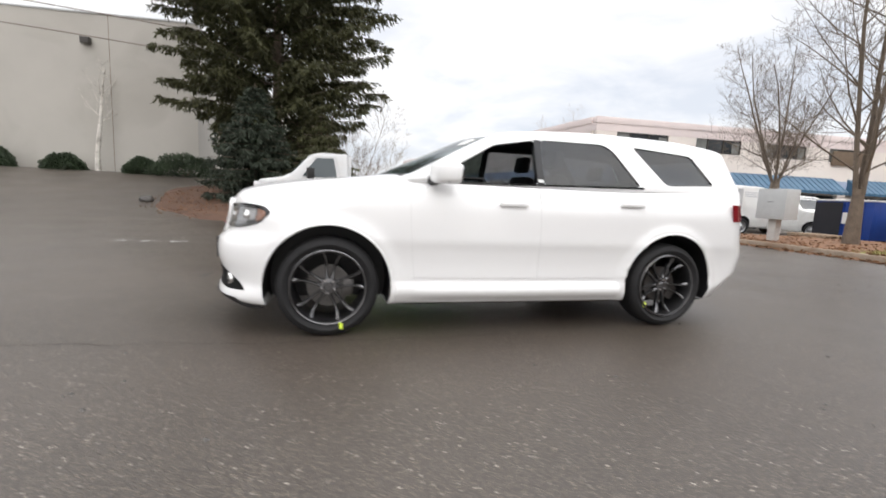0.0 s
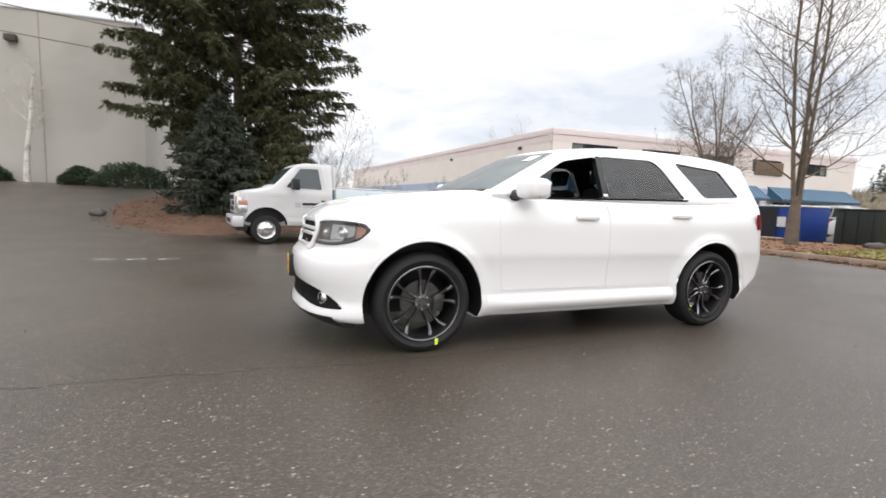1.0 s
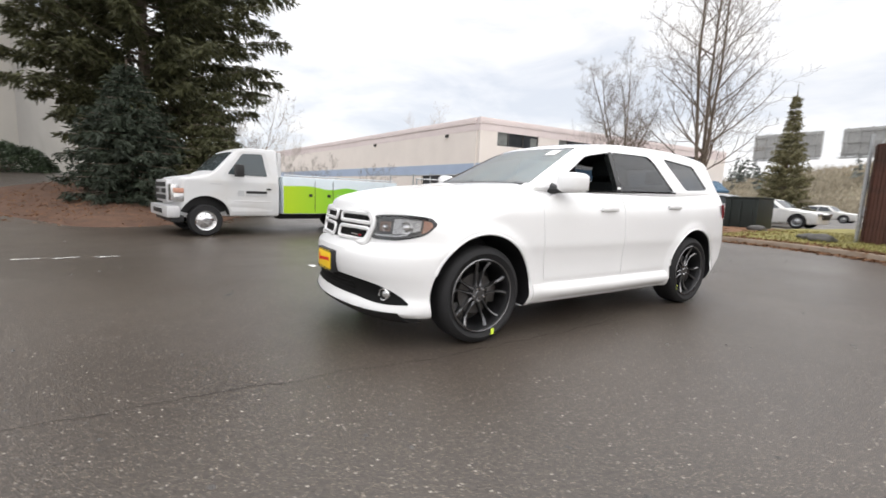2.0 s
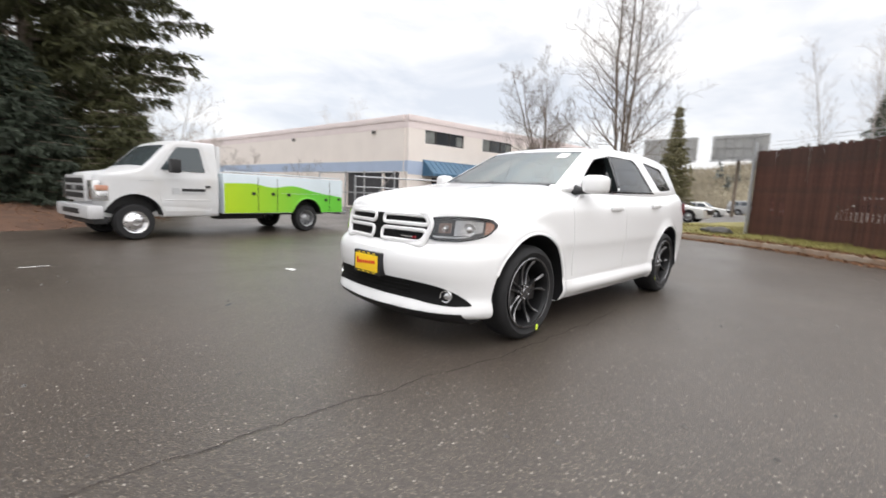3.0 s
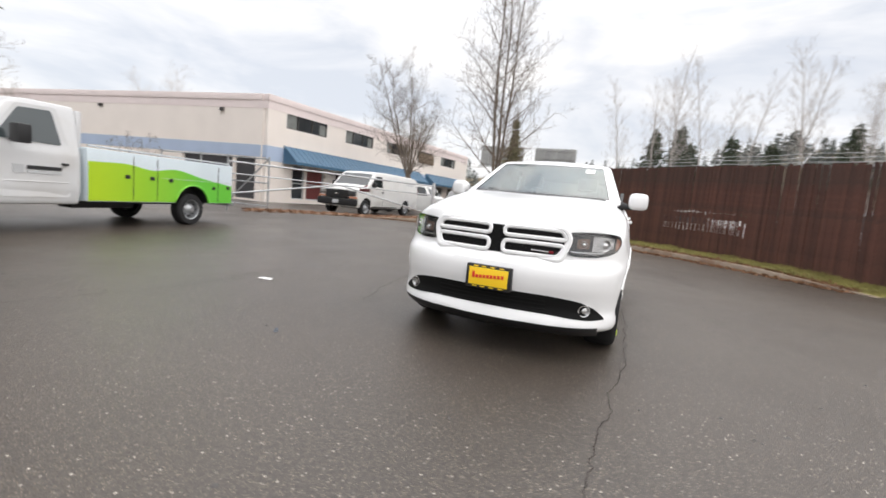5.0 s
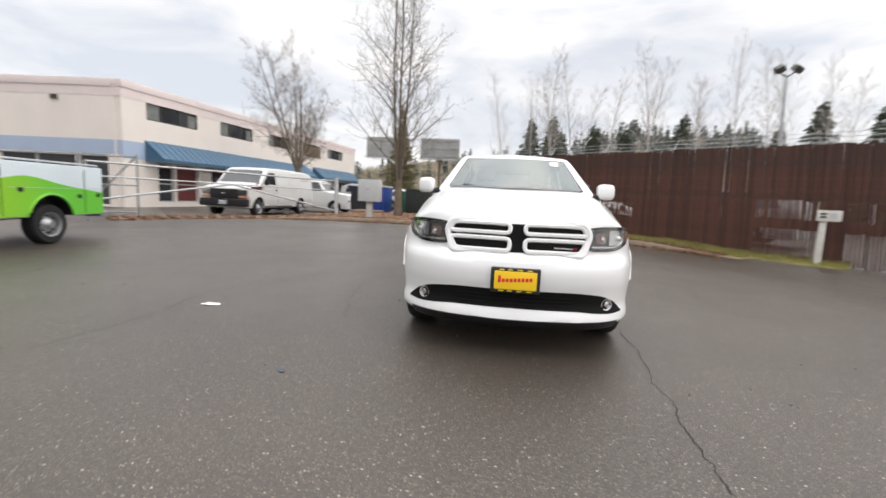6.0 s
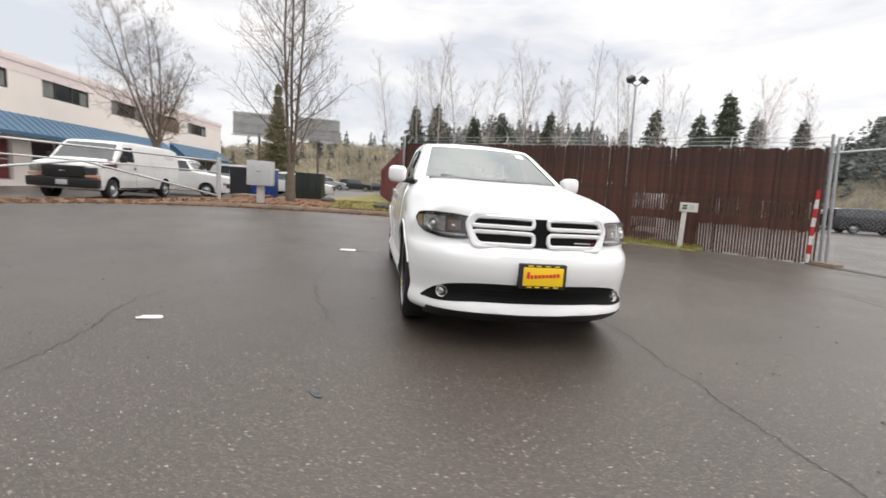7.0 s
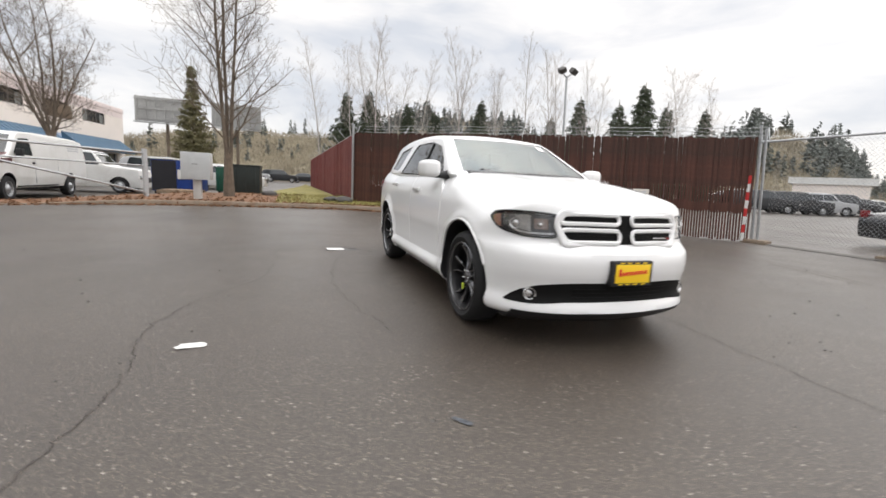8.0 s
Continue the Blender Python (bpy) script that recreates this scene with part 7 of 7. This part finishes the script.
# marks on the asphalt
def build_marks():
    dark = mat("open_crack", (0.030, 0.024, 0.020), 0.9, vary=0.4, scale=5)
    pale = mat("pale_joint", (0.16, 0.145, 0.13), 0.8, vary=0.3, scale=6)
    white = mat("white_paper_and_glint", (0.75, 0.74, 0.72), 0.6, vary=0.06, scale=20)

    def ribbon(name, label, points, width, material, jag, category):
        bm = bmesh.new()
        line = smooth_line(points, 40 * len(points))
        rows = []
        for i, p in enumerate(line):
            side = side_of(line, i)
            n = noise.noise(p * 3.1) * jag + noise.noise(p * 11) * jag * 0.5 + noise.noise(p * 37) * jag * 0.22
            w = width * (0.6 + 0.8 * abs(noise.noise(p * 7 + Vector((9, 0, 0)))))
            rows.append([bm.verts.new(Vector((p.x, p.y, ground_z(p.x, p.y) + 0.004)) + side * (n + s * w)) for s in (-0.5, 0.5)])
        for a, b in zip(rows, rows[1:]):
            bm.faces.new((a[0], b[0], b[1], a[1]))
        tagged(part(name, bm, material), label, category, kind="structure")
    ribbon("asphalt_crack", "jagged open crack in the asphalt", [(-3.1, -0.84), (-2.6, -0.87), (-2.0, -0.89), (-1.6, -0.92), (-0.9, -0.98), (0.1, -1.03), (1.6, -1.0)], 0.0065, dark, 0.05, "crack")
    ribbon("asphalt_crack", "jagged open crack in the asphalt", [(3.4, 1.55), (2.45, 1.76), (1.6, 1.85), (0.92, 1.82), (0.2, 1.66), (-0.3, 1.5)], 0.006, dark, 0.06, "crack")
    ribbon("asphalt_crack", "jagged open crack in the asphalt", [(-2.6, 3.6), (-1.26, 3.22), (-0.66, 3.16), (0.19, 3.28), (1.14, 2.98), (1.9, 2.6), (3.2, 2.5)], 0.0065, dark, 0.07, "crack")
    for off in (0.0, 0.22):
        ribbon("pavement_joint", "pale joint line in the asphalt", [(9.0, -4.2 - off), (6.9, -5.55 - off), (5.4, -6.05 - off), (3.85, -6.2 - off), (2.2, -6.0 - off), (0.4, -5.5 - off)], 0.05, pale, 0.02, "joint")

    def sheet(name, label, x, y, w, d, turn, material, category, lift=0.012):
        bm = bmesh.new()
        grid(bm, 8, 4, lambda u, v: ((u - 0.5) * w, (v - 0.5) * d * (1 + 0.2 * math.sin(5 * u)), 0.005 + lift * math.sin(3 * u + v) ** 2))
        ob = part(name, bm, material)
        ob.matrix_basis = pose(x, y, ground_z(x, y), rz=turn)
        tagged(ob, label, category)
    sheet("paper_sheet", "flat white piece of paper on the asphalt", -0.21, 2.92, 0.09, 0.16, 8, white, "litter", 0.006)
    # white sheet standing in for sky reflected off the wet manhole lid
    sheet("white_patch", "small white patch painted as the wet glint of the manhole", 3.78, 1.64, 0.22, 0.24, 12, white, "stain")
    bm = bmesh.new()
    lathe(bm, [(0.001, 0.008), (0.105, 0.008), (0.115, 0.004), (0.13, 0.006), (0.15, 0.002)], 40, "z")
    lid = part("manhole_cover", bm, mat("cast_iron", (0.06, 0.057, 0.055), 0.3, 0.6, vary=0.3, scale=8))
    lid.matrix_basis = pose(3.79, 1.41, ground_z(3.79, 1.41))
    tagged(lid, "dark cast iron manhole cover set in asphalt", "manhole cover")
    for k, x in enumerate((-3.75, -3.30, -2.82)):
        sheet("chalk_mark", "short white painted dash on the asphalt", x, 4.78 - 0.02 * k, 0.30, 0.035, 4 + 14 * (k == 1), white, "marking", 0.001)
    sheet("chalk_mark", "faint blue chalk mark on the asphalt", -1.51, 1.49, 0.11, 0.03, 40, mat("blue_chalk", (0.080, 0.088, 0.100), 0.9, vary=0.5, scale=60), "marking", 0.0)
    v, f = [], []
    n = 420
    for x, y in zip(rng.uniform(-6, 9, n), rng.uniform(-6.5, 9, n)):
        s, b0 = rng.uniform(0.006, 0.018), len(v)
        z = ground_z(x, y) + s * 0.3
        for k in range(5):
            a = math.tau * k / 5
            v.append((x + s * math.cos(a) * rng.uniform(0.7, 1.3), y + s * math.sin(a) * rng.uniform(0.7, 1.3), z - s * 0.3))
        v.append((x, y, z + s * 0.5))
        f += [(b0 + k, b0 + (k + 1) % 5, b0 + 5) for k in range(5)]
    tagged(from_arrays("loose_grit", v, f, bpy.data.materials["dark_stone"]), "small dark pebbles and crumbs on the asphalt", "grit", kind="stuff")


build_marks()
